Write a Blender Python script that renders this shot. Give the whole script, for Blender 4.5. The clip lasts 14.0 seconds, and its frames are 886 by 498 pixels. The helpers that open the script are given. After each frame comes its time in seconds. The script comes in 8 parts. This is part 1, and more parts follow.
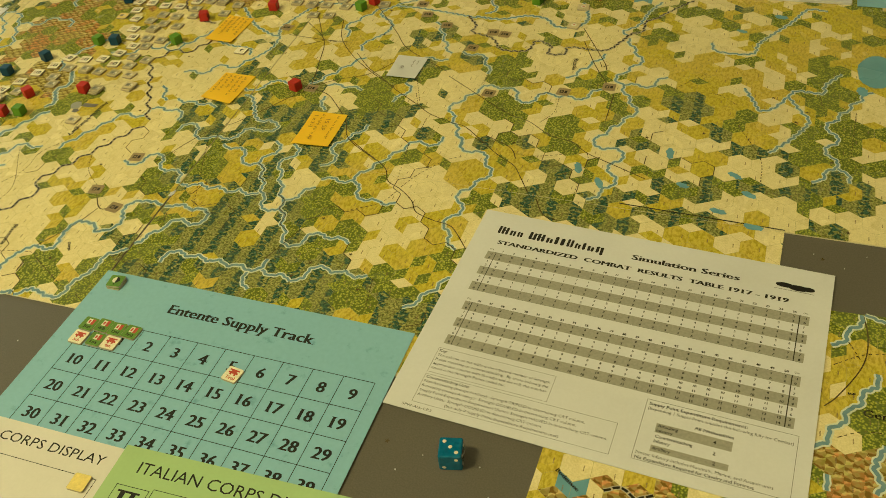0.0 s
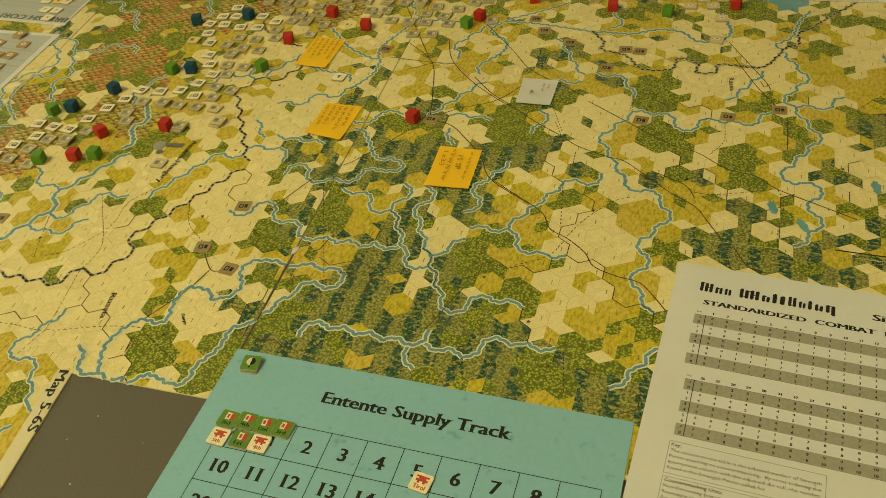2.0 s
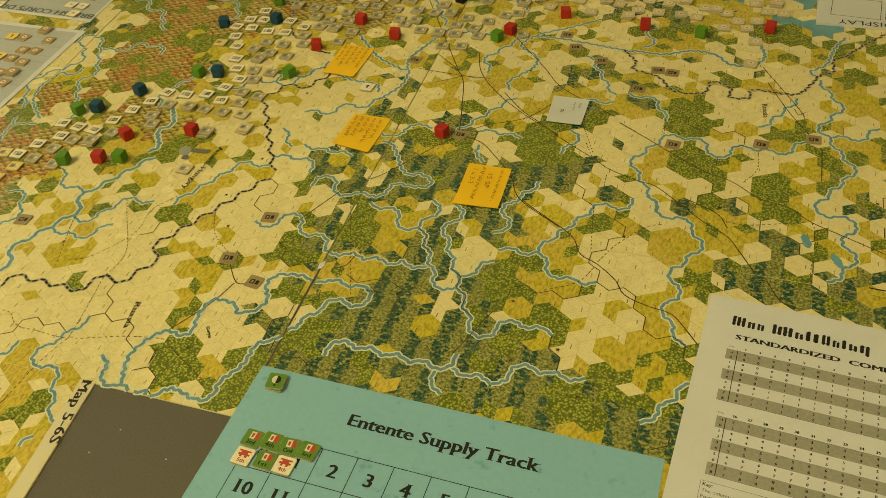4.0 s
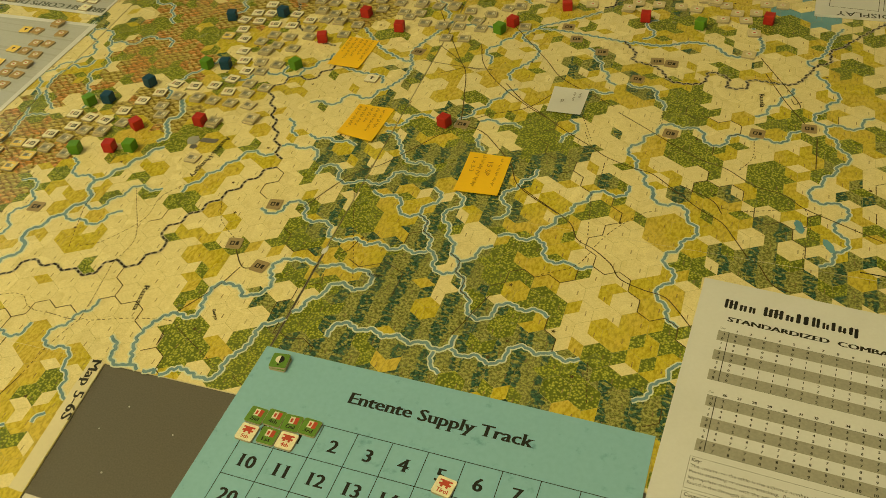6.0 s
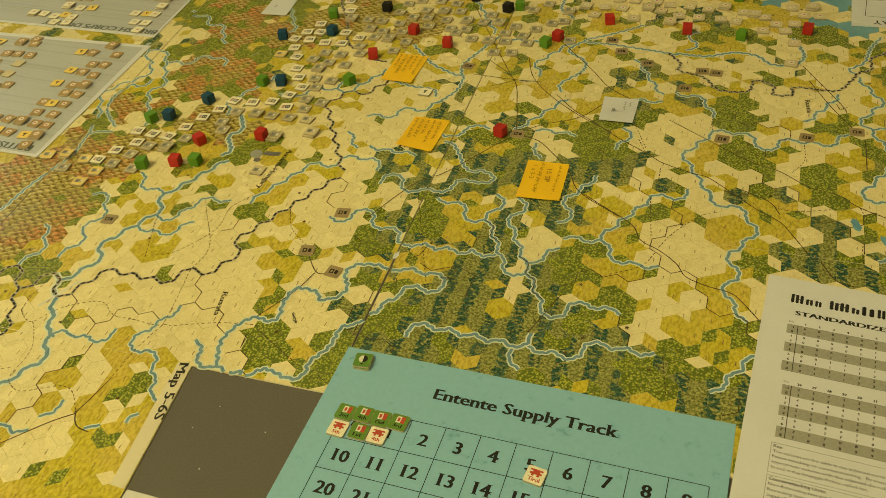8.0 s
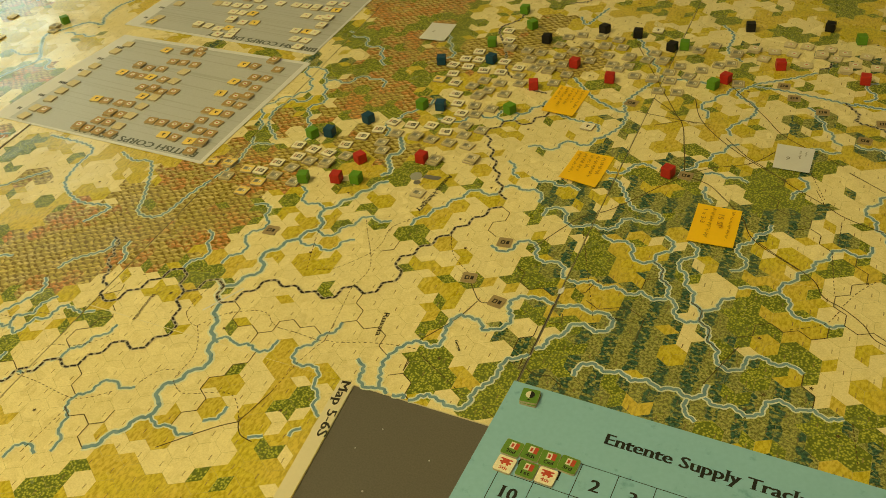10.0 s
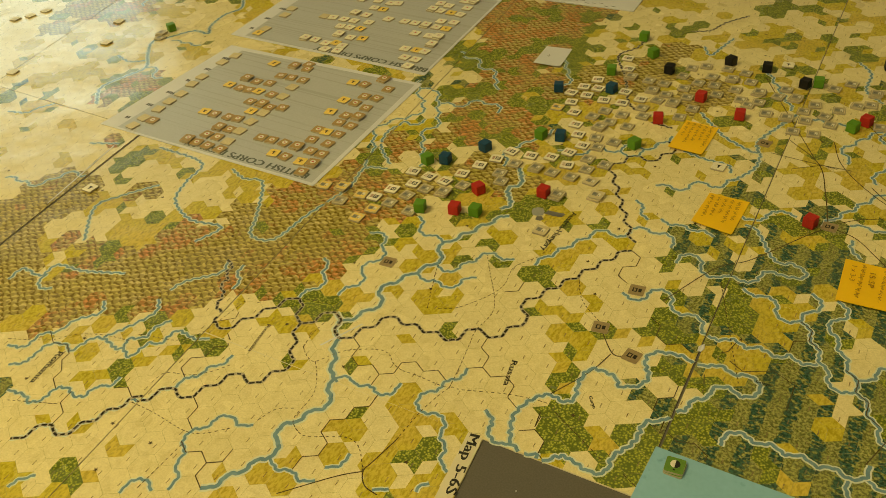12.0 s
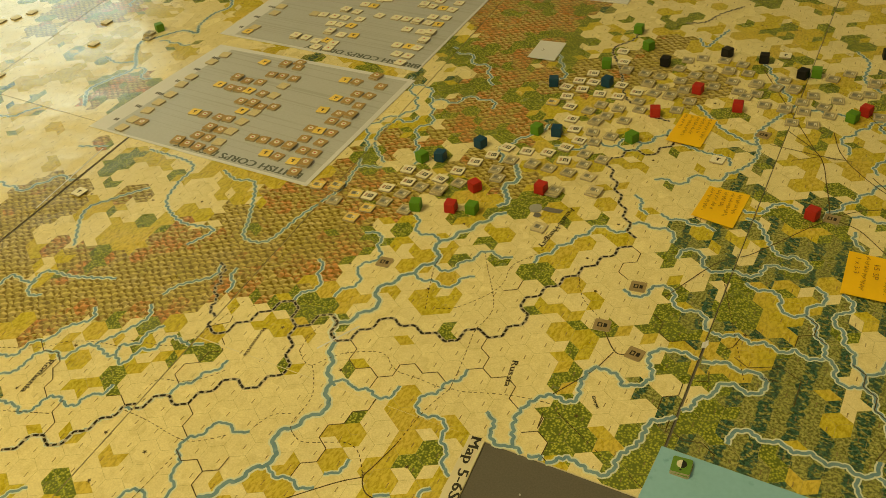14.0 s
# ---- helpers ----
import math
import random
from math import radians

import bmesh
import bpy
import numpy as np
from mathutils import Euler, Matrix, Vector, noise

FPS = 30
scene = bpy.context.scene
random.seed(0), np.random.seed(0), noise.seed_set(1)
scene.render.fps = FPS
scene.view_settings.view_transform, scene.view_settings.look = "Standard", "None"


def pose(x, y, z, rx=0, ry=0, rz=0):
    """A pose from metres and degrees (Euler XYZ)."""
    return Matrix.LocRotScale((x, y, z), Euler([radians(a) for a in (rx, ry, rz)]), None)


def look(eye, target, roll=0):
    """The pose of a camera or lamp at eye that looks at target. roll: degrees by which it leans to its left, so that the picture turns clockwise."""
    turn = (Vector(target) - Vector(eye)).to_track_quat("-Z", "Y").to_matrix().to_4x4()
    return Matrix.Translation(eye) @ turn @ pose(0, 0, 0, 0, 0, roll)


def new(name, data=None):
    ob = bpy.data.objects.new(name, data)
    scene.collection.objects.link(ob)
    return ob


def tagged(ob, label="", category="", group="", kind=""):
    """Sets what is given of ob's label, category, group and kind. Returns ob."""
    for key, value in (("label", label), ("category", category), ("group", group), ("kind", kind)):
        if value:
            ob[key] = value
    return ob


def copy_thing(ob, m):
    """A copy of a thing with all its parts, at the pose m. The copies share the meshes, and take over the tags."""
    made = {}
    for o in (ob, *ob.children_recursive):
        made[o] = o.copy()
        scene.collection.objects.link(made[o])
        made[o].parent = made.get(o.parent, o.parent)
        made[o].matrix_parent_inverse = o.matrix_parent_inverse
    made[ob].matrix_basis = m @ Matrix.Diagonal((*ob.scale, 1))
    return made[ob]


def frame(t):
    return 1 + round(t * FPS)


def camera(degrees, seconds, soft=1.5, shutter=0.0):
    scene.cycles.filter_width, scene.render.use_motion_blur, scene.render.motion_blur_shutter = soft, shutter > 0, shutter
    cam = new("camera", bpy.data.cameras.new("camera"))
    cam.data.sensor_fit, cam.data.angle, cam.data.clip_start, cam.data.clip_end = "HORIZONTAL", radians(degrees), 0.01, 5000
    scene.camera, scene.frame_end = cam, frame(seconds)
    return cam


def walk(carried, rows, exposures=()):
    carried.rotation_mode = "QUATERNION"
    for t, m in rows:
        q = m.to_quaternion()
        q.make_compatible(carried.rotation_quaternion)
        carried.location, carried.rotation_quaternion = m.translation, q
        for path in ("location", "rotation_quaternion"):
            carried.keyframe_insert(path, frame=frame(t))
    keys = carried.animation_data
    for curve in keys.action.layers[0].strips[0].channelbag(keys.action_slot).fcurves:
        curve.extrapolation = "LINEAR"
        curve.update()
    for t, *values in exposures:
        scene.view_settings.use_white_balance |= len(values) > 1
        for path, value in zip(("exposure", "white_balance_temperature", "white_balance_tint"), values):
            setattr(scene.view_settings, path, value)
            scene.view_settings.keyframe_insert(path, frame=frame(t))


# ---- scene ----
import collections

cam = camera(52.6, 14.0, soft=0.9)
PATH = [
    (0, (0.224, -0.544, 0.498), (-0.434, 0.778, -0.851), -6.7),
    (0.2, (0.2288, -0.5346, 0.4859), (-0.2953, 0.4376, -0.529), -7.13),
    (0.5, (0.214, -0.532, 0.484), (-0.525, 0.732, -0.878), -7.5),
    (0.7, (0.1956, -0.5331, 0.4854), (-0.3644, 0.4096, -0.5381), -7.52),
    (1, (0.137, -0.537, 0.477), (-0.629, 0.717, -0.88), -8.3),
    (1.2, (0.0889, -0.5377, 0.4772), (-0.4862, 0.4109, -0.5325), -9.87),
    (1.5, (0.054, -0.53, 0.468), (-0.623, 0.794, -0.87), -10.8),
    (1.7, (0.0431, -0.5142, 0.4664), (-0.4318, 0.4886, -0.5429), -9.74),
    (2, (0.04, -0.492, 0.464), (-0.581, 0.852, -0.88), -7.3),
    (2.5, (0.023, -0.483, 0.47), (-0.596, 0.864, -0.873), -6.6),
    (3, (0.015, -0.481, 0.471), (-0.602, 0.865, -0.873), -5.8),
    (5.3, (0.017, -0.488, 0.481), (-0.611, 0.835, -0.881), -5.1),
    (5.5, (0.024, -0.491, 0.48), (-0.618, 0.83, -0.878), -5.5),
    (6, (0.031, -0.496, 0.479), (-0.616, 0.827, -0.875), -5.9),
    (6.5, (0.033, -0.495, 0.481), (-0.624, 0.823, -0.872), -6.4),
    (7, (0.027, -0.506, 0.486), (-0.635, 0.818, -0.858), -6.9),
    (7.2, (0.019, -0.515, 0.489), (-0.634, 0.812, -0.857), -6.6),
    (9.3, (-0.037, -0.566, 0.483), (-0.705, 0.845, -0.767), -6.8),
    (9.5, (-0.04, -0.568, 0.489), (-0.704, 0.841, -0.767), -6.5),
    (9.8, (-0.0517, -0.5672, 0.4866), (-0.5932, 0.4705, -0.4514), -5.39),
    (10, (-0.075, -0.56, 0.483), (-0.918, 0.76, -0.761), -6.2),
    (10.2, (-0.0993, -0.5597, 0.4866), (-0.7886, 0.3971, -0.4404), -5.95),
    (10.5, (-0.129, -0.561, 0.492), (-1.06, 0.708, -0.742), -5.4),
    (10.7, (-0.1423, -0.5567, 0.487), (-0.8425, 0.3953, -0.4368), -5.69),
    (11, (-0.155, -0.554, 0.488), (-1.088, 0.715, -0.744), -5.7),
    (11.5, (-0.158, -0.551, 0.486), (-1.101, 0.714, -0.743), -5.8),
    (12, (-0.153, -0.552, 0.49), (-1.095, 0.715, -0.738), -5.7),
    (12.5, (-0.149, -0.548, 0.487), (-1.089, 0.722, -0.739), -6),
    (13, (-0.152, -0.546, 0.486), (-1.088, 0.728, -0.739), -6.1),
    (13.5, (-0.158, -0.545, 0.486), (-1.092, 0.727, -0.742), -6.3),
    (14, (-0.162, -0.544, 0.483), (-1.091, 0.727, -0.751), -6.4),
]
walk(cam, [(t, look(eye, target, roll)) for t, eye, target, roll in PATH],
     exposures=[(0, 0.55, 6150, 7), (0.4, 0.43, 6170, 7), (0.8, 0.39, 6200, 7), (1.5, 0.38, 6250, 7), (3.0, 0.37, 6400, 8), (7.0, 0.4, 6500, 7), (9.5, 0.42, 6700, 7), (10.5, 0.13, 6850, 9), (14, 0.13, 6900, 11)])

# ---- world and light ----
world = bpy.data.worlds.new("room_world")
scene.world = world
world.use_nodes = True
sky = world.node_tree.nodes.new("ShaderNodeTexSky")
sky.sky_type, sky.sun_disc = "NISHITA", False
sky.sun_elevation, sky.sun_rotation = radians(25), radians(200)
world.node_tree.links.new(sky.outputs[0], world.node_tree.nodes["Background"].inputs[0])
world.node_tree.nodes["Background"].inputs[1].default_value = 0.1


def area_lamp(name, m, sx, sy, watts, colour):
    data = bpy.data.lights.new(name, "AREA")
    data.shape, data.size, data.size_y, data.energy, data.color = "RECTANGLE", sx, sy, watts, colour
    ob = new(name, data)
    ob.matrix_world = m
    return ob


WARM = (1.0, 0.85, 0.37)
area_lamp("ceiling_lamp_light", pose(-1.45, -1.35, 2.52), 1.2, 0.5, 52, WARM)
area_lamp("ceiling_lamp_light", pose(0.9, -1.7, 2.52), 1.2, 0.5, 9, WARM)
area_lamp("window_daylight", look((-3.42, 1.3, 0.9), (-1.3, 0.15, 0.0)), 0.95, 0.6, 6.6, (0.78, 1.0, 0.88))


# ---- materials ----
class Nodes:
    """A short way to write a node material."""

    def __init__(self, name):
        self.mat = bpy.data.materials.new(name)
        self.mat.use_nodes = True
        self.tree = self.mat.node_tree
        self.bsdf = self.tree.nodes["Principled BSDF"]
        self.geo = self.tree.nodes.new("ShaderNodeNewGeometry")

    def add(self, kind, **inputs):
        n = self.tree.nodes.new(kind)
        for key, value in inputs.items():
            self.put(n.inputs[key.replace("_", " ")], value)
        return n

    def put(self, socket, value):
        if isinstance(value, bpy.types.NodeSocket):
            self.tree.links.new(value, socket)
        elif isinstance(value, tuple) and len(value) == 3 and socket.type == "RGBA":
            socket.default_value = (*value, 1)
        else:
            socket.default_value = value

    def noise(self, scale, detail=3.0, rough=0.55, vector=None):
        n = self.add("ShaderNodeTexNoise", Vector=vector or self.geo.outputs["Position"], Scale=scale, Detail=detail, Roughness=rough)
        return n.outputs["Fac"]

    def cells(self, scale, vector=None, feature="F1"):
        n = self.tree.nodes.new("ShaderNodeTexVoronoi")
        n.feature = feature
        self.put(n.inputs["Vector"], vector or self.geo.outputs["Position"])
        self.put(n.inputs["Scale"], scale)
        return n

    def ramp(self, fac, stops):
        n = self.tree.nodes.new("ShaderNodeValToRGB")
        self.put(n.inputs[0], fac)
        e = n.color_ramp.elements
        while len(e) < len(stops):
            e.new(0.5)
        for el, (at, c) in zip(e, stops):
            el.position, el.color = at, (*c, 1)
        return n.outputs[0]

    def mix(self, fac, a, b, how="MIX"):
        n = self.tree.nodes.new("ShaderNodeMix")
        n.data_type, n.blend_type = "RGBA", how
        self.put(n.inputs[0], fac)
        self.put(n.inputs[6], a)
        self.put(n.inputs[7], b)
        return n.outputs[2]

    def maths(self, op, a, b=0.0):
        n = self.tree.nodes.new("ShaderNodeMath")
        n.operation = op
        self.put(n.inputs[0], a)
        self.put(n.inputs[1], b)
        return n.outputs[0]

    def stretched(self, sx, sy, turn=0.0):
        n = self.tree.nodes.new("ShaderNodeMapping")
        self.put(n.inputs["Vector"], self.geo.outputs["Position"])
        n.inputs["Rotation"].default_value = (0, 0, radians(turn))
        n.inputs["Scale"].default_value = (sx, sy, 1)
        return n.outputs[0]

    def done(self, colour, rough=0.5, bump=None, strength=0.2, distance=0.0005, spec=0.5, metal=0.0):
        self.put(self.bsdf.inputs["Base Color"], colour)
        self.put(self.bsdf.inputs["Roughness"], rough)
        self.put(self.bsdf.inputs["Metallic"], metal)
        self.put(self.bsdf.inputs["Specular IOR Level"], spec)
        if bump is not None:
            b = self.add("ShaderNodeBump", Height=bump, Strength=strength, Distance=distance)
            self.put(self.bsdf.inputs["Normal"], b.outputs[0])
        return self.mat


def printed(name, light, dark, scale=260.0, low=0.35, high=0.65, extra=None):
    """Map print on slightly wavy semi-gloss paper: two ink tones broken by fine grain."""
    n = Nodes(name)
    c = n.ramp(n.noise(scale, 3), [(low, dark), (high, light)])
    if extra:
        c = extra(n, c)
    fade = n.ramp(n.noise(6, 2), [(0.3, (0.9, 0.9, 0.9)), (0.7, (1, 1, 1))])
    c = n.mix(1.0, c, fade, "MULTIPLY")
    waves = n.maths("ADD", n.noise(9, 3, 0.5), n.maths("MULTIPLY", n.noise(45, 2), 0.12))
    # the western sheets are creased
    xyz = n.add("ShaderNodeSeparateXYZ", Vector=n.geo.outputs["Position"])
    west = n.ramp(n.maths("SUBTRACT", -0.62, xyz.outputs[0]), [(0.2, (0, 0, 0)), (0.5, (1, 1, 1))])
    waves = n.maths("ADD", waves, n.maths("MULTIPLY", n.maths("MULTIPLY", west, n.noise(7, 2.5, 0.45, n.stretched(0.7, 1.5, 30))), 1.5))
    return n.done(c, n.maths("ADD", n.maths("MULTIPLY", n.noise(14), 0.18), 0.18), waves, 0.28, 0.012, spec=0.5)


def relief(n, c):
    """The faint hill shading of the open ground."""
    v = n.cells(120, n.stretched(1.0, 0.7, 20))
    c = n.mix(1.0, c, n.ramp(n.noise(750, 3, 0.7), [(0.36, (0.86, 0.85, 0.80)), (0.6, (1.04, 1.04, 1.03))]), "MULTIPLY")
    return n.mix(0.18, c, n.ramp(v.outputs["Distance"], [(0.1, (0.5, 0.42, 0.2)), (0.5, (0.78, 0.7, 0.5))]))


def leafy(n, c):
    v = n.cells(560)
    return n.mix(0.88, c, n.ramp(v.outputs["Distance"], [(0.14, (0.56, 0.55, 0.085)), (0.36, (0.31, 0.345, 0.045)), (0.60, (0.10, 0.135, 0.024))]))


def streaky(n, c):
    """Marsh: teal bars in broken columns over grey-green."""
    w = n.tree.nodes.new("ShaderNodeTexWave")
    w.wave_type, w.bands_direction = "BANDS", "X"
    n.put(w.inputs["Vector"], n.stretched(1, 1, -4))
    n.put(w.inputs["Scale"], 15.2)
    n.put(w.inputs["Distortion"], 1.6)
    n.put(w.inputs["Detail"], 2.0)
    n.put(w.inputs["Detail Scale"], 6.0)
    mask = n.maths("MULTIPLY", n.ramp(w.outputs["Fac"], [(0.48, (0, 0, 0)), (0.62, (1, 1, 1))]), n.ramp(n.noise(190, 2, 0.5, n.stretched(1.0, 1.7)), [(0.42, (0, 0, 0)), (0.5, (1, 1, 1))]))
    speck = n.ramp(n.noise(520, 2, 0.6), [(0.43, (0.5, 0.5, 0.5)), (0.57, (1.2, 1.2, 1.15))])
    return n.mix(1.0, n.mix(n.maths("MULTIPLY", mask, 0.95), c, (0.032, 0.105, 0.08)), speck, "MULTIPLY")


def hatched(n, c):
    """Rough ground: tan and olive by turns, with short pen strokes."""
    c = n.mix(n.ramp(n.noise(17, 3, 0.6), [(0.42, (0, 0, 0)), (0.6, (1, 1, 1))]), c, (0.64, 0.49, 0.085))
    strokes = n.ramp(n.noise(420, 3, 0.6, n.stretched(1.0, 0.5, 35)), [(0.40, (0.74, 0.72, 0.56)), (0.52, (1, 1, 1)), (0.68, (1.1, 1.1, 1.15))])
    return n.mix(1.0, c, strokes, "MULTIPLY")


def tufted(flank, tones):
    """Drawn hills in staggered rows, their tops to the east: a lit side, a dark flank and hatched ground between."""
    def f(n, c):
        shake = n.tree.nodes.new("ShaderNodeTexNoise")
        n.put(shake.inputs["Vector"], n.geo.outputs["Position"])
        n.put(shake.inputs["Scale"], 120.0)
        xyz = n.add("ShaderNodeSeparateXYZ", Vector=n.geo.outputs["Position"])
        off = n.add("ShaderNodeSeparateColor", Color=shake.outputs["Color"])
        up = n.maths("ADD", n.maths("MULTIPLY", xyz.outputs[0], 1 / 0.0058), n.maths("MULTIPLY", off.outputs[0], 1.3))
        row = n.maths("FLOOR", up)
        rise = n.maths("SUBTRACT", up, row)
        side = n.maths("ADD", n.maths("MULTIPLY", xyz.outputs[1], 1 / 0.0078), n.maths("MULTIPLY", off.outputs[1], 1.2))
        side = n.maths("ADD", side, n.maths("MULTIPLY", n.maths("MODULO", n.maths("ABSOLUTE", row), 2.0), 0.5))
        across = n.maths("SUBTRACT", n.maths("FRACT", n.maths("ADD", side, 100.0)), 0.5)
        body = n.maths("SUBTRACT", 1.0, n.maths("ADD", n.maths("MULTIPLY", n.maths("ABSOLUTE", across), 1.7), n.maths("MULTIPLY", rise, 0.55)))
        lit = n.ramp(n.maths("ADD", n.maths("MULTIPLY", across, 1.0), n.maths("MULTIPLY", n.noise(520, 2, 0.6), 0.4)), [(0.12, (1, 1, 1)), (0.26, (0, 0, 0))])
        inside_hill = n.ramp(body, [(0.18, (0, 0, 0)), (0.34, (1, 1, 1))])
        tone = n.ramp(n.maths("ADD", n.maths("MULTIPLY", n.noise(260, 1), 0.35), n.maths("MULTIPLY", n.noise(38, 3, 0.6), 0.68)), tones)
        hill = n.mix(lit, flank, tone)
        ground = n.mix(0.42, flank, tone)
        return n.mix(0.95, c, n.mix(inside_hill, ground, hill))
    return f


M = {
    "c": printed("clear_print", (0.86, 0.745, 0.41), (0.80, 0.685, 0.36), extra=relief),
    "r": printed("rough_print", (0.64, 0.53, 0.055), (0.53, 0.43, 0.035), 420, extra=hatched),
    "f": printed("forest_print", (0.36, 0.36, 0.045), (0.23, 0.25, 0.03), 300, extra=leafy),
    "s": printed("marsh_print", (0.38, 0.37, 0.12), (0.22, 0.24, 0.07), 330, extra=streaky),
    "n": printed("hill_print", (0.46, 0.37, 0.09), (0.30, 0.25, 0.055), 240, extra=tufted((0.17, 0.115, 0.02), [(0.35, (0.50, 0.43, 0.10)), (0.52, (0.64, 0.52, 0.16)), (0.68, (0.72, 0.60, 0.27))])),
    "m": printed("mountain_print", (0.52, 0.20, 0.07), (0.36, 0.28, 0.06), 210, 0.42, 0.55, extra=tufted((0.19, 0.11, 0.022), [(0.38, (0.44, 0.44, 0.10)), (0.49, (0.66, 0.54, 0.20)), (0.57, (0.70, 0.32, 0.11)), (0.74, (0.66, 0.26, 0.09))])),
    "w": printed("water_print", (0.17, 0.38, 0.50), (0.14, 0.32, 0.43), 40),
}
RIVER = printed("river_ink", (0.20, 0.33, 0.41), (0.15, 0.26, 0.33), 150)
HALO = printed("river_edge_ink", (0.72, 0.76, 0.66), (0.62, 0.66, 0.56), 200)
INK = printed("black_ink", (0.03, 0.027, 0.02), (0.018, 0.016, 0.013), 200)
BROWN = printed("brown_ink", (0.10, 0.072, 0.032), (0.07, 0.05, 0.022), 200)
NUMBER = printed("number_ink", (0.27, 0.20, 0.10), (0.18, 0.13, 0.06), 200)
FAINT = printed("grid_ink", (0.47, 0.41, 0.17), (0.35, 0.30, 0.12), 90)
SHADE = printed("frontier_shade_ink", (0.52, 0.46, 0.34), (0.40, 0.36, 0.27), 200)


def paper(name, colour, rough=0.55, wave=0.15):
    n = Nodes(name)
    tone = n.ramp(n.noise(420, 4), [(0.3, tuple(v * 0.96 for v in colour)), (0.7, colour)])
    soft = n.ramp(n.noise(11, 3), [(0.3, (0.93, 0.93, 0.92)), (0.65, (1, 1, 1))])
    return n.done(n.mix(1.0, tone, soft, "MULTIPLY"), rough, n.noise(7, 2), wave, 0.012)


def plain(name, colour, rough=0.4, grain=300.0, spec=0.5):
    n = Nodes(name)
    c = n.ramp(n.noise(grain, 3), [(0.3, tuple(v * 0.82 for v in colour)), (0.7, colour)])
    return n.done(c, n.maths("ADD", n.maths("MULTIPLY", n.noise(grain / 4), 0.15), rough - 0.07), n.noise(grain, 3), 0.15, 0.0002, spec)


WHITE_PAPER = paper("white_paper", (0.68, 0.68, 0.745))
MAP_PAPER = paper("map_paper", (0.70, 0.63, 0.46))
NOTE_PAPER = paper("yellow_note_paper", (0.93, 0.56, 0.012), 0.6, 0.3)
MINT_PAPER = paper("mint_card", (0.80, 0.84, 0.74), 0.55, 0.3)


def worn_teal():
    n = Nodes("teal_paper")
    tone = n.ramp(n.noise(300, 4), [(0.3, (0.23, 0.45, 0.60)), (0.7, (0.25, 0.48, 0.64))])
    spots = n.ramp(n.noise(60, 4, 0.7), [(0.60, (1, 1, 1)), (0.72, (0.62, 0.72, 0.76))])
    return n.done(n.mix(1.0, tone, spots, "MULTIPLY"), 0.5, n.noise(7, 2), 0.15, 0.012)


TEAL_PAPER = worn_teal()
GREEN_PAPER = paper("green_paper", (0.38, 0.55, 0.27))


def table_skin():
    n = Nodes("grey_laminate")
    c = n.ramp(n.noise(900, 2), [(0.3, (0.105, 0.095, 0.085)), (0.7, (0.135, 0.122, 0.108))])
    dust = n.ramp(n.noise(160, 4, 0.75), [(0.76, (0, 0, 0)), (0.8, (1, 1, 1))])
    return n.done(n.mix(n.maths("MULTIPLY", dust, 0.25), c, (0.5, 0.48, 0.42)), 0.42, n.noise(700, 2), 0.2, 0.0003)


TABLE = table_skin()
GREY_CARD = plain("grey_print", (0.34, 0.335, 0.32), 0.35, 120)
WALL_PAINT = plain("wall_paint", (0.72, 0.68, 0.58), 0.8, 60)
FLOOR_SKIN = plain("carpet", (0.16, 0.13, 0.10), 0.9, 500)
CEILING_PAINT = plain("ceiling_paint", (0.8, 0.78, 0.72), 0.9, 60)
CUBE = {k: plain(k + "_painted_wood", c, 0.5, 700, 0.25) for k, c in {
    "red": (0.46, 0.028, 0.02), "green": (0.11, 0.27, 0.022), "blue": (0.012, 0.065, 0.14), "black": (0.012, 0.012, 0.014)}.items()}


# ---- small mesh tools ----
def link(name, bm, material, parent=None, label=""):
    me = bpy.data.meshes.new(name)
    bm.to_mesh(me)
    bm.free()
    for m in material if isinstance(material, list) else [material]:
        me.materials.append(m)
    ob = new(name, me)
    if parent:
        ob.parent = parent
    if label:
        ob["label"] = label
    return ob


part = link


def from_lists(name, verts, faces, material, parent=None, label="", index=None):
    me = bpy.data.meshes.new(name)
    me.from_pydata(verts, [], faces)
    for m in material if isinstance(material, list) else [material]:
        me.materials.append(m)
    if index is not None:
        me.polygons.foreach_set("material_index", index)
    ob = new(name, me)
    if parent:
        ob.parent = parent
    if label:
        ob["label"] = label
    return ob


def empty(name, m=None):
    ob = new(name)
    ob.empty_display_size = 0.01
    if m:
        ob.matrix_world = m
    return ob


def box(bm, x0, y0, z0, x1, y1, z1, bevel=0.0, segments=1):
    r = bmesh.ops.create_cube(bm, size=1.0, matrix=Matrix.LocRotScale(((x0 + x1) / 2, (y0 + y1) / 2, (z0 + z1) / 2), None, (x1 - x0, y1 - y0, z1 - z0)))
    if bevel:
        edges = {e for v in r["verts"] for e in v.link_edges}
        bmesh.ops.bevel(bm, geom=list(edges), offset=bevel, segments=segments, affect="EDGES", profile=0.5)
    return bm


# ---- the room ----
def slab(name, x0, y0, z0, x1, y1, z1, material):
    return tagged(link(name, box(bmesh.new(), x0, y0, z0, x1, y1, z1), material), kind="structure")


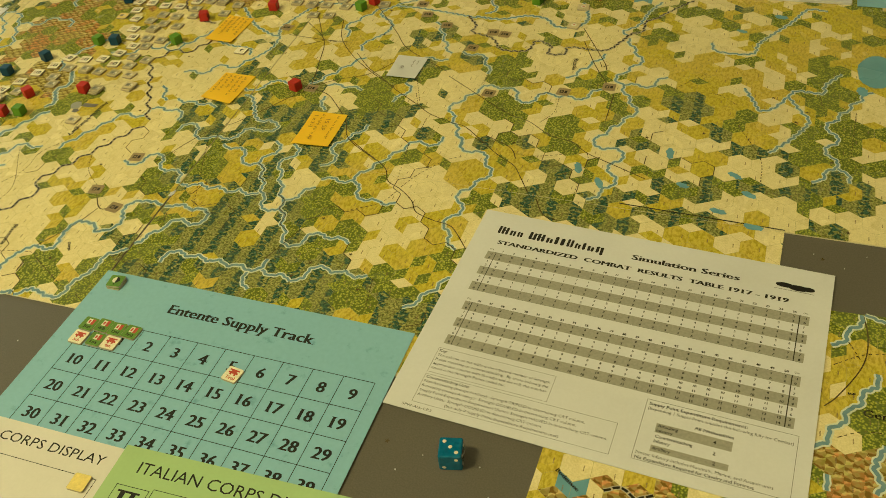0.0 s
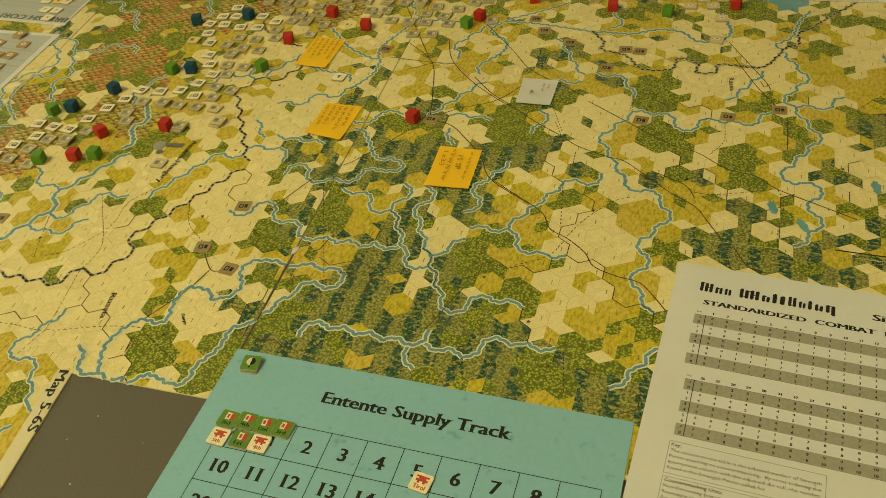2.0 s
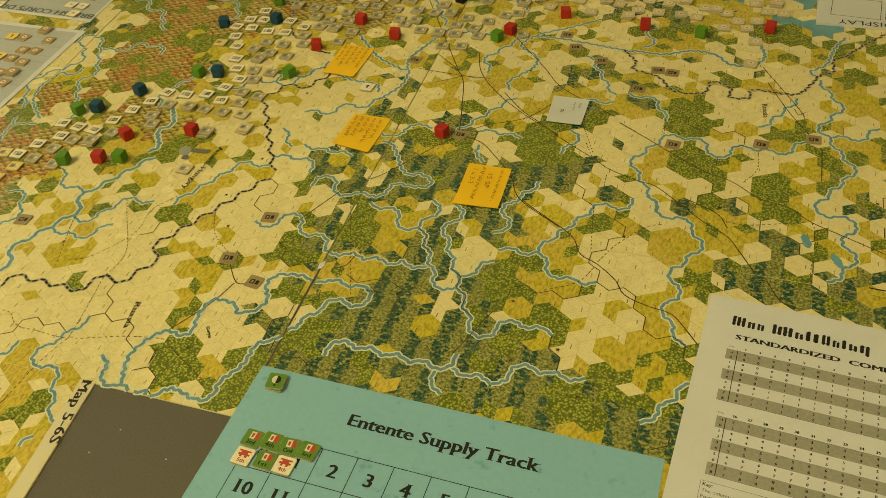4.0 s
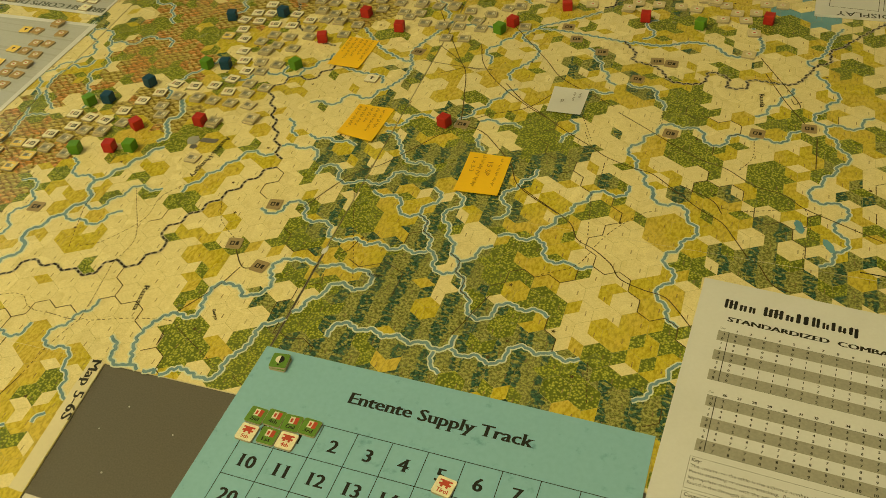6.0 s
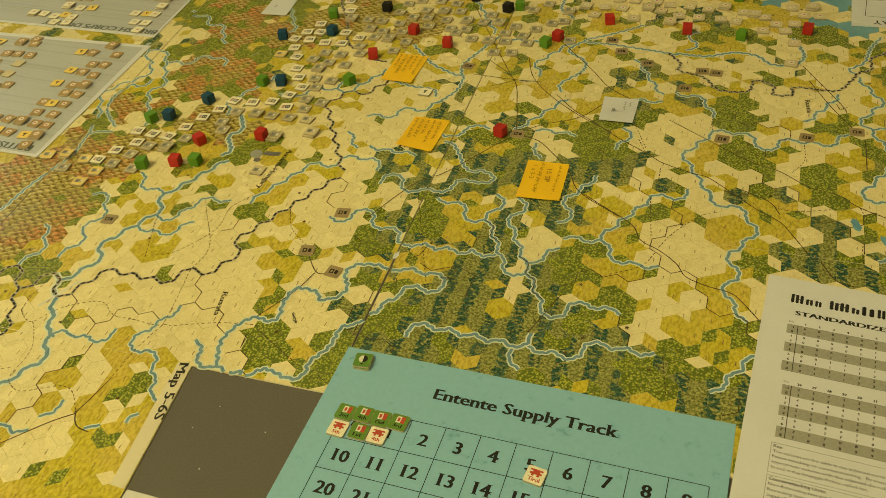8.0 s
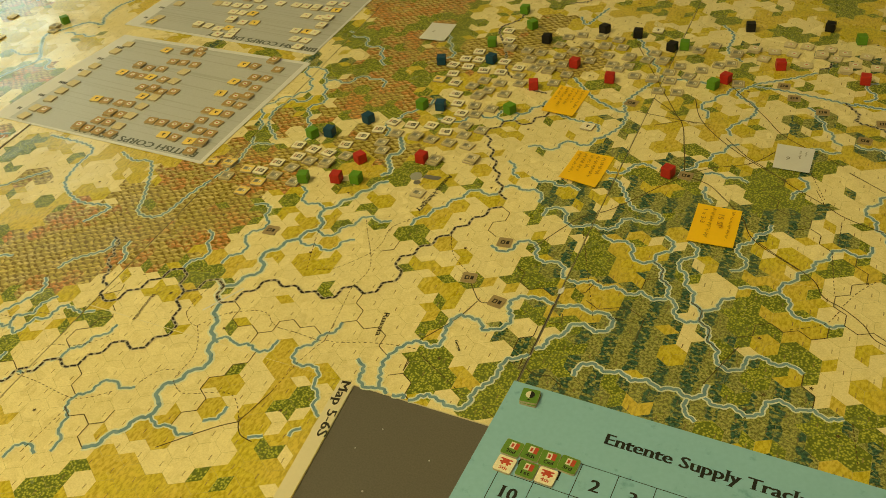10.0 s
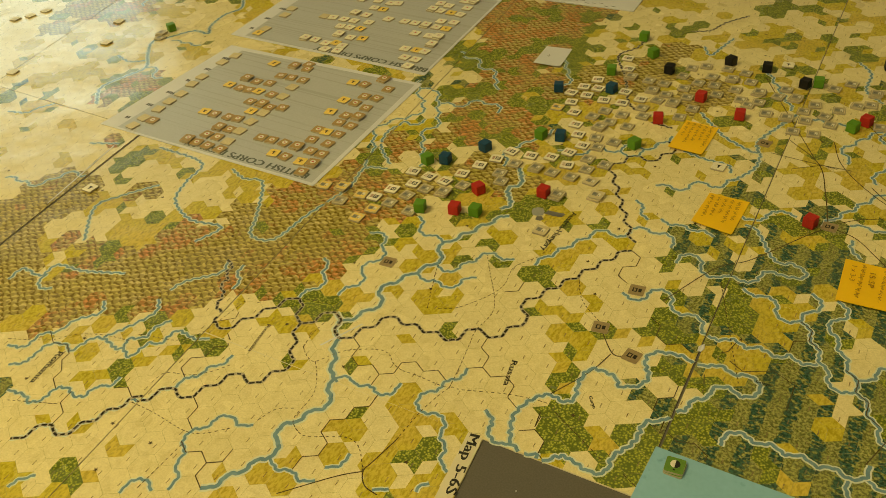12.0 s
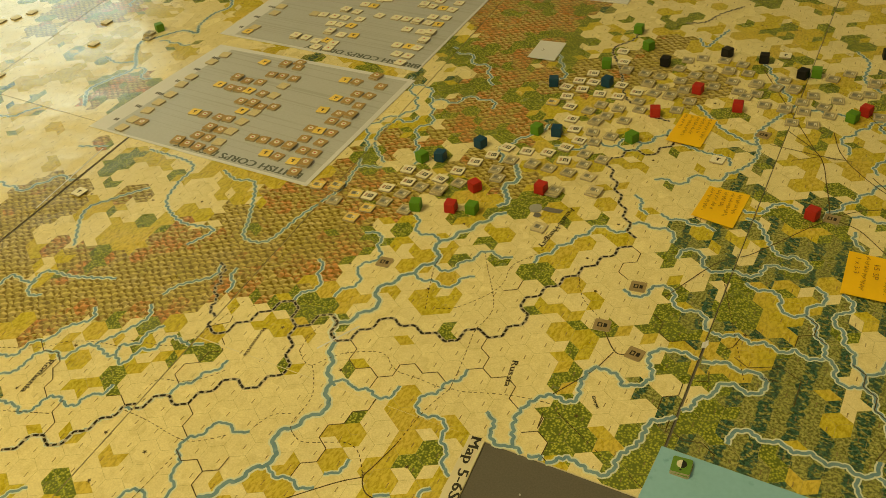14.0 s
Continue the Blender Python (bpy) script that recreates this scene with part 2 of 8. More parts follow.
FLOOR_Z = -0.75
slab("floor", -3.5, -2.6, FLOOR_Z - 0.1, 2.6, 3.0, FLOOR_Z, FLOOR_SKIN)
slab("ceiling", -3.5, -2.6, 2.55, 2.6, 3.0, 2.65, CEILING_PAINT)
slab("wall_north", -3.5, 3.0, FLOOR_Z - 0.1, 2.6, 3.1, 2.65, WALL_PAINT)
slab("wall_south", -3.5, -2.7, FLOOR_Z - 0.1, 2.6, -2.6, 2.65, WALL_PAINT)
slab("wall_east", 2.6, -2.7, FLOOR_Z - 0.1, 2.7, 3.1, 2.65, WALL_PAINT)
# the west wall, with a window opening
slab("wall_west", -3.6, -2.7, FLOOR_Z - 0.1, -3.5, 0.8, 2.65, WALL_PAINT)
slab("wall_west", -3.6, 1.9, FLOOR_Z - 0.1, -3.5, 3.1, 2.65, WALL_PAINT)
slab("wall_west", -3.6, 0.8, FLOOR_Z - 0.1, -3.5, 1.9, 0.55, WALL_PAINT)
slab("wall_west", -3.6, 0.8, 1.25, -3.5, 1.9, 2.65, WALL_PAINT)

# ---- the table ----
TABLE_Z = -0.001
table = tagged(empty("table", pose(-0.6, 0.3, FLOOR_Z)), "wide grey laminate table covered with paper maps", "table")
top = link("tabletop", box(bmesh.new(), -2.1, -1.0, -0.035 + TABLE_Z - FLOOR_Z, 1.7, 0.9, TABLE_Z - FLOOR_Z, 0.003, 2), TABLE, table)
for lx in (-1.95, 1.55):
    for ly in (-0.85, 0.75):
        link("leg", box(bmesh.new(), lx - 0.03, ly - 0.03, 0, lx + 0.03, ly + 0.03, -0.035 + TABLE_Z - FLOOR_Z, 0.004), TABLE, table)

# ---- the printed hex map ----
# each sheet's hex net: where one hex lies, and its two axes, a hex's edge long
PLAIN_NET = ((-0.4248, -0.1308), (0.01149, 0.00035), (-0.00125, 0.0120))
MARSH_NET = ((-0.0336, 0.0305), (0.01154, 0.00008), (-0.0007, 0.0121))
WEST_NET = ((-0.8000, -0.0500), (0.01149, 0.00035), (-0.0018, 0.0120))
HALF = math.sqrt(3) / 2
KINDS = "crfsnmwb"
BRUSH = []
LINES = []


def terrain(kind, x, y, rx, ry):
    """A patch of one terrain about (x, y), in millimetres; later patches lie over earlier ones."""
    BRUSH.append((KINDS.index(kind), x, y, rx, ry))


def river(width, *way):
    LINES.append(("river", width, way))


def frontier(*way):
    LINES.append(("frontier", 1.8, way))


def road(*way):
    LINES.append(("railway", 0.9, way))


def track(*way):
    LINES.append(("track", 0.7, way))


def hexside(*way):
    LINES.append(("boundary", 0.75, way))


# big regions
terrain("s", -243, -154, 50, 60)
terrain("s", -223, -121, 60, 60)
terrain("s", -188, -103, 60, 60)
terrain("s", -169, -62, 60, 70)
terrain("s", -213, 10, 40, 60)
terrain("s", -200, -131, 60, 40)
terrain("s", -259, -110, 40, 30)
terrain("s", -157, -81, 50, 70)
terrain("s", -107, -113, 60, 50)
terrain("s", -64, -129, 60, 40)
terrain("s", -34, -119, 50, 40)
terrain("s", -18, -102, 30, 30)
terrain("c", -381, -4, 50, 30)
terrain("c", -367, -50, 40, 30)
terrain("c", -337, -140, 40, 30)
terrain("c", -295, -117, 30, 20)
terrain("f", -311, -46, 32, 30)
terrain("f", -305, -102, 16, 12)
terrain("f", -289, -172, 30, 18)
terrain("f", -286, -192, 25, 20)
terrain("f", -385, -94, 16, 14)
terrain("f", -372, -115, 16, 16)
terrain("f", -364, -146, 15, 22)
terrain("f", -342, -186, 26, 18)
terrain("f", -315, -38, 25, 20)
terrain("f", -329, -187, 20, 10)
terrain("f", -222, -90, 20, 20)
terrain("f", -206, -57, 18, 15)
terrain("f", -279, -53, 15, 10)
terrain("r", -253, -52, 42, 20)
terrain("r", -237, -61, 30, 15)
terrain("r", -243, 18, 32, 22)
terrain("r", -218, -88, 26, 13)
terrain("r", -190, -125, 15, 10)
terrain("r", -378, -83, 12, 10)
terrain("r", -364, -104, 22, 14)
terrain("r", -381, -133, 12, 13)
terrain("r", -317, -189, 20, 10)
terrain("r", -310, -161, 12, 10)
terrain("r", -316, -149, 11, 6)
terrain("r", -323, -9, 10, 10)
terrain("r", -337, -110, 10, 7)
terrain("r", -301, -102, 10, 8)
terrain("r", -414, -77, 9, 6)
terrain("r", -391, -111, 8, 5)
terrain("r", -389, -32, 7, 6)
terrain("r", -419, -14, 16, 8)
terrain("r", -447, -8, 20, 10)
terrain("r", -300, 5, 10, 6)
terrain("f", -98, -19, 30, 20)
terrain("f", -64, -45, 20, 15)
terrain("f", -31, -35, 25, 20)
terrain("f", -40, -92, 40, 25)
terrain("f", -95, -81, 20, 15)
terrain("f", -113, -138, 25, 20)
terrain("f", -7, -81, 15, 20)
terrain("f", -44, 5, 15, 15)
terrain("r", -128, -28, 30, 20)
terrain("r", -38, -52, 40, 32)
terrain("r", -48, -77, 35, 20)
terrain("r", -34, -17, 24, 22)
terrain("r", -73, -7, 16, 15)
terrain("r", -99, -96, 20, 12)
terrain("r", -58, -143, 12, 10)
terrain("r", -132, -150, 12, 10)
terrain("r", -113, 2, 25, 12)
terrain("c", -71, -47, 22, 30)
terrain("c", -70, -84, 20, 16)
terrain("c", -58, -11, 22, 24)
terrain("c", -43, 27, 30, 20)
terrain("c", -68, -27, 20, 20)
terrain("c", -177, -16, 16, 10)
terrain("c", -11, -29, 16, 22)
terrain("c", 16, 44, 20, 10)
terrain("s", 18, 27, 30, 15)
terrain("s", 41, 18, 30, 15)
terrain("s", 72, 15, 30, 12)
terrain("f", -330, -65, 26, 26)
terrain("f", -390, -92, 18, 15)
terrain("f", -361, -157, 14, 16)
terrain("f", -345, -171, 24, 12)
terrain("f", -293, -184, 20, 16)
terrain("r", -400, -76, 20, 10)
terrain("r", -509, -112, 20, 10)
terrain("r", -412, -75, 15, 8)
terrain("r", -490, -167, 14, 10)
terrain("r", -430, -241, 20, 24)
terrain("r", -431, -216, 16, 16)
terrain("r", -411, -231, 10, 10)
terrain("r", -331, -137, 10, 7)
terrain("r", -306, -152, 14, 9)
terrain("r", -316, -177, 14, 9)
terrain("c", -429, -129, 90, 60)
terrain("c", -481, -118, 80, 40)
terrain("c", -400, -154, 40, 40)
terrain("c", -328, -148, 26, 16)
terrain("c", -303, -207, 30, 10)
# northern half
terrain("f", -169, 142, 32, 34)
terrain("f", -150, 176, 20, 20)
terrain("f", -50, 227, 26, 24)
terrain("f", -40, 147, 36, 26)
terrain("f", 33, 120, 32, 34)
terrain("f", 65, 250, 20, 30)
terrain("f", -20, 137, 20, 20)
terrain("f", -73, 150, 22, 12)
terrain("f", 78, 382, 20, 40)
terrain("f", -218, 298, 20, 12)
terrain("f", -106, 194, 14, 8)
terrain("f", -229, 280, 20, 10)
terrain("f", -52, 77, 22, 20)
terrain("f", 107, 181, 20, 20)
terrain("f", -22, 287, 12, 18)
terrain("r", -235, 180, 40, 24)
terrain("r", -233, 242, 36, 20)
terrain("r", -196, 223, 30, 15)
terrain("r", -123, 208, 30, 14)
terrain("r", -68, 157, 35, 20)
terrain("r", -59, 200, 25, 14)
terrain("r", -18, 211, 35, 16)
terrain("r", 38, 163, 30, 24)
terrain("r", 52, 217, 30, 20)
terrain("r", 12, 125, 30, 20)
terrain("r", -75, 56, 30, 30)
terrain("r", -57, 38, 25, 20)
terrain("r", -98, 36, 20, 20)
terrain("r", -142, 52, 20, 20)
terrain("r", -44, 99, 24, 16)
terrain("r", 76, 278, 30, 30)
terrain("r", 89, 209, 30, 30)
terrain("r", -44, 346, 30, 14)
terrain("r", -105, 347, 25, 12)
terrain("r", -129, 318, 20, 10)
terrain("r", 69, 140, 30, 20)
terrain("r", 18, 376, 20, 10)
terrain("r", -188, 305, 20, 12)
terrain("r", -290, 313, 26, 14)
terrain("r", -10, 70, 24, 16)
terrain("s", -223, 104, 40, 30)
terrain("s", -187, 80, 35, 30)
terrain("s", -222, 71, 26, 30)
terrain("s", -131, 181, 26, 22)
terrain("s", -103, 125, 24, 18)
terrain("s", -137, 127, 20, 30)
terrain("s", -99, 227, 20, 12)
terrain("s", -157, 275, 22, 24)
terrain("s", -156, 368, 30, 18)
terrain("s", -31, 93, 16, 14)
terrain("s", -3, 101, 16, 12)
terrain("s", 97, 133, 26, 16)
terrain("s", 35, 69, 14, 12)
terrain("s", -167, 237, 14, 10)
terrain("s", -148, 299, 16, 12)
terrain("c", -96, 166, 30, 18)
terrain("c", -120, 154, 24, 18)
terrain("c", -9, 270, 44, 22)
terrain("c", -37, 249, 20, 12)
terrain("c", 16, 256, 24, 16)
terrain("c", -61, 120, 26, 16)
terrain("c", -68, 35, 26, 16)
terrain("c", -181, 248, 24, 10)
terrain("c", -194, 178, 20, 10)
terrain("c", 21, 339, 40, 16)
terrain("c", 25, 298, 30, 15)
terrain("c", 21, 97, 30, 16)
terrain("c", -51, 68, 20, 14)
terrain("c", -111, 187, 20, 10)
terrain("c", -34, 112, 20, 10)
terrain("c", -120, 99, 16, 20)
terrain("c", 58, 94, 20, 16)
terrain("c", -84, 278, 20, 10)
terrain("f", -52, 229, 26, 22)
terrain("f", -15, 137, 28, 24)
terrain("f", -164, 145, 30, 26)
terrain("f", -102, 48, 20, 24)
terrain("r", -2, 282, 20, 10)
terrain("r", 45, 343, 40, 20)
terrain("r", 130, 362, 50, 20)
terrain("r", 163, 265, 70, 16)
terrain("r", 122, 202, 30, 26)
terrain("r", 153, 221, 40, 20)
terrain("r", 235, 212, 30, 24)
terrain("r", 254, 378, 50, 20)
terrain("r", 208, 168, 30, 20)
terrain("r", 52, 131, 40, 25)
terrain("r", 74, 254, 30, 16)
terrain("r", 227, 286, 30, 20)
terrain("r", 288, 180, 40, 30)
terrain("r", 89, 164, 20, 20)
terrain("r", 238, 399, 50, 20)
terrain("r", 180, 151, 30, 16)
terrain("f", 87, 365, 30, 24)
terrain("f", 125, 386, 30, 14)
terrain("f", 248, 352, 40, 14)
terrain("f", 211, 338, 24, 16)
terrain("f", 262, 243, 28, 22)
terrain("f", 246, 173, 30, 24)
terrain("f", 34, 126, 30, 30)
terrain("f", 40, 240, 20, 10)
terrain("f", 34, 206, 20, 14)
terrain("f", 181, 291, 26, 8)
terrain("f", 179, 193, 20, 12)
terrain("f", 279, 326, 30, 30)
terrain("f", 290, 190, 30, 16)
terrain("f", 109, 93, 20, 10)
terrain("f", 113, 292, 16, 10)
terrain("f", -20, 290, 14, 14)
terrain("f", 70, 189, 20, 10)
terrain("s", 137, 192, 30, 30)
terrain("s", 151, 205, 20, 16)
terrain("s", 171, 162, 24, 14)
terrain("s", 94, 133, 30, 10)
terrain("s", 243, 130, 50, 20)
terrain("s", 151, 171, 16, 20)
terrain("s", 109, 151, 10, 6)
terrain("s", 155, 387, 20, 10)
terrain("s", 156, 106, 14, 8)
terrain("s", 265, 301, 14, 20)
terrain("c", 110, 338, 40, 20)
terrain("c", 159, 326, 30, 16)
terrain("c", 202, 296, 22, 22)
terrain("c", 95, 211, 30, 10)
terrain("c", 151, 144, 34, 20)
terrain("c", 125, 146, 30, 20)
terrain("c", 179, 129, 40, 20)
terrain("c", 246, 312, 30, 14)
terrain("c", 221, 218, 20, 14)
terrain("c", 153, 241, 20, 10)
terrain("c", 194, 173, 20, 10)
terrain("c", 296, 157, 20, 30)
terrain("c", 269, 149, 20, 20)
terrain("c", 21, 192, 30, 14)
terrain("c", 9, 347, 30, 14)
terrain("c", 14, 245, 40, 16)
terrain("c", 239, 242, 20, 10)
terrain("c", 52, 170, 20, 12)
terrain("c", 170, 371, 40, 10)
# south-west
terrain("n", -857, -243, 100, 50)
terrain("n", -803, -216, 80, 50)
terrain("n", -726, -195, 80, 45)
terrain("n", -701, -153, 60, 45)
terrain("n", -656, -130, 50, 40)
terrain("n", -780, -186, 80, 50)
terrain("n", -802, -268, 50, 30)
terrain("n", -767, -151, 40, 30)
terrain("n", -673, -79, 60, 40)
terrain("n", -642, -37, 40, 30)
terrain("m", -780, -299, 20, 12)
terrain("m", -748, -240, 30, 12)
terrain("m", -726, -234, 30, 10)
terrain("m", -672, -201, 30, 10)
terrain("m", -643, -175, 20, 10)
terrain("m", -603, -115, 20, 14)
terrain("m", -597, -95, 20, 12)
terrain("m", -812, -196, 30, 16)
terrain("m", -819, -212, 30, 14)
terrain("m", -737, -146, 50, 16)
terrain("m", -804, -170, 40, 20)
terrain("m", -776, -143, 40, 16)
terrain("m", -698, -50, 30, 20)
terrain("m", -665, -55, 26, 14)
terrain("m", -671, 53, 24, 12)
terrain("m", -679, 90, 24, 10)
terrain("m", -733, -67, 24, 12)
terrain("r", -763, -67, 50, 16)
terrain("r", -865, -85, 30, 14)
terrain("r", -773, -100, 30, 14)
terrain("r", -793, -36, 30, 14)
terrain("r", -837, -131, 20, 20)
terrain("r", -892, -158, 30, 20)
terrain("r", -706, 86, 20, 10)
terrain("r", -692, 27, 20, 10)
terrain("f", -823, -124, 16, 10)
terrain("f", -809, -107, 16, 10)
terrain("f", -890, -105, 16, 8)
terrain("c", -794, -89, 40, 16)
terrain("c", -803, -142, 26, 10)
terrain("c", -709, 148, 30, 24)
terrain("c", -721, 106, 24, 14)
terrain("c", -696, 182, 10, 30)
terrain("c", -615, -223, 120, 40)
terrain("c", -583, -297, 100, 50)
terrain("c", -621, -338, 90, 50)
terrain("c", -716, -315, 60, 30)
terrain("c", -483, -243, 60, 60)
terrain("c", -502, -169, 60, 30)
terrain("c", -679, -361, 50, 40)
terrain("r", -725, -276, 26, 10)
terrain("r", -761, -279, 16, 6)
terrain("r", -642, -240, 24, 10)
terrain("r", -687, -311, 14, 9)
terrain("r", -687, -361, 12, 10)
terrain("r", -658, -348, 10, 5)
terrain("r", -659, -289, 9, 10)
terrain("r", -723, -342, 10, 5)
terrain("r", -603, -195, 16, 5)
terrain("r", -631, -164, 24, 6)
terrain("r", -493, -286, 10, 7)
terrain("r", -500, -310, 12, 15)
terrain("r", -476, -251, 16, 26)
terrain("r", -457, -216, 16, 14)
terrain("r", -429, -252, 24, 24)
terrain("r", -494, -165, 14, 10)
terrain("r", -545, -103, 12, 8)
terrain("r", -534, -72, 20, 10)
terrain("r", -499, -107, 10, 5)
terrain("r", -508, -191, 10, 4)
terrain("r", -620, -269, 10, 4)
terrain("r", -605, -379, 10, 10)
terrain("r", -520, -335, 8, 8)
terrain("r", -559, -227, 8, 4)
terrain("r", -438, -210, 14, 12)
terrain("r", -443, -275, 8, 8)
terrain("f", -669, -294, 10, 16)
terrain("f", -658, -324, 16, 10)
terrain("f", -613, -349, 10, 11)
terrain("f", -628, -384, 18, 12)
terrain("f", -642, -247, 24, 7)
terrain("f", -577, -152, 12, 8)
terrain("f", -585, -162, 12, 7)
terrain("f", -485, -240, 8, 6)
terrain("f", -645, -390, 8, 6)
terrain("f", -425, -248, 9, 8)
terrain("f", -696, -240, 9, 5)
# carpathian west and front line
terrain("m", -682, 346, 40, 60)
terrain("m", -621, 217, 40, 40)
terrain("m", -643, 307, 40, 40)
terrain("m", -667, 410, 30, 40)
terrain("m", -633, 409, 40, 30)
terrain("m", -597, 394, 20, 30)
terrain("m", -581, 380, 20, 20)
terrain("m", -568, 196, 20, 30)
terrain("m", -540, 155, 20, 20)
terrain("m", -713, 419, 50, 50)
terrain("m", -652, 370, 50, 50)
terrain("m", -619, 151, 40, 20)
terrain("m", -589, 156, 40, 20)
terrain("m", -639, 216, 40, 26)
terrain("m", -646, 420, 40, 30)
terrain("f", -676, 325, 30, 30)
terrain("f", -663, 206, 30, 16)
terrain("f", -608, 249, 30, 16)
terrain("f", -581, 321, 16, 30)
terrain("f", -585, 167, 16, 8)
terrain("f", -393, 182, 20, 14)
terrain("f", -531, 502, 30, 16)
terrain("f", -502, 477, 20, 10)
terrain("r", -436, 295, 40, 20)
terrain("r", -459, 207, 30, 14)
terrain("r", -479, 510, 30, 20)
terrain("r", -507, 406, 40, 20)
terrain("r", -421, 154, 30, 16)
terrain("r", -281, 198, 30, 20)
terrain("r", -255, 203, 20, 20)
terrain("r", -363, 336, 30, 20)
terrain("r", -416, 332, 20, 12)
terrain("r", -254, 239, 20, 12)
terrain("r", -359, 113, 16, 10)
terrain("r", -293, 132, 20, 10)
terrain("r", -454, 41, 20, 10)
terrain("r", -523, -6, 16, 10)
terrain("c", -390, 154, 40, 20)
terrain("c", -390, 214, 30, 12)
terrain("c", -361, 99, 40, 24)
terrain("c", -305, 172, 24, 14)
terrain("c", -307, 237, 30, 16)
terrain("c", -314, 404, 40, 30)
terrain("c", -299, 513, 40, 40)
terrain("c", -350, 460, 30, 20)
terrain("c", -524, 377, 24, 20)
terrain("c", -570, 369, 20, 30)
terrain("c", -436, 468, 30, 20)
terrain("c", -424, 43, 40, 24)
terrain("c", -459, 13, 30, 20)
terrain("s", -321, 200, 14, 24)
terrain("s", -345, 219, 14, 16)
terrain("s", -272, 117, 24, 24)
terrain("s", -230, 126, 30, 30)
terrain("s", -312, 162, 16, 16)
terrain("c", -1311, 114, 140, 90)
terrain("c", -1093, -74, 60, 40)
terrain("c", -1118, 153, 40, 30)
terrain("c", -1113, 217, 40, 24)
terrain("c", -1121, 107, 30, 20)
terrain("c", -1150, 140, 40, 16)
terrain("m", -1253, 170, 60, 30)
terrain("m", -1266, 207, 60, 24)
terrain("m", -1231, 247, 60, 20)
terrain("m", -1029, 52, 30, 16)
terrain("m", -1073, 65, 20, 10)
terrain("m", -1227, 108, 60, 20)
terrain("m", -976, -54, 30, 12)
terrain("m", -1035, 62, 20, 10)
terrain("f", -1192, 177, 30, 20)
terrain("f", -1119, 59, 40, 20)
terrain("f", -1065, 42, 20, 14)
terrain("f", -1079, 121, 12, 6)
terrain("f", -1215, 83, 60, 10)
terrain("f", -1164, 291, 50, 10)
terrain("f", -1073, 13, 30, 10)
terrain("r", -1041, 106, 14, 8)
terrain("r", -1176, 242, 40, 14)
terrain("r", -1074, 299, 40, 14)
terrain("r", -1193, 244, 30, 10)
# wooded mountains
terrain("n", -816, -273, 80, 50)
terrain("n", -793, -236, 80, 50)
terrain("n", -763, -203, 70, 50)
terrain("n", -727, -167, 70, 50)
terrain("n", -685, -137, 70, 45)
terrain("n", -664, -99, 50, 40)
terrain("n", -652, -64, 40, 40)
terrain("n", -838, -232, 70, 40)
terrain("n", -633, -36, 30, 25)
terrain("n", -762, -148, 50, 30)
terrain("n", -706, -91, 50, 30)
terrain("m", -778, -290, 30, 15)
terrain("m", -761, -249, 30, 10)
terrain("m", -727, -228, 30, 10)
terrain("m", -783, -128, 40, 16)
terrain("m", -803, -168, 40, 20)
terrain("m", -774, -173, 30, 14)
terrain("m", -692, -33, 30, 18)
terrain("m", -616, -76, 26, 16)
terrain("m", -627, -126, 26, 10)
terrain("m", -624, -31, 20, 14)
terrain("m", -717, -55, 30, 14)
terrain("m", -728, -131, 30, 10)
terrain("c", -872, -192, 40, 20)
terrain("c", -857, -89, 35, 16)
terrain("c", -845, -37, 30, 12)
terrain("c", -839, -114, 30, 10)
terrain("c", -776, -308, 30, 10)
terrain("c", -731, -292, 40, 12)
terrain("r", -855, -213, 30, 14)
terrain("r", -773, -60, 50, 14)
terrain("r", -809, -88, 30, 14)
terrain("r", -835, -154, 30, 10)
terrain("r", -784, -32, 30, 12)
terrain("m", -672, 429, 60, 60)
terrain("m", -688, 368, 40, 60)
terrain("m", -615, 380, 40, 40)
terrain("m", -655, 282, 40, 50)
terrain("m", -598, 246, 40, 50)
terrain("m", -619, 181, 40, 30)
terrain("m", -596, 205, 30, 30)
terrain("m", -646, 458, 40, 40)
terrain("f", -694, 281, 24, 30)
terrain("f", -730, 299, 20, 30)
terrain("f", -574, 215, 26, 26)
terrain("f", -597, 405, 16, 40)
terrain("f", -639, 228, 20, 16)
terrain("f", -601, 336, 16, 16)
terrain("m", -616, 118, 30, 14)
terrain("m", -625, 89, 30, 12)
terrain("m", -670, 81, 16, 10)
terrain("m", -671, 33, 20, 10)
# smaller patches
terrain("s", -241, -104, 40, 40)
terrain("s", -201, -97, 40, 40)
terrain("s", -151, -110, 50, 40)
terrain("s", -217, -17, 30, 30)
terrain("s", -187, 36, 30, 30)
terrain("s", -188, -62, 30, 30)
terrain("s", -108, -113, 30, 30)
terrain("f", -314, -40, 26, 24)
terrain("f", -279, -57, 16, 10)
terrain("f", -249, -78, 20, 9)
terrain("f", -147, -23, 30, 24)
terrain("f", -175, 2, 16, 16)
terrain("f", -89, -107, 30, 20)
terrain("f", -152, -85, 20, 14)
terrain("f", -293, -150, 18, 12)
terrain("f", -336, -95, 9, 16)
terrain("f", -306, -118, 10, 12)
terrain("f", -64, -124, 20, 14)
terrain("f", -266, -32, 16, 10)
terrain("r", -222, -50, 32, 13)
terrain("r", -200, -56, 20, 10)
terrain("r", -246, 15, 26, 15)
terrain("r", -248, -48, 14, 8)
terrain("r", -128, -65, 13, 11)
terrain("r", -98, -52, 26, 18)
terrain("r", -124, -10, 14, 10)
terrain("r", -104, -17, 16, 12)
terrain("r", -201, -77, 12, 7)
terrain("r", -152, -146, 8, 7)
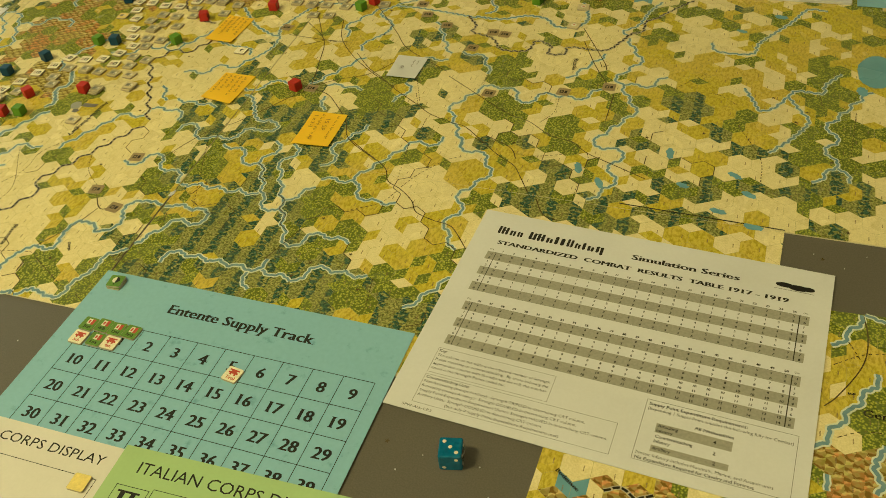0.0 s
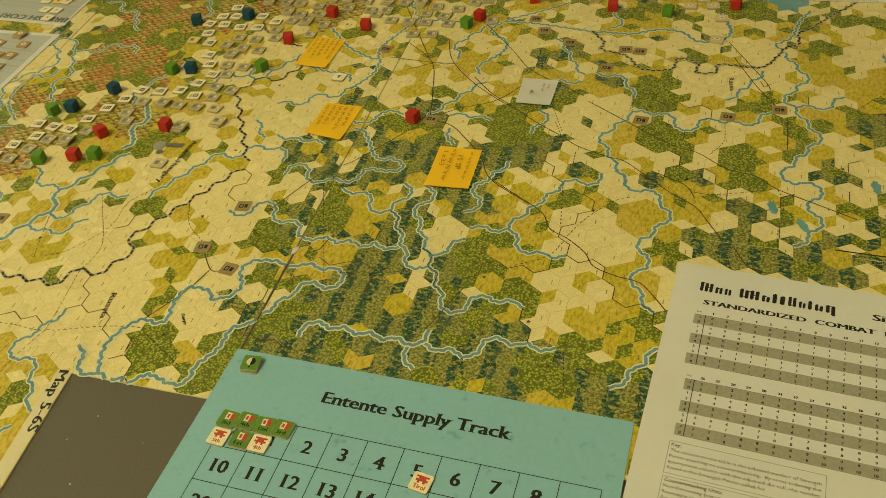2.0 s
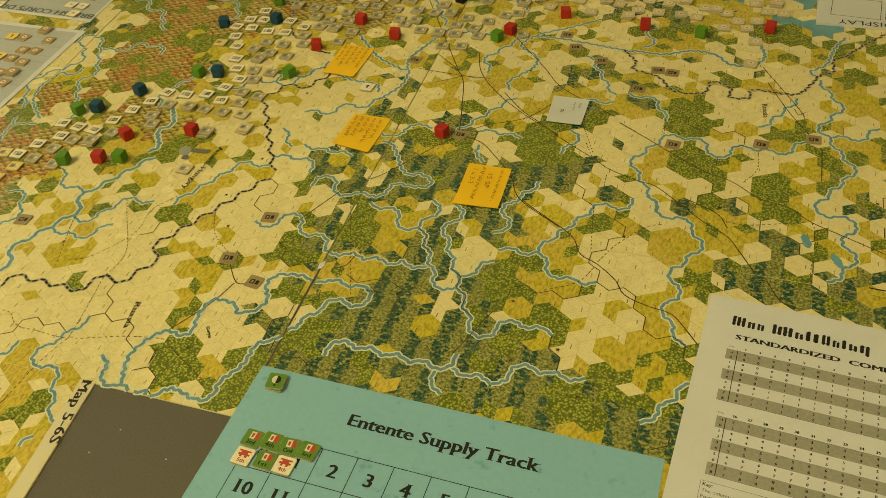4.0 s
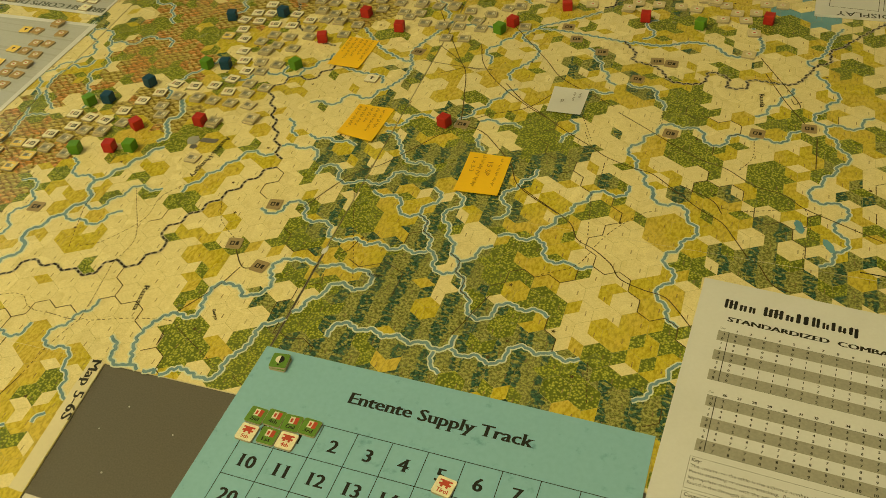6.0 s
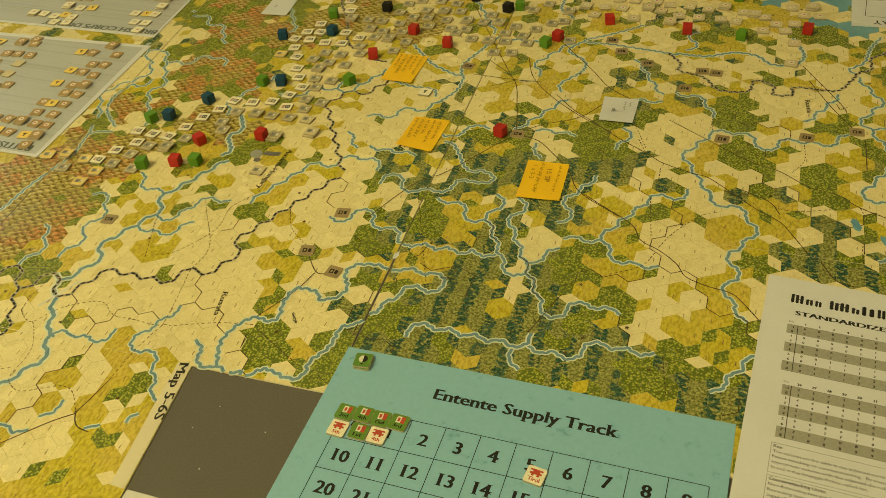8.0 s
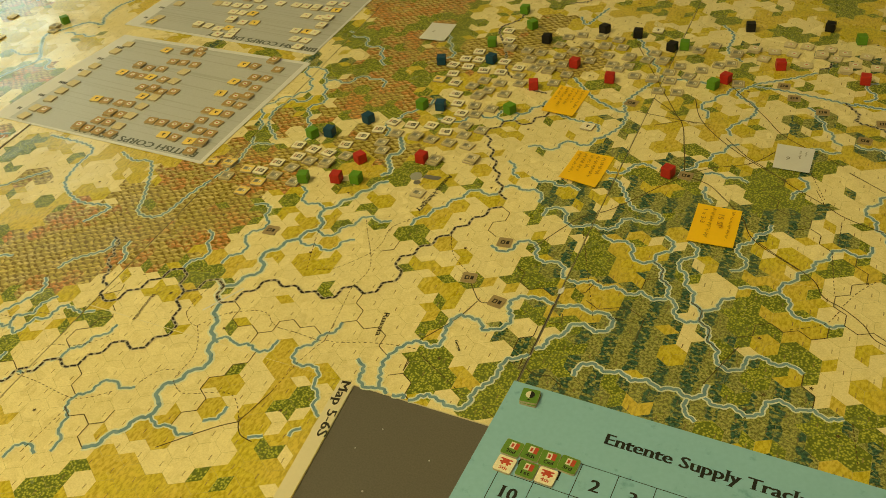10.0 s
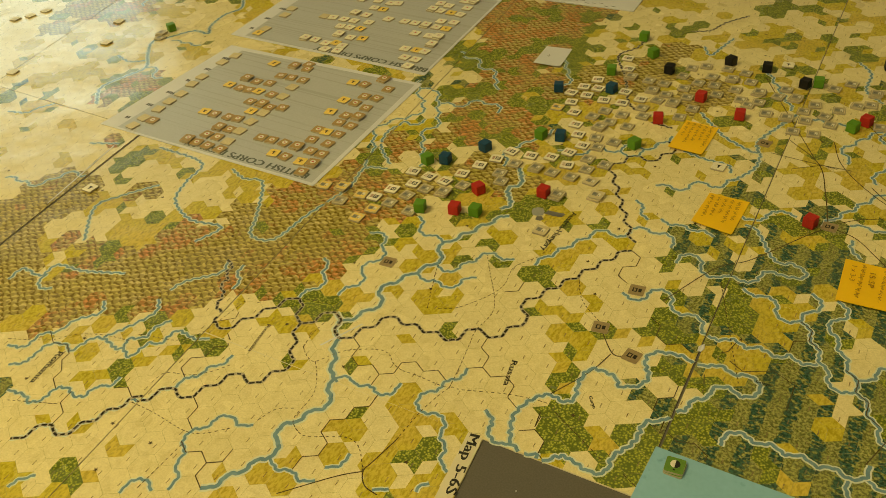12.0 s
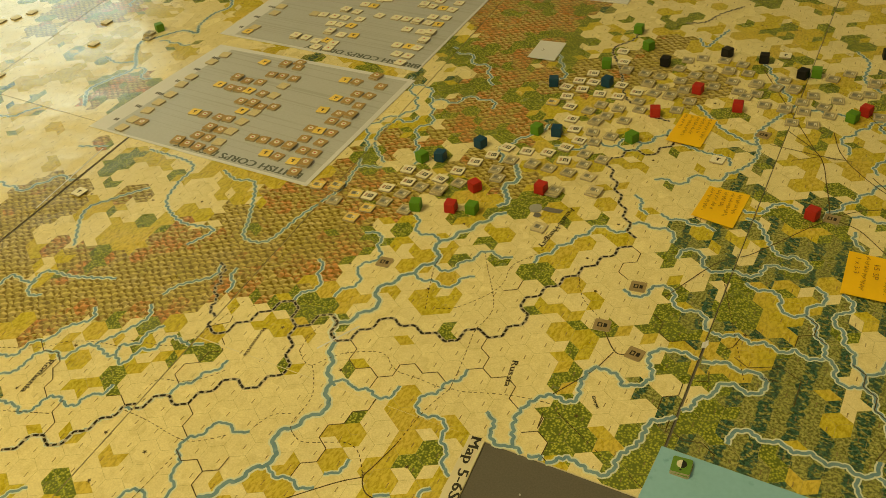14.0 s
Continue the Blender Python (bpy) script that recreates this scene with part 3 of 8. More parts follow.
terrain("r", -203, -152, 8, 6)
terrain("r", -333, -117, 10, 7)
terrain("r", -337, -46, 10, 8)
terrain("c", -181, -27, 12, 14)
terrain("c", -177, -62, 8, 13)
terrain("c", -223, -65, 8, 4)
terrain("c", -73, -79, 16, 20)
terrain("c", -305, -75, 26, 10)
terrain("c", -353, -66, 30, 14)
terrain("c", -303, -98, 18, 8)
terrain("c", -322, -142, 24, 10)
terrain("s", -223, 81, 26, 30)
terrain("s", -187, 83, 20, 26)
terrain("s", -257, 153, 16, 20)
terrain("s", -156, 185, 12, 18)
terrain("s", -134, 82, 16, 16)
terrain("s", -41, 85, 9, 8)
terrain("s", -1, 98, 10, 10)
terrain("s", 79, 151, 14, 10)
terrain("s", -118, 250, 14, 10)
terrain("s", -174, 267, 16, 20)
terrain("s", 65, 75, 14, 10)
terrain("f", -178, 142, 30, 22)
terrain("f", -167, 168, 20, 16)
terrain("f", -46, 224, 22, 18)
terrain("f", 31, 122, 20, 24)
terrain("f", -23, 138, 24, 18)
terrain("f", -9, 134, 16, 14)
terrain("f", -81, 38, 10, 10)
terrain("f", 39, 148, 16, 12)
terrain("f", -23, 285, 10, 12)
terrain("f", -61, 157, 16, 8)
terrain("r", -48, 143, 30, 12)
terrain("r", 7, 151, 20, 12)
terrain("r", 56, 122, 20, 16)
terrain("r", 54, 185, 30, 10)
terrain("r", -227, 181, 30, 14)
terrain("r", -224, 222, 30, 12)
terrain("r", -79, 67, 24, 16)
terrain("r", -46, 41, 30, 16)
terrain("r", 28, 70, 24, 14)
terrain("r", -95, 197, 20, 8)
terrain("r", -152, 231, 20, 8)
terrain("r", 80, 262, 24, 20)
terrain("r", 85, 193, 20, 14)
terrain("r", 34, 196, 20, 8)
terrain("c", -119, 167, 24, 12)
terrain("c", -86, 158, 24, 10)
terrain("c", -112, 65, 20, 10)
terrain("c", 2, 256, 32, 14)
terrain("c", 40, 271, 24, 12)
terrain("c", -41, 64, 24, 14)
terrain("c", -44, 124, 16, 8)
terrain("c", -79, 106, 20, 10)
terrain("c", 5, 103, 16, 8)
terrain("c", 81, 126, 16, 18)
terrain("c", 35, 232, 24, 8)
terrain("c", -19, 195, 14, 6)
terrain("c", -264, 267, 16, 8)
terrain("c", -197, 229, 14, 6)
terrain("c", 35, 320, 24, 10)
terrain("c", -5, 61, 20, 10)
terrain("c", -400, 22, 70, 30)
terrain("c", -428, -11, 50, 30)
terrain("c", -362, 59, 30, 20)
terrain("c", -371, 174, 30, 14)
terrain("c", -393, 117, 30, 12)
terrain("c", -451, -88, 80, 40)
terrain("c", -445, 54, 30, 14)
terrain("c", -478, 18, 24, 10)
terrain("r", -456, 42, 16, 16)
terrain("r", -414, 36, 14, 10)
terrain("r", -385, 80, 12, 8)
terrain("r", -427, 78, 10, 8)
terrain("r", -478, -9, 14, 8)
terrain("r", -510, -35, 14, 8)
terrain("r", -585, -30, 20, 8)
terrain("r", -374, 206, 14, 8)
terrain("r", -434, 146, 14, 10)
terrain("f", -482, 53, 9, 10)
terrain("f", -450, -18, 12, 8)
terrain("f", -489, -20, 10, 7)
terrain("f", -458, -28, 12, 6)
terrain("f", -370, 108, 12, 8)
terrain("f", -462, 195, 16, 10)
terrain("f", -564, 2, 10, 6)
terrain("b", -549, 424, 50, 50)
terrain("b", -505, 477, 50, 50)
terrain("b", -432, 471, 60, 50)
terrain("b", -360, 452, 60, 60)
terrain("b", -325, 514, 50, 60)
terrain("b", -526, 321, 40, 40)
terrain("b", -458, 321, 50, 40)
terrain("b", -394, 321, 50, 40)
terrain("b", -338, 332, 50, 40)
terrain("b", -286, 354, 50, 40)
terrain("b", -516, 227, 30, 30)
terrain("b", -444, 208, 40, 30)
terrain("b", -335, 246, 40, 30)
terrain("b", -284, 258, 40, 30)
terrain("b", -248, 286, 40, 40)
terrain("b", -512, 153, 30, 24)
terrain("b", -293, 296, 50, 40)
terrain("b", -235, 310, 50, 40)
terrain("b", -178, 324, 50, 40)
terrain("b", -124, 348, 50, 40)
terrain("b", -67, 350, 50, 30)
terrain("b", -14, 375, 50, 30)
terrain("b", 40, 376, 50, 30)
terrain("b", 84, 343, 30, 40)
terrain("b", 21, 350, 50, 30)
terrain("b", 88, 327, 40, 30)
terrain("b", 227, 371, 60, 30)
terrain("b", 171, 359, 60, 30)
terrain("b", 258, 321, 50, 30)
terrain("b", 160, 243, 50, 20)
terrain("b", 81, 223, 30, 30)
terrain("w", -34, 515, 40, 60)
terrain("w", -8, 500, 40, 50)
terrain("w", 15, 511, 50, 70)
terrain("w", 28, 414, 40, 24)
terrain("w", -63, 531, 30, 30)
terrain("c", -58, 478, 20, 16)
terrain("c", 28, 437, 30, 12)
terrain("c", -11, 448, 24, 16)
terrain("r", -20, 468, 14, 16)
terrain("r", 5, 386, 30, 20)
terrain("r", -70, 431, 40, 12)
terrain("r", -118, 473, 30, 16)
terrain("r", -95, 333, 30, 16)
terrain("f", 7, 387, 30, 20)
terrain("f", -120, 361, 20, 14)
terrain("f", -57, 231, 26, 22)
terrain("w", 297, 303, 22, 22)
# marsh country, patch by patch
terrain("s", -237, -102, 86, 65)
terrain("s", -204, -48, 54, 70)
terrain("s", -159, -113, 40, 43)
terrain("s", -286, -24, 52, 43)
terrain("s", -271, 59, 81, 49)
terrain("f", -320, -49, 26, 28)
terrain("f", -319, -69, 14, 17)
terrain("f", -281, -91, 27, 11)
terrain("f", -300, -94, 18, 13)
terrain("f", -281, 0, 19, 30)
terrain("f", -230, -55, 18, 16)
terrain("f", -233, -148, 25, 13)
terrain("f", -211, -146, 16, 10)
terrain("r", -260, -55, 32, 18)
terrain("r", -272, -62, 18, 10)
terrain("r", -244, 23, 17, 26)
terrain("r", -246, -19, 14, 13)
terrain("r", -225, -51, 6, 11)
terrain("r", -217, -84, 15, 6)
terrain("r", -197, -147, 7, 7)
terrain("r", -320, -19, 6, 6)
terrain("r", -187, 21, 7, 11)
terrain("r", -270, 23, 15, 6)
terrain("c", -310, 3, 22, 12)
terrain("c", -181, -20, 12, 16)
terrain("c", -198, 10, 7, 5)
terrain("c", -185, -48, 5, 16)
terrain("c", -183, -70, 6, 12)
terrain("c", -285, -112, 13, 9)
terrain("c", -348, -27, 15, 30)
terrain("c", -305, -112, 11, 10)
terrain("c", -233, -86, 9, 4)
terrain("f", -141, -28, 26, 32)
terrain("f", -121, -100, 20, 14)
terrain("f", -115, -39, 17, 24)
terrain("r", -107, 9, 22, 16)
terrain("r", -140, 42, 18, 22)
terrain("r", -115, 21, 13, 14)
terrain("r", -127, -56, 8, 9)
terrain("r", -99, -88, 12, 13)
terrain("r", -42, -75, 35, 21)
terrain("r", -58, -91, 15, 13)
terrain("r", -56, 60, 16, 14)
terrain("r", -20, -28, 12, 23)
terrain("r", -44, -29, 12, 14)
terrain("r", -15, 30, 13, 19)
terrain("r", -23, 99, 14, 15)
terrain("c", -68, 35, 22, 24)
terrain("c", -63, -4, 23, 22)
terrain("c", -79, -40, 16, 18)
terrain("c", -77, -64, 10, 14)
terrain("c", -80, -82, 10, 7)
terrain("c", -63, -87, 6, 5)
terrain("c", -125, 25, 6, 7)
terrain("c", -40, 9, 12, 13)
terrain("c", -23, 8, 4, 9)
terrain("c", -9, -30, 8, 14)
terrain("c", -87, -12, 7, 6)
terrain("c", -69, -49, 16, 8)
terrain("c", -115, 72, 14, 6)
terrain("r", -56, 49, 5, 5)
terrain("r", -64, -33, 6, 6)
terrain("r", -64, 16, 15, 7)
terrain("r", -79, 49, 5, 5)
terrain("f", -96, 55, 11, 14)
terrain("f", -87, -73, 6, 7)
terrain("f", -128, 3, 4, 5)
terrain("f", -33, -93, 9, 6)
terrain("f", -10, -65, 9, 8)
terrain("f", -39, -43, 6, 6)
terrain("f", -10, 6, 10, 12)
terrain("f", -37, 76, 7, 6)
terrain("s", -169, 26, 14, 18)
terrain("s", -102, -105, 8, 5)
terrain("s", -75, -99, 10, 5)
terrain("c", -387, 154, 26, 20)
terrain("c", -373, 102, 19, 24)
terrain("c", -295, 168, 34, 15)
terrain("c", -250, 190, 22, 20)
terrain("c", -203, 122, 16, 15)
terrain("c", -216, 127, 13, 18)
terrain("c", -209, 206, 13, 20)
terrain("c", -324, 48, 16, 8)
terrain("c", -293, 53, 8, 8)
terrain("c", -328, 18, 13, 12)
terrain("c", -312, 82, 10, 5)
terrain("c", -183, 110, 8, 6)
terrain("c", -301, 127, 8, 4)
terrain("c", -228, 147, 21, 7)
terrain("r", -277, 168, 11, 20)
terrain("r", -260, 106, 24, 10)
terrain("r", -253, 81, 10, 13)
terrain("r", -299, 73, 16, 10)
terrain("r", -331, 68, 10, 6)
terrain("r", -256, 27, 15, 11)
terrain("r", -237, 178, 6, 6)
terrain("r", -367, 164, 6, 6)
terrain("r", -184, 122, 6, 4)
terrain("f", -378, 125, 7, 7)
terrain("f", -306, 140, 11, 8)
terrain("f", -250, 175, 6, 12)
terrain("f", -269, 121, 21, 9)
terrain("f", -181, 137, 16, 22)
terrain("s", -330, 153, 9, 10)
terrain("s", -351, 71, 11, 11)
terrain("s", -243, 59, 17, 24)
terrain("s", -274, 93, 8, 10)
terrain("s", -196, 72, 10, 15)
terrain("s", -177, 94, 12, 16)
terrain("s", -309, 57, 8, 9)
terrain("s", -203, 154, 6, 7)
terrain("s", -207, 135, 4, 4)
terrain("s", -62, -103, 12, 6)
terrain("s", -39, -101, 12, 5)
terrain("s", -125, -124, 16, 9)
terrain("s", -98, -117, 12, 5)
terrain("s", -155, -77, 12, 24)
# the north-east, patch by patch
terrain("c", -115, 164, 30, 35)
terrain("c", -90, 144, 20, 33)
terrain("c", -112, 113, 9, 12)
terrain("c", -17, 237, 25, 23)
terrain("c", 7, 243, 12, 28)
terrain("c", 17, 166, 19, 16)
terrain("c", 10, 148, 9, 12)
terrain("c", 39, 172, 9, 12)
terrain("c", 3, 107, 18, 15)
terrain("c", -15, 109, 14, 8)
terrain("c", 14, 66, 13, 27)
terrain("c", 52, 64, 8, 20)
terrain("c", 62, 124, 9, 11)
terrain("c", 70, 134, 13, 15)
terrain("r", -196, 199, 13, 9)
terrain("r", -117, 215, 8, 9)
terrain("r", -71, 129, 19, 14)
terrain("r", -69, 142, 15, 10)
terrain("r", -105, 107, 9, 8)
terrain("r", -56, 198, 20, 9)
terrain("r", -22, 203, 18, 9)
terrain("r", -1, 161, 9, 12)
terrain("r", -36, 118, 7, 6)
terrain("r", -54, 113, 23, 12)
terrain("r", -96, 216, 10, 8)
terrain("r", -133, 115, 5, 5)
terrain("r", -123, 74, 5, 5)
terrain("r", 28, 226, 14, 7)
terrain("r", -9, 150, 9, 12)
terrain("r", 54, 160, 16, 16)
terrain("r", 42, 114, 13, 22)
terrain("r", 52, 99, 8, 10)
terrain("f", -171, 157, 18, 22)
terrain("f", -166, 123, 12, 25)
terrain("f", -134, 196, 16, 14)
terrain("f", -41, 226, 12, 14)
terrain("f", -47, 152, 15, 12)
terrain("f", -18, 136, 12, 14)
terrain("f", -87, 112, 6, 6)
terrain("f", -1, 165, 5, 6)
terrain("f", -64, 239, 8, 11)
terrain("f", -71, 85, 11, 6)
terrain("f", 47, 231, 12, 9)
terrain("f", 26, 207, 9, 7)
terrain("f", 32, 123, 16, 30)
terrain("f", 64, 151, 4, 8)
terrain("s", -147, 183, 6, 18)
terrain("s", -146, 212, 11, 7)
terrain("s", -102, 229, 10, 9)
terrain("s", -140, 89, 9, 19)
terrain("s", -156, 109, 10, 12)
terrain("s", -124, 122, 6, 12)
terrain("s", -95, 94, 9, 8)
terrain("s", -108, 166, 6, 6)
terrain("s", -138, 118, 4, 5)
terrain("s", -4, 97, 7, 11)
terrain("s", 39, 64, 6, 20)
terrain("s", -6, 67, 5, 5)
terrain("s", 16, 21, 16, 9)
terrain("s", 88, 127, 9, 8)
terrain("s", 102, 128, 6, 7)
terrain("s", 103, 147, 5, 6)
terrain("c", -141, 76, 6, 8)
terrain("c", -121, 94, 7, 16)
terrain("c", -46, 123, 7, 7)
terrain("c", -74, 188, 13, 9)
terrain("c", -16, 227, 20, 11)
terrain("c", -11, 258, 15, 19)
terrain("c", -27, 175, 9, 8)
terrain("c", 101, 182, 11, 24)
terrain("r", -15, 58, 13, 14)
terrain("r", -16, 86, 11, 11)
terrain("r", 8, 75, 4, 5)
terrain("r", -11, 12, 10, 9)
terrain("r", 5, 43, 9, 10)
terrain("r", 74, 190, 13, 13)
terrain("r", 91, 212, 18, 10)
terrain("r", 86, 153, 7, 8)
terrain("r", 102, 93, 15, 27)
terrain("r", 71, 77, 6, 20)
terrain("r", 66, 48, 6, 10)
terrain("r", 62, 277, 7, 19)
terrain("r", 95, 285, 10, 24)
terrain("f", 66, 180, 7, 7)
terrain("f", 72, 70, 4, 7)
terrain("f", 108, 65, 6, 6)
terrain("c", 131, 105, 29, 25)
terrain("c", 162, 122, 24, 25)
terrain("c", 187, 120, 15, 25)
terrain("c", 216, 279, 32, 13)
terrain("c", 118, 311, 23, 23)
terrain("c", 153, 307, 17, 14)
terrain("c", 20, 92, 21, 17)
terrain("c", 175, 53, 28, 9)
terrain("r", 42, 148, 11, 23)
terrain("r", 77, 57, 19, 20)
terrain("r", 104, 209, 27, 10)
terrain("r", 142, 239, 32, 20)
terrain("r", 186, 230, 26, 30)
terrain("r", 212, 321, 44, 22)
terrain("r", 153, 173, 31, 23)
terrain("r", 203, 177, 20, 18)
terrain("s", 120, 213, 13, 12)
terrain("s", 138, 188, 13, 19)
terrain("s", 165, 162, 12, 11)
terrain("s", 96, 135, 13, 10)
terrain("s", 90, 28, 9, 19)
terrain("s", 150, 35, 9, 9)
terrain("s", 247, 128, 19, 16)
terrain("s", 294, 102, 26, 19)
terrain("s", -12, 106, 5, 7)
terrain("s", 36, 74, 8, 12)
terrain("f", 25, 130, 16, 23)
terrain("f", -50, 202, 17, 27)
terrain("f", 58, 192, 8, 12)
terrain("f", 177, 291, 16, 7)
terrain("f", 253, 348, 16, 14)
terrain("f", 250, 256, 16, 25)
terrain("f", 275, 178, 19, 43)
terrain("f", 254, 106, 14, 8)
terrain("f", 109, 90, 12, 10)
terrain("f", 182, 90, 7, 6)
terrain("f", 86, 321, 9, 18)
terrain("c", 202, 265, 10, 26)
terrain("c", 111, 152, 13, 9)
terrain("c", 254, 155, 9, 17)
terrain("c", 283, 69, 26, 9)
terrain("c", 216, 194, 6, 14)
terrain("c", 169, 172, 5, 6)
# the southern plain, patch by patch
terrain("c", -647, -316, 112, 79)
terrain("c", -434, -202, 87, 77)
terrain("c", -458, -41, 58, 61)
terrain("c", -382, -3, 28, 37)
terrain("c", -559, -109, 30, 45)
terrain("r", -684, -361, 4, 12)
terrain("r", -657, -348, 7, 5)
terrain("r", -689, -309, 9, 8)
terrain("r", -716, -298, 8, 6)
terrain("r", -723, -339, 6, 5)
terrain("r", -701, -340, 6, 4)
terrain("r", -726, -267, 12, 11)
terrain("r", -729, -287, 10, 6)
terrain("r", -664, -281, 6, 10)
terrain("r", -610, -353, 6, 6)
terrain("r", -605, -378, 4, 7)
terrain("r", -651, -254, 7, 10)
terrain("r", -682, -259, 9, 6)
terrain("r", -658, -228, 20, 6)
terrain("f", -657, -324, 9, 7)
terrain("f", -671, -292, 6, 12)
terrain("f", -661, -304, 4, 6)
terrain("f", -648, -390, 6, 4)
terrain("f", -627, -382, 9, 9)
terrain("f", -639, -244, 12, 5)
terrain("f", -694, -239, 5, 4)
terrain("r", -491, -163, 9, 6)
terrain("r", -512, -195, 4, 4)
terrain("r", -460, -219, 10, 10)
terrain("r", -476, -255, 8, 13)
terrain("r", -461, -272, 6, 7)
terrain("r", -417, -256, 14, 14)
terrain("r", -420, -271, 8, 7)
terrain("r", -419, -217, 8, 8)
terrain("r", -435, -211, 5, 5)
terrain("r", -399, -238, 3, 7)
terrain("r", -440, -277, 3, 5)
terrain("r", -525, -147, 6, 4)
terrain("f", -480, -135, 9, 5)
terrain("f", -421, -253, 4, 4)
terrain("f", -485, -244, 6, 4)
terrain("f", -415, -224, 4, 2)
terrain("f", -402, -264, 6, 4)
terrain("c", -414, -261, 6, 4)
terrain("r", -528, -76, 15, 8)
terrain("r", -531, -107, 7, 4)
terrain("r", -505, -110, 12, 7)
terrain("r", -480, -97, 4, 4)
terrain("r", -448, -69, 4, 4)
terrain("r", -416, -80, 6, 4)
terrain("r", -491, -4, 11, 10)
terrain("r", -431, -11, 15, 12)
terrain("r", -429, -35, 9, 6)
terrain("r", -401, -33, 7, 9)
terrain("r", -394, -72, 7, 4)
terrain("r", -420, 12, 9, 8)
terrain("r", -398, 32, 9, 10)
terrain("r", -520, -130, 29, 6)
terrain("r", -535, -149, 14, 6)
terrain("f", -571, -49, 11, 10)
terrain("f", -508, -115, 7, 4)
terrain("f", -509, -51, 6, 5)
terrain("f", -495, -16, 7, 10)
terrain("f", -475, -41, 8, 5)
terrain("f", -439, -36, 9, 11)
terrain("f", -384, -82, 11, 6)
terrain("f", -356, 31, 9, 6)
terrain("f", -417, 50, 10, 8)
terrain("f", -362, -112, 6, 18)
terrain("f", -379, -93, 8, 7)
terrain("f", -359, -143, 8, 11)
terrain("f", -338, -138, 6, 4)
# rivers of the marsh and the north-east
river(2.3, (-365, -28), (-351, -30), (-345, -23), (-347, -15), (-338, -6), (-327, -9), (-323, -24), (-315, -29), (-306, -24), (-296, -27), (-292, -40), (-281, -44), (-270, -38), (-258, -42), (-251, -37), (-236, -41), (-229, -35), (-220, -39), (-211, -36), (-209, -34))
river(2.3, (-286, 17), (-274, 14), (-268, 18), (-256, 12), (-251, -2), (-241, -6), (-232, 0), (-232, 13), (-225, 21), (-227, 32), (-236, 41))
river(2.3, (-232, 0), (-222, -8), (-219, -18), (-210, -22), (-209, -34), (-200, -40), (-196, -52), (-185, -58), (-176, -53), (-168, -56), (-164, -67), (-156, -77), (-153, -88), (-146, -89), (-139, -86))
river(2.3, (-213, 39), (-205, 34), (-205, 23), (-212, 15), (-210, 3), (-203, -2), (-199, -19), (-191, -27), (-191, -33), (-181, -40), (-174, -51))
river(2.3, (-179, -40), (-170, -32), (-170, -24), (-164, -15))
river(2.3, (-153, -122), (-146, -125), (-134, -127), (-130, -122), (-124, -127))
river(2.3, (-161, -129), (-158, -142))
river(2.3, (-169, -3), (-162, -1), (-154, 2), (-143, -2), (-133, 3), (-136, 21), (-127, 24), (-124, 36), (-119, 42), (-115, 53), (-106, 65), (-94, 74), (-87, 73), (-74, 80), (-73, 92))
river(2.3, (-133, 3), (-124, -3), (-120, -15), (-110, -20), (-100, -14), (-90, -19), (-81, -13))
river(2.3, (-181, 53), (-180, 42), (-168, 37), (-162, 28), (-169, 19), (-176, 17))
river(2.3, (-137, -91), (-136, -80), (-131, -69), (-115, -74), (-108, -66), (-98, -70))
river(2.3, (-123, -128), (-116, -120), (-117, -110), (-100, -105), (-95, -108), (-84, -104), (-73, -107), (-67, -107), (-66, -103))
river(2.3, (-62, 95), (-54, 82), (-46, 76), (-32, 75), (-28, 64), (-17, 57), (-13, 44), (-22, 38), (-25, 27), (-36, 17), (-32, 9), (-24, 2), (-22, -7), (-32, -19), (-29, -31), (-22, -34), (-18, -45), (-11, -51))
river(2.3, (-23, -121), (-16, -103), (-6, -92), (-3, -83), (1, -82))
river(2.3, (-401, 132), (-384, 136), (-373, 134), (-367, 146), (-357, 156), (-342, 152), (-339, 166), (-335, 178))
river(2.3, (-315, 120), (-305, 116), (-298, 121), (-295, 133), (-286, 140), (-273, 137))
river(2.3, (-372, 79), (-362, 77), (-350, 82), (-326, 80))
river(2.3, (-365, 66), (-352, 58), (-354, 44))
river(2.3, (-345, 28), (-342, 39), (-332, 46), (-322, 45), (-319, 33), (-308, 28), (-297, 33), (-285, 31), (-277, 37), (-273, 52), (-257, 53), (-245, 57), (-246, 66), (-259, 71), (-266, 67), (-277, 74), (-287, 89), (-299, 104), (-309, 106))
river(2.3, (-248, 132), (-247, 151), (-237, 163), (-237, 178), (-228, 185), (-226, 196), (-219, 208))
river(2.3, (-237, 140), (-223, 146), (-204, 141), (-194, 142))
river(2.3, (-223, 125), (-221, 112), (-211, 102))
river(2.3, (-157, 88), (-164, 78), (-169, 68), (-174, 55), (-176, 46))
river(2.3, (-72, 167), (-76, 173), (-65, 182), (-53, 181), (-41, 186), (-32, 174), (-30, 163), (-18, 163), (-12, 173), (-12, 183), (-3, 188), (6, 181), (25, 181), (35, 186), (41, 198), (47, 207))
river(2.3, (-73, 171), (-78, 161), (-81, 151), (-89, 143), (-93, 135), (-83, 125), (-78, 114), (-68, 101), (-64, 95), (-59, 85), (-54, 82))
river(2.3, (-115, 240), (-96, 240), (-87, 233), (-79, 220), (-73, 207))
river(2.3, (-157, 171), (-145, 160), (-143, 152), (-152, 145), (-154, 135))
river(2.3, (-153, 225), (-137, 219), (-128, 227))
river(2.3, (5, 219), (13, 231), (17, 241), (28, 253), (31, 269))
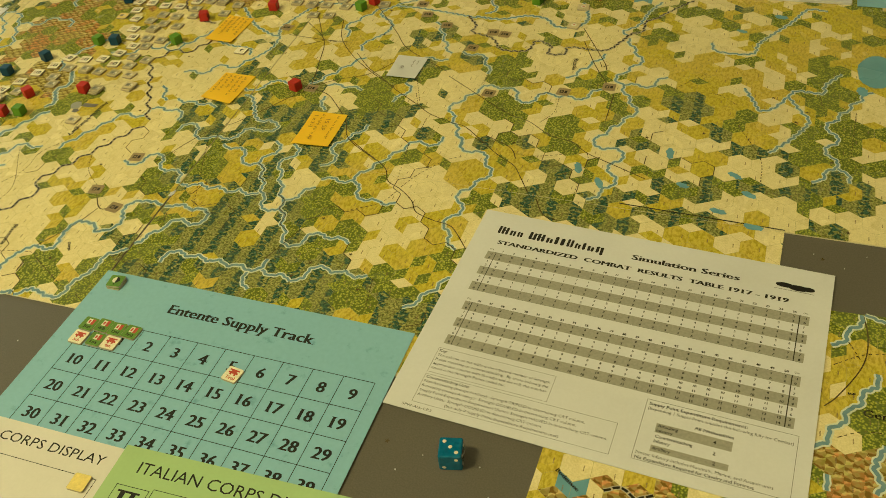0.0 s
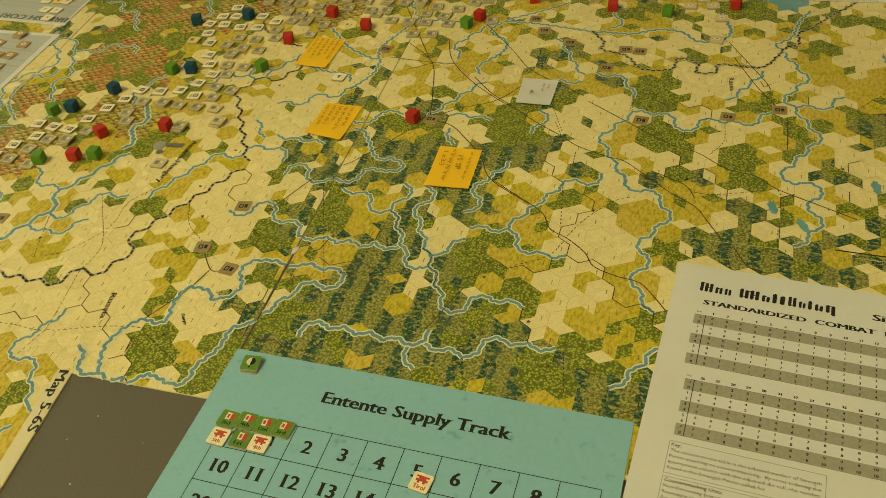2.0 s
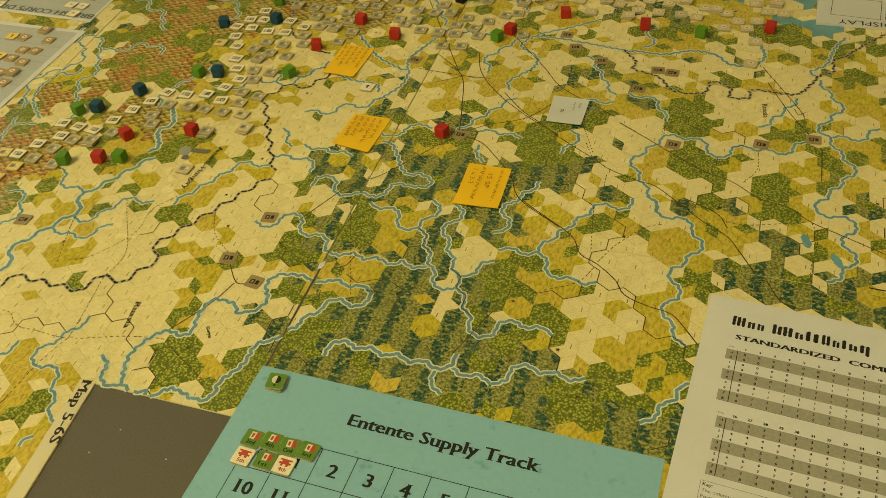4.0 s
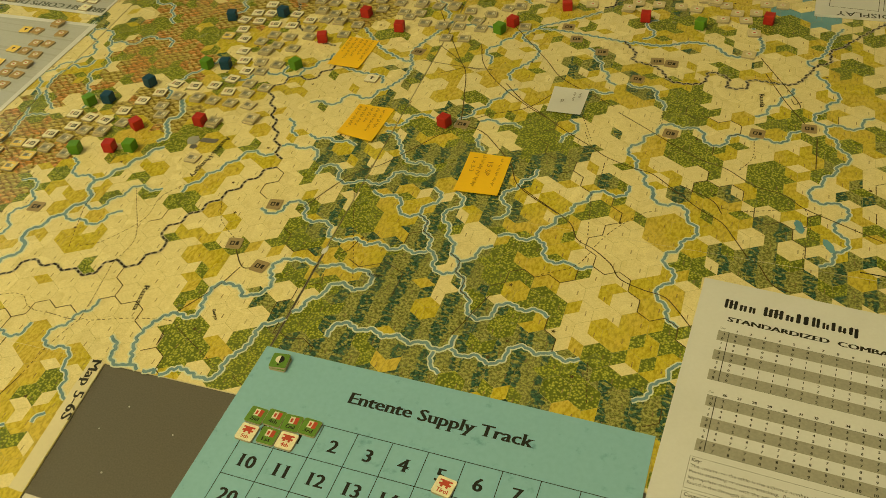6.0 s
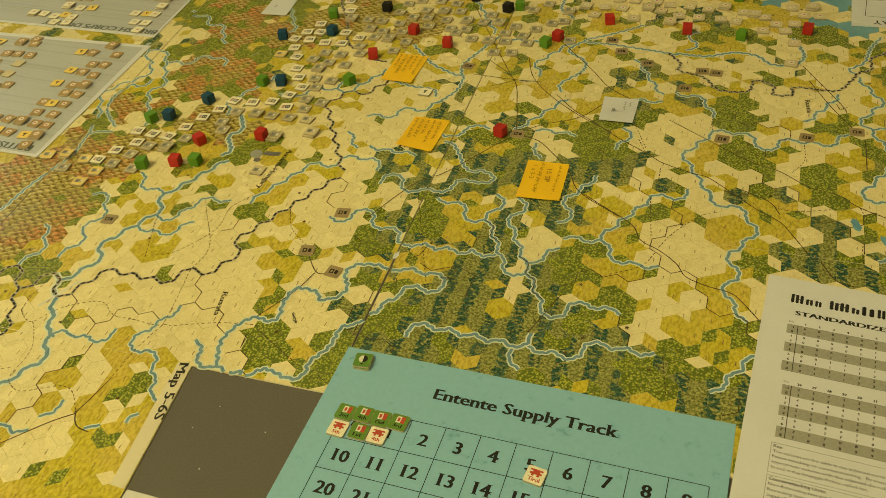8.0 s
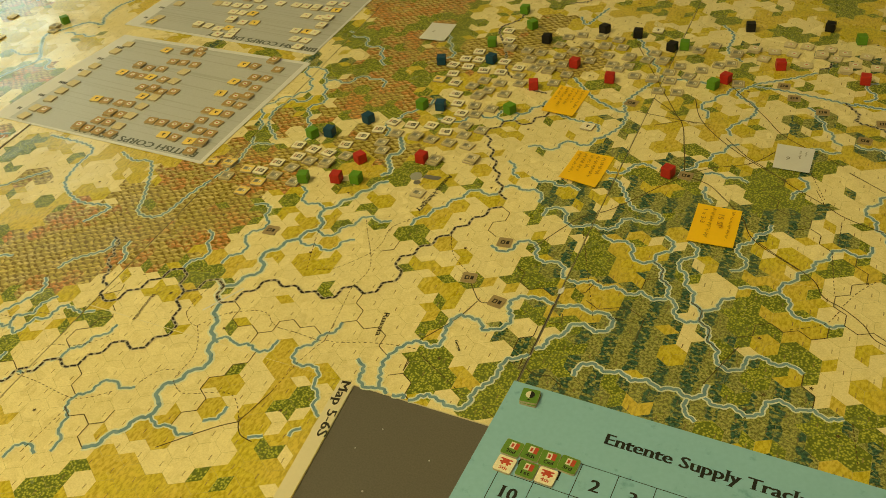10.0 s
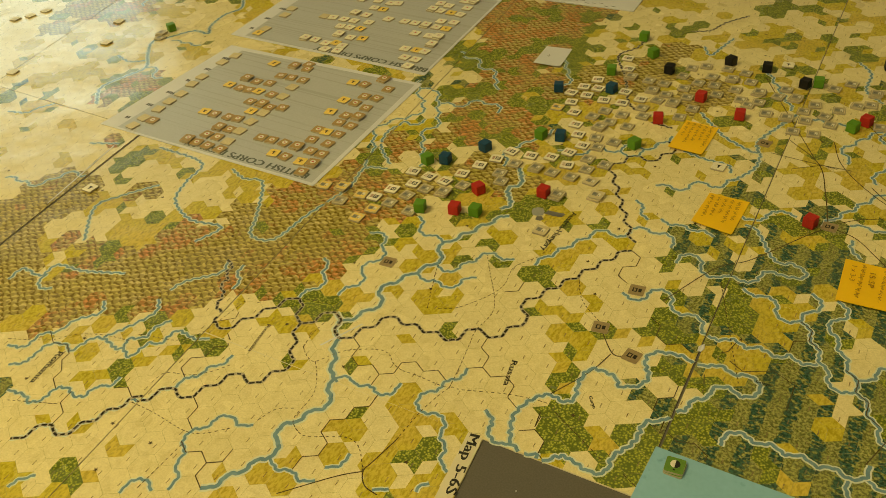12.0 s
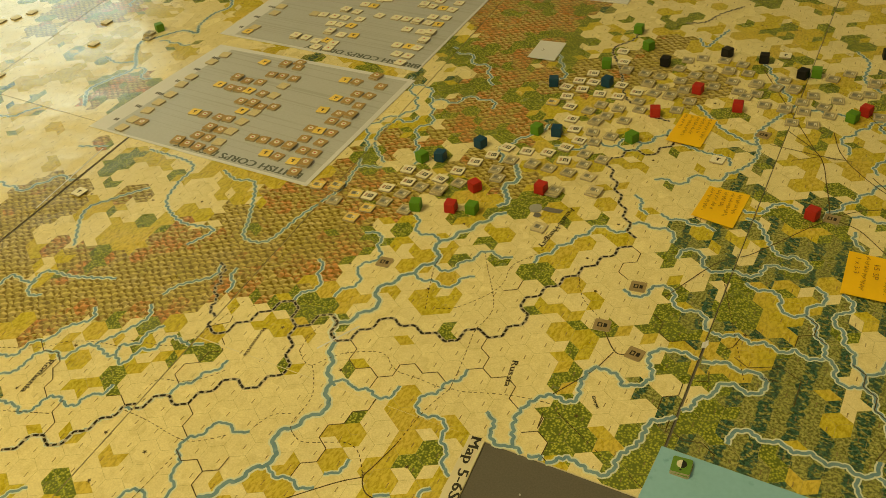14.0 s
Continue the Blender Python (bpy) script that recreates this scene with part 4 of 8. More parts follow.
river(2.3, (53, 223), (54, 232), (63, 244), (70, 265), (72, 275), (66, 288), (60, 296), (52, 304))
river(2.3, (55, 221), (67, 223), (81, 219), (94, 228), (96, 238), (111, 245))
river(2.3, (65, 218), (70, 206), (78, 196), (79, 187), (86, 181), (87, 169), (77, 155), (69, 141), (58, 123), (61, 112), (70, 108), (83, 111), (91, 103), (90, 93), (82, 90), (85, 77), (94, 70), (93, 60), (85, 51), (82, 41), (75, 32))
river(2.2, (-781, -322), (-766, -316), (-766, -299), (-756, -290), (-754, -273), (-742, -256), (-752, -244))
river(2.2, (-760, -336), (-750, -327), (-750, -305), (-735, -297), (-727, -301), (-722, -281), (-710, -277), (-695, -280), (-689, -277), (-677, -281), (-675, -262), (-666, -258), (-665, -240), (-643, -240), (-638, -232))
river(2.2, (-715, -276), (-708, -261), (-701, -242), (-700, -230), (-710, -219))
river(2.2, (-690, -276), (-694, -267), (-683, -258), (-685, -247), (-679, -233))
river(2.2, (-736, -354), (-718, -351), (-709, -354), (-702, -347), (-702, -334), (-693, -329), (-683, -332), (-675, -328), (-675, -318), (-665, -309), (-666, -300))
river(2.2, (-619, -290), (-621, -279), (-614, -271), (-612, -261), (-602, -249), (-603, -239))
river(2.2, (-537, -284), (-543, -290), (-556, -287), (-565, -296), (-565, -307), (-574, -316), (-572, -324), (-561, -332), (-562, -341), (-553, -347), (-549, -356))
river(2.2, (-580, -374), (-580, -364), (-572, -358), (-562, -362))
river(2.2, (-653, -413), (-652, -406), (-644, -396))
river(3.3, (-559, -157), (-548, -181), (-528, -199), (-526, -212), (-511, -224), (-511, -234), (-502, -238), (-503, -248), (-509, -253), (-512, -262), (-516, -270), (-522, -276), (-517, -288), (-510, -293), (-512, -300), (-516, -307), (-525, -320), (-528, -333), (-531, -347))
river(2.2, (-513, -222), (-501, -216), (-496, -219), (-485, -213), (-476, -217), (-466, -210), (-467, -201))
river(2.2, (-431, -159), (-434, -167), (-440, -177), (-443, -184), (-443, -192), (-450, -199), (-448, -209), (-439, -216), (-426, -210), (-417, -217), (-416, -225), (-408, -234), (-407, -242), (-399, -251), (-392, -255))
river(2.2, (-461, -275), (-462, -283), (-470, -288))
river(2.2, (-431, -289), (-424, -282), (-416, -283))
river(2.2, (-398, -264), (-402, -268), (-402, -274))
river(3.2, (-552, -165), (-542, -156), (-539, -143), (-537, -126), (-549, -116), (-548, -108), (-539, -95), (-533, -87), (-528, -72), (-521, -64), (-530, -51), (-534, -40), (-525, -26), (-520, -10), (-515, 7), (-505, 21))
river(2.2, (-602, -59), (-591, -52), (-580, -67), (-568, -79), (-575, -91), (-579, -102), (-570, -110), (-576, -127), (-576, -142))
river(2.2, (-579, -19), (-562, -35), (-543, -35), (-532, -43))
river(2.2, (-519, -68), (-504, -69), (-501, -54), (-496, -34), (-485, -33), (-473, -36), (-468, -29))
river(2.2, (-530, -86), (-522, -90), (-509, -88), (-499, -89), (-490, -82), (-492, -74), (-485, -67))
river(2.4, (-449, -28), (-448, -15), (-438, -1), (-433, 15), (-425, 32), (-418, 42), (-401, 40), (-390, 45), (-388, 59), (-359, 65))
# railways, tracks and heavy hexsides of the second reading
road((-162, 62), (-146, 52), (-113, 32), (-101, 14), (-85, 6), (-69, -6), (-59, -19), (-41, -25), (-26, -27), (-17, -33), (1, -53))
road((-228, 211), (-203, 187), (-182, 173), (-154, 153), (-122, 134), (-105, 123), (-78, 114), (-63, 111), (-40, 94), (-19, 78), (1, 66), (12, 52), (27, 30))
road((-112, 192), (-76, 170), (-47, 152), (-26, 141), (-6, 135), (19, 119), (42, 114), (60, 101), (90, 89), (118, 78))
road((5, 292), (28, 249), (48, 218))
road((60, 199), (63, 155))
track((-301, 22), (-251, -82))
track((-105, 71), (-94, 20))
track((-86, 9), (-77, 32), (-60, 58), (-48, 66))
track((-87, 2), (-95, -17), (-117, -33))
track((-105, 115), (-102, 84))
track((-133, 154), (-123, 135))
track((-71, 185), (-72, 199), (-65, 205))
track((10, 181), (12, 156), (3, 134))
track((60, 101), (66, 82), (64, 48), (66, 29))
track((-2, 83), (15, 84), (56, 100))
track((-787, -317), (-753, -300), (-739, -285), (-717, -274), (-692, -268))
track((-637, -314), (-613, -313), (-581, -314), (-566, -309), (-550, -294))
track((-639, -292), (-637, -279), (-619, -272), (-606, -261), (-596, -246))
hexside((-332, -45), (-322, -49), (-320, -63), (-310, -67), (-304, -63), (-294, -68))
hexside((-276, -83), (-273, -92), (-285, -99))
hexside((-274, -57), (-269, -52), (-267, -40))
hexside((-287, -143), (-270, -151), (-259, -147), (-248, -153), (-248, -158))
hexside((-230, -1), (-221, -9), (-218, -19), (-208, -23))
hexside((-229, -35), (-229, -24), (-219, -18))
hexside((-190, -28), (-189, -34), (-179, -41), (-173, -52), (-155, -78))
hexside((-149, -56), (-140, -50), (-140, -38), (-131, -31), (-120, -38), (-110, -32), (-100, -38), (-91, -32), (-90, -19))
hexside((-89, 72), (-83, 59), (-75, 54), (-75, 43), (-82, 37), (-81, 24), (-93, 19), (-92, 7), (-84, -1), (-81, -13), (-70, -19), (-61, -13), (-53, -17), (-51, -28), (-40, -37), (-40, -49), (-30, -54), (-18, -47), (-11, -51), (-8, -64), (1, -72))
hexside((-33, 104), (-33, 92), (-39, 87), (-48, 96))
hexside((-174, 139), (-160, 147), (-163, 164))
hexside((-173, 130), (-161, 123), (-155, 113), (-141, 109), (-128, 100), (-118, 91), (-117, 79), (-105, 71))
hexside((-56, 212), (-51, 199), (-36, 199), (-23, 212), (-13, 205), (-10, 188))
hexside((-20, 162), (-20, 147))
hexside((-30, 136), (-28, 125), (-20, 123), (-18, 112), (-29, 105), (-26, 91))
hexside((-18, 112), (2, 110), (12, 105), (14, 91))
hexside((32, 255), (36, 246), (42, 252))
hexside((75, 238), (74, 224))
hexside((51, 71), (55, 58), (63, 54), (64, 45))
hexside((23, 90), (24, 80), (34, 72), (51, 71), (63, 77), (62, 88), (74, 95))
hexside((108, 130), (108, 144), (115, 154))
hexside((110, 95), (110, 109))
hexside((-762, -293), (-748, -301), (-735, -297), (-725, -303), (-724, -311), (-714, -319), (-713, -328), (-702, -334))
hexside((-693, -329), (-683, -332), (-679, -346), (-670, -351), (-671, -360))
hexside((-665, -309), (-654, -313), (-647, -308), (-636, -313))
hexside((-621, -279), (-630, -275), (-633, -262), (-622, -254), (-626, -242), (-615, -237), (-617, -227), (-625, -222))
hexside((-600, -290), (-588, -296), (-587, -305), (-575, -314))
hexside((-572, -324), (-564, -328), (-555, -323), (-545, -329), (-542, -338), (-530, -345))
hexside((-545, -329), (-535, -321), (-536, -311), (-533, -309))
hexside((-534, -174), (-521, -182), (-519, -195), (-511, -199), (-499, -194), (-488, -199), (-479, -192), (-480, -180), (-471, -175), (-461, -179), (-452, -173), (-443, -176))
hexside((-488, -199), (-485, -213))
hexside((-476, -217), (-475, -230), (-485, -237), (-482, -247), (-492, -254), (-491, -262))
hexside((-431, -159), (-425, -153), (-414, -158), (-401, -152), (-395, -159), (-393, -170), (-382, -177))
hexside((-439, -125), (-435, -137), (-426, -142), (-425, -153))
hexside((-372, -195), (-361, -189), (-350, -194), (-351, -204), (-338, -210))
# rivers
river(2.2, (-710, -206), (-706, -190), (-687, -167), (-692, -151))
river(2.2, (-691, -386), (-670, -364), (-653, -363), (-643, -330), (-635, -314), (-619, -290))
river(2.2, (-506, -304), (-489, -303), (-473, -302), (-471, -299))
river(2.2, (-604, -158), (-598, -136), (-614, -109))
river(2.2, (-657, -174), (-678, -141))
river(2.2, (-857, -267), (-858, -250), (-834, -249), (-833, -231), (-803, -225), (-765, -209))
river(2.2, (-834, -249), (-804, -258))
river(2.2, (-904, -39), (-838, -41), (-826, -74), (-811, -104), (-773, -121), (-736, -116), (-742, -145))
river(2.2, (-799, -35), (-775, -43), (-752, -40), (-717, -87), (-701, -112), (-677, -107), (-674, -66), (-670, -37), (-666, -6), (-673, 28), (-651, 38))
river(2.2, (-734, 215), (-692, 183), (-655, 135), (-652, 94), (-623, 59))
river(2.2, (-673, 28), (-707, 94), (-688, 147), (-714, 193))
river(2.2, (-841, -194), (-877, -151), (-868, -124), (-847, -92))
river(2.2, (-1014, -156), (-969, -150), (-954, -127), (-937, -111))
river(3.2, (-514, 29), (-509, 40), (-524, 61), (-517, 75), (-532, 98))
river(2.2, (-406, 101), (-384, 76))
river(2.2, (-347, 179), (-354, 191), (-378, 192), (-401, 197))
river(2.4, (-413, 276), (-380, 244), (-362, 233), (-337, 224), (-342, 245), (-334, 278), (-324, 313))
river(2.2, (-341, 167), (-330, 197), (-333, 225))
river(2.2, (-654, 46), (-685, 73), (-694, 107), (-672, 135), (-676, 140))
river(2.2, (-681, 173), (-630, 193), (-597, 188))
river(2.2, (-509, 145), (-480, 156), (-458, 180), (-430, 194), (-421, 219))
river(2.2, (-725, 296), (-669, 271), (-633, 234))
river(2.2, (-598, 324), (-569, 293), (-577, 273))
river(2.2, (-551, 93), (-555, 120), (-548, 143), (-537, 176))
river(2.2, (46, 315), (40, 322), (53, 339), (58, 370), (67, 395))
river(2.2, (-163, 296), (-147, 263), (-128, 247), (-128, 240))
river(2.2, (-225, 217), (-230, 232), (-215, 261), (-218, 282), (-240, 300), (-227, 327))
river(2.2, (-261, 242), (-263, 272), (-246, 295), (-238, 309))
river(2.2, (-227, 327), (-197, 350), (-174, 372))
river(2.6, (-129, 318), (-99, 318), (-72, 332), (-49, 330), (-33, 316), (-12, 320), (-4, 341), (-18, 375))
river(2.2, (-122, 376), (-111, 338), (-115, 322))
river(2.2, (134, 320), (142, 304), (176, 307), (181, 331), (206, 379), (220, 411), (240, 412))
river(2.2, (178, 242), (190, 220), (197, 207), (209, 215), (219, 237), (226, 249), (249, 250), (250, 265), (263, 289))
river(2.2, (220, 235), (232, 216), (241, 199), (229, 169), (213, 143))
river(2.2, (293, 256), (277, 233), (262, 205), (271, 180), (261, 160), (274, 143), (273, 130), (254, 109))
river(2.2, (275, 134), (285, 117))
river(3, (-1054, -3), (-1083, 28), (-1079, 62), (-1073, 92), (-1102, 122), (-1124, 150), (-1114, 170), (-1096, 200), (-1071, 202), (-1085, 221), (-1094, 257), (-1088, 285), (-1109, 312))
river(2.2, (-1089, 106), (-1108, 95), (-1137, 101))
river(2.2, (-1070, 93), (-1043, 84), (-1025, 79))
river(2.2, (-1143, -64), (-1118, -56), (-1114, -42), (-1104, -25))
river(2.2, (-1105, 166), (-1083, 171), (-1056, 174))
river(2.2, (-1228, 231), (-1245, 251))
river(2.2, (-986, -69), (-953, -54))
river(2.2, (-449, 171), (-436, 174), (-425, 203))
river(2.6, (-311, 315), (-286, 316), (-272, 307))
river(2.2, (-380, 398), (-355, 351), (-327, 319))
river(2.2, (-296, 455), (-278, 431), (-274, 392), (-253, 371))
river(2.2, (-464, 425), (-450, 406), (-445, 429), (-440, 459))
river(2.2, (-230, 321), (-201, 322), (-163, 319), (-126, 315))
river(2.2, (-117, 508), (-94, 505), (-71, 495))
# frontiers, dashed black
frontier((-386, 41), (-394, 58), (-413, 77), (-417, 95), (-438, 122), (-448, 140), (-439, 163))
frontier((-443, 169), (-418, 172), (-418, 204))
frontier((-451, 235), (-427, 233))
frontier((-172, 381), (-164, 400))
frontier((-137, 317), (-121, 298), (-120, 284), (-94, 276), (-76, 256), (-49, 260), (-45, 281), (-27, 275), (-25, 259), (-8, 263), (-7, 277), (30, 279), (42, 299), (49, 318), (60, 327), (59, 348), (69, 358))
frontier((69, 358), (81, 379), (109, 420))
frontier((-477, 252), (-492, 268), (-516, 316), (-545, 361), (-534, 392), (-534, 420))
frontier((-493, 458), (-473, 469), (-463, 498), (-444, 528))
# railways and roads
road((-39, 103), (-11, 91), (0, 76))
road((-264, 329), (-206, 266), (-178, 234), (-134, 209), (-118, 200))
road((-3, 319), (36, 256), (42, 242))
road((35, 26), (47, 8), (60, 4))
road((-362, -75), (-343, -95), (-332, -92))
road((-344, -96), (-350, -121), (-365, -154))
road((-376, 378), (-282, 232))
road((-776, 54), (-736, 39), (-719, 30))
# tracks, dashed thin
track((-691, -259), (-649, -241), (-639, -179))
track((-571, -367), (-572, -322))
track((-687, -344), (-726, -361))
track((-354, -168), (-308, -190))
track((-405, -27), (-390, -51), (-365, -69))
track((-290, -194), (-277, -200))
track((-60, -105), (-51, -140))
track((-74, 208), (-73, 184))
track((-145, 184), (-124, 142))
track((139, 259), (115, 221), (153, 225), (176, 211))
track((181, 179), (207, 133), (212, 97))
track((280, 224), (280, 153))
track((247, 244), (255, 208))
# heavy hexsides
hexside((-265, -61), (-253, -67), (-234, -56), (-217, -63), (-215, -89))
hexside((-367, -13), (-378, 3), (-379, 31))
hexside((-292, -103), (-284, -116), (-301, -123), (-293, -136))
hexside((-648, -220), (-632, -205), (-635, -198))
hexside((-489, -303), (-490, -293), (-476, -282), (-487, -273), (-494, -255))
hexside((-727, -321), (-730, -303))
hexside((-456, -71), (-437, -66), (-439, -51))
hexside((-361, -176), (-360, -187), (-363, -173))
hexside((-158, -110), (-147, -70), (-145, -64))
hexside((-1, -128), (-2, -134), (-14, -146))
hexside((-129, 88), (-116, 86), (-118, 76))
hexside((132, 112), (146, 116), (163, 108), (165, 83))
hexside((-100, -75), (-89, -103))
hexside((-299, 211), (-276, 229), (-262, 228))
# the southern sheet beside the results table
terrain("c", 330, -160, 90, 60)
terrain("r", 300, -70, 30, 30)
terrain("r", 284, -51, 20, 14)
terrain("r", 295, -92, 14, 20)
terrain("r", 308, -113, 20, 10)
terrain("r", 290, -126, 12, 12)
terrain("r", 314, -48, 20, 20)
terrain("f", 284, -48, 12, 12)
terrain("f", 302, -40, 12, 10)
terrain("f", 317, -115, 12, 16)
terrain("f", 287, -177, 12, 16)
terrain("f", 315, -139, 16, 10)
terrain("f", 285, -192, 12, 12)
terrain("r", 200, -300, 120, 30)
terrain("m", 200, -262, 60, 22)
terrain("m", 300, -185, 16, 22)
terrain("m", 330, -210, 40, 30)
terrain("f", 150, -262, 12, 6)
terrain("f", 285, -215, 9, 12)
terrain("r", 125, -250, 8, 12)
terrain("w", 134, -233, 12, 5)
terrain("w", 145, -240, 8, 5)
terrain("m", 143, -242, 19, 6)
terrain("m", 169, -231, 21, 6)
terrain("m", 193, -226, 17, 6)
terrain("m", 300, -175, 15, 17)
terrain("m", 316, -173, 13, 17)
terrain("m", 289, -161, 6, 8)
terrain("m", 312, -153, 10, 6)
terrain("f", 159, -232, 4, 2)
terrain("f", 291, -186, 4, 5)
terrain("f", 315, -115, 4, 6)
terrain("r", 125, -238, 5, 8)
terrain("r", 177, -220, 5, 2)
terrain("w", 130, -229, 9, 4)
terrain("w", 139, -234, 7, 4)
terrain("w", 148, -238, 4, 3)
river(2.8, (318, -92), (307, -101), (297, -109), (301, -123), (291, -137), (282, -142), (287, -153), (282, -163))
river(2.8, (295, -35), (299, -47), (293, -53), (298, -64), (284, -73))
river(2.8, (321, -147), (315, -165), (320, -177), (317, -185))
river(2.4, (284, -183), (288, -195))
river(2.4, (302, -34), (316, -38))
road((301, -35), (305, -54), (305, -75), (300, -93), (289, -116), (282, -126))
track((285, -88), (302, -74), (317, -68))
track((293, -64), (302, -79))
track((292, -149), (306, -140), (320, -137))
frontier((161, -229), (177, -226), (194, -228))
# the western sheets
terrain("c", -1250, 66, 60, 117)
terrain("c", -1063, -59, 58, 58)
terrain("c", -1113, 23, 46, 66)
terrain("c", -1121, 193, 76, 98)
terrain("c", -1033, 139, 39, 51)
terrain("c", -1201, 162, 52, 61)
terrain("c", -1011, -114, 54, 64)
terrain("c", -1009, -62, 35, 41)
terrain("c", -995, -155, 26, 36)
terrain("c", -1022, 234, 20, 113)
terrain("r", -1139, 52, 28, 26)
terrain("r", -1177, 11, 20, 17)
terrain("r", -1290, 68, 17, 20)
terrain("r", -1091, 115, 16, 14)
terrain("r", -981, -100, 13, 10)
terrain("m", -663, 3, 29, 46)
terrain("m", -607, -8, 24, 23)
terrain("m", -1054, 48, 26, 48)
terrain("m", -1308, 201, 47, 46)
terrain("f", -1084, 51, 11, 23)
terrain("f", -1014, 35, 9, 15)
terrain("f", -1173, 98, 11, 15)
terrain("r", -1169, 31, 16, 18)
terrain("r", -1126, -44, 15, 15)
terrain("r", -1073, 158, 10, 11)
terrain("r", -1159, 218, 10, 16)
terrain("n", -611, 27, 25, 25)
terrain("n", -561, 84, 31, 26)
terrain("n", -546, 283, 22, 47)
terrain("n", -499, 332, 28, 48)
terrain("n", -428, 320, 27, 45)
terrain("n", -491, 398, 23, 27)
terrain("n", -521, 70, 22, 19)
terrain("f", -543, 352, 11, 18)
terrain("f", -588, 326, 12, 17)
terrain("f", -464, 347, 10, 13)
terrain("n", -935, -171, 43, 50)
terrain("n", -934, -137, 38, 29)
terrain("n", -856, -106, 22, 16)
terrain("c", -835, -154, 30, 20)
terrain("c", -941, -94, 19, 18)
terrain("c", -812, -101, 24, 31)
terrain("c", -891, -82, 13, 9)
terrain("n", -1314, 194, 47, 41)
terrain("n", -1225, 188, 31, 25)
terrain("n", -1295, 124, 27, 26)
terrain("r", -1172, 117, 29, 30)
terrain("r", -1174, 169, 26, 20)
terrain("r", -1163, 232, 22, 21)
terrain("r", -1045, 151, 13, 14)
terrain("r", -1242, 116, 22, 20)
terrain("r", -1112, -38, 19, 19)
terrain("r", -1044, -50, 14, 14)
terrain("r", -1243, 34, 16, 19)
terrain("f", -1325, 152, 11, 13)
terrain("f", -1129, 90, 11, 12)
terrain("f", -1130, -8, 10, 11)
terrain("f", -1084, -82, 8, 10)
# more marsh about the river forks
terrain("s", -233, -128, 25, 25)
terrain("s", -217, -52, 17, 64)
terrain("s", -155, -88, 21, 42)
terrain("s", -104, -111, 17, 21)
terrain("s", -248, 70, 20, 32)
terrain("s", -248, -153, 16, 16)
terrain("s", -122, -133, 23, 12)
terrain("r", -253, 8, 14, 16)
terrain("r", -263, -69, 17, 11)
terrain("r", -115, -45, 17, 27)
terrain("r", -83, -88, 12, 10)
terrain("c", -185, -14, 8, 20)
terrain("c", -180, -53, 5, 12)
terrain("c", -72, 13, 26, 36)
terrain("f", -207, -105, 6, 6)
terrain("f", -147, -49, 8, 12)
terrain("f", -219, -138, 6, 6)
terrain("f", -121, -100, 6, 5)
# the open plain, hex by hex
terrain("c", -467, -192, 34, 32)
terrain("c", -514, -228, 34, 32)
terrain("c", -437, -143, 34, 32)
terrain("c", -477, -103, 34, 32)
terrain("c", -532, -136, 34, 32)
terrain("c", -397, -155, 34, 32)
terrain("c", -484, -276, 34, 32)
terrain("c", -448, -250, 34, 32)
terrain("c", -434, -81, 26, 26)
terrain("c", -406, -125, 26, 26)
terrain("c", -339, -85, 26, 26)
terrain("c", -393, -109, 26, 26)
terrain("c", -363, -49, 26, 26)
terrain("c", -354, -116, 26, 26)
terrain("r", -537, -112, 9, 9)
terrain("r", -479, -97, 9, 9)
terrain("r", -413, -78, 9, 9)
terrain("r", -496, -77, 9, 9)
terrain("r", -512, -196, 9, 9)
terrain("r", -494, -287, 9, 9)
terrain("r", -470, -268, 9, 9)
terrain("r", -421, -216, 9, 9)
terrain("r", -409, -214, 9, 9)
terrain("r", -439, -274, 9, 9)
terrain("r", -492, -317, 9, 9)
terrain("r", -477, -313, 9, 9)
terrain("r", -590, -187, 9, 9)
terrain("r", -576, -179, 9, 9)
terrain("r", -555, -227, 9, 9)
terrain("r", -446, -69, 9, 9)
terrain("r", -491, -159, 9, 9)
terrain("r", -492, -170, 9, 9)
terrain("r", -503, -99, 9, 9)
terrain("r", -496, -111, 14, 14)
terrain("r", -473, -254, 14, 14)
terrain("r", -455, -216, 14, 14)
terrain("r", -563, -139, 14, 14)
terrain("r", -539, -80, 14, 14)
terrain("r", -416, -255, 25, 25)
terrain("c", -413, -258, 10, 10)
terrain("f", -601, -154, 9, 9)
terrain("f", -580, -163, 9, 9)
terrain("f", -547, -163, 9, 9)
terrain("f", -441, -35, 9, 9)
terrain("f", -471, -36, 9, 9)
terrain("f", -419, -248, 9, 9)
terrain("f", -473, -132, 9, 9)
terrain("f", -482, -242, 9, 9)
terrain("f", -435, -42, 8, 8)
terrain("f", -428, -44, 8, 8)
terrain("f", -382, -82, 8, 8)
terrain("f", -374, -85, 8, 8)
terrain("f", -373, -105, 8, 8)
terrain("f", -365, -111, 8, 8)
terrain("f", -363, -134, 8, 8)
terrain("r", -448, -67, 8, 8)
terrain("r", -412, -76, 8, 8)
terrain("r", -398, -31, 8, 8)
terrain("r", -378, -49, 8, 8)
terrain("r", -391, -75, 8, 8)
terrain("r", -361, -90, 8, 8)
terrain("r", -348, -74, 8, 8)
terrain("r", -385, -98, 8, 8)
terrain("r", -365, -99, 8, 8)
terrain("r", -373, -121, 8, 8)
terrain("r", -341, -102, 8, 8)
terrain("r", -367, -88, 8, 8)
terrain("f", -690, -240, 9, 9)
terrain("f", -683, -288, 9, 9)
terrain("f", -623, -238, 9, 9)
terrain("r", -728, -260, 9, 9)
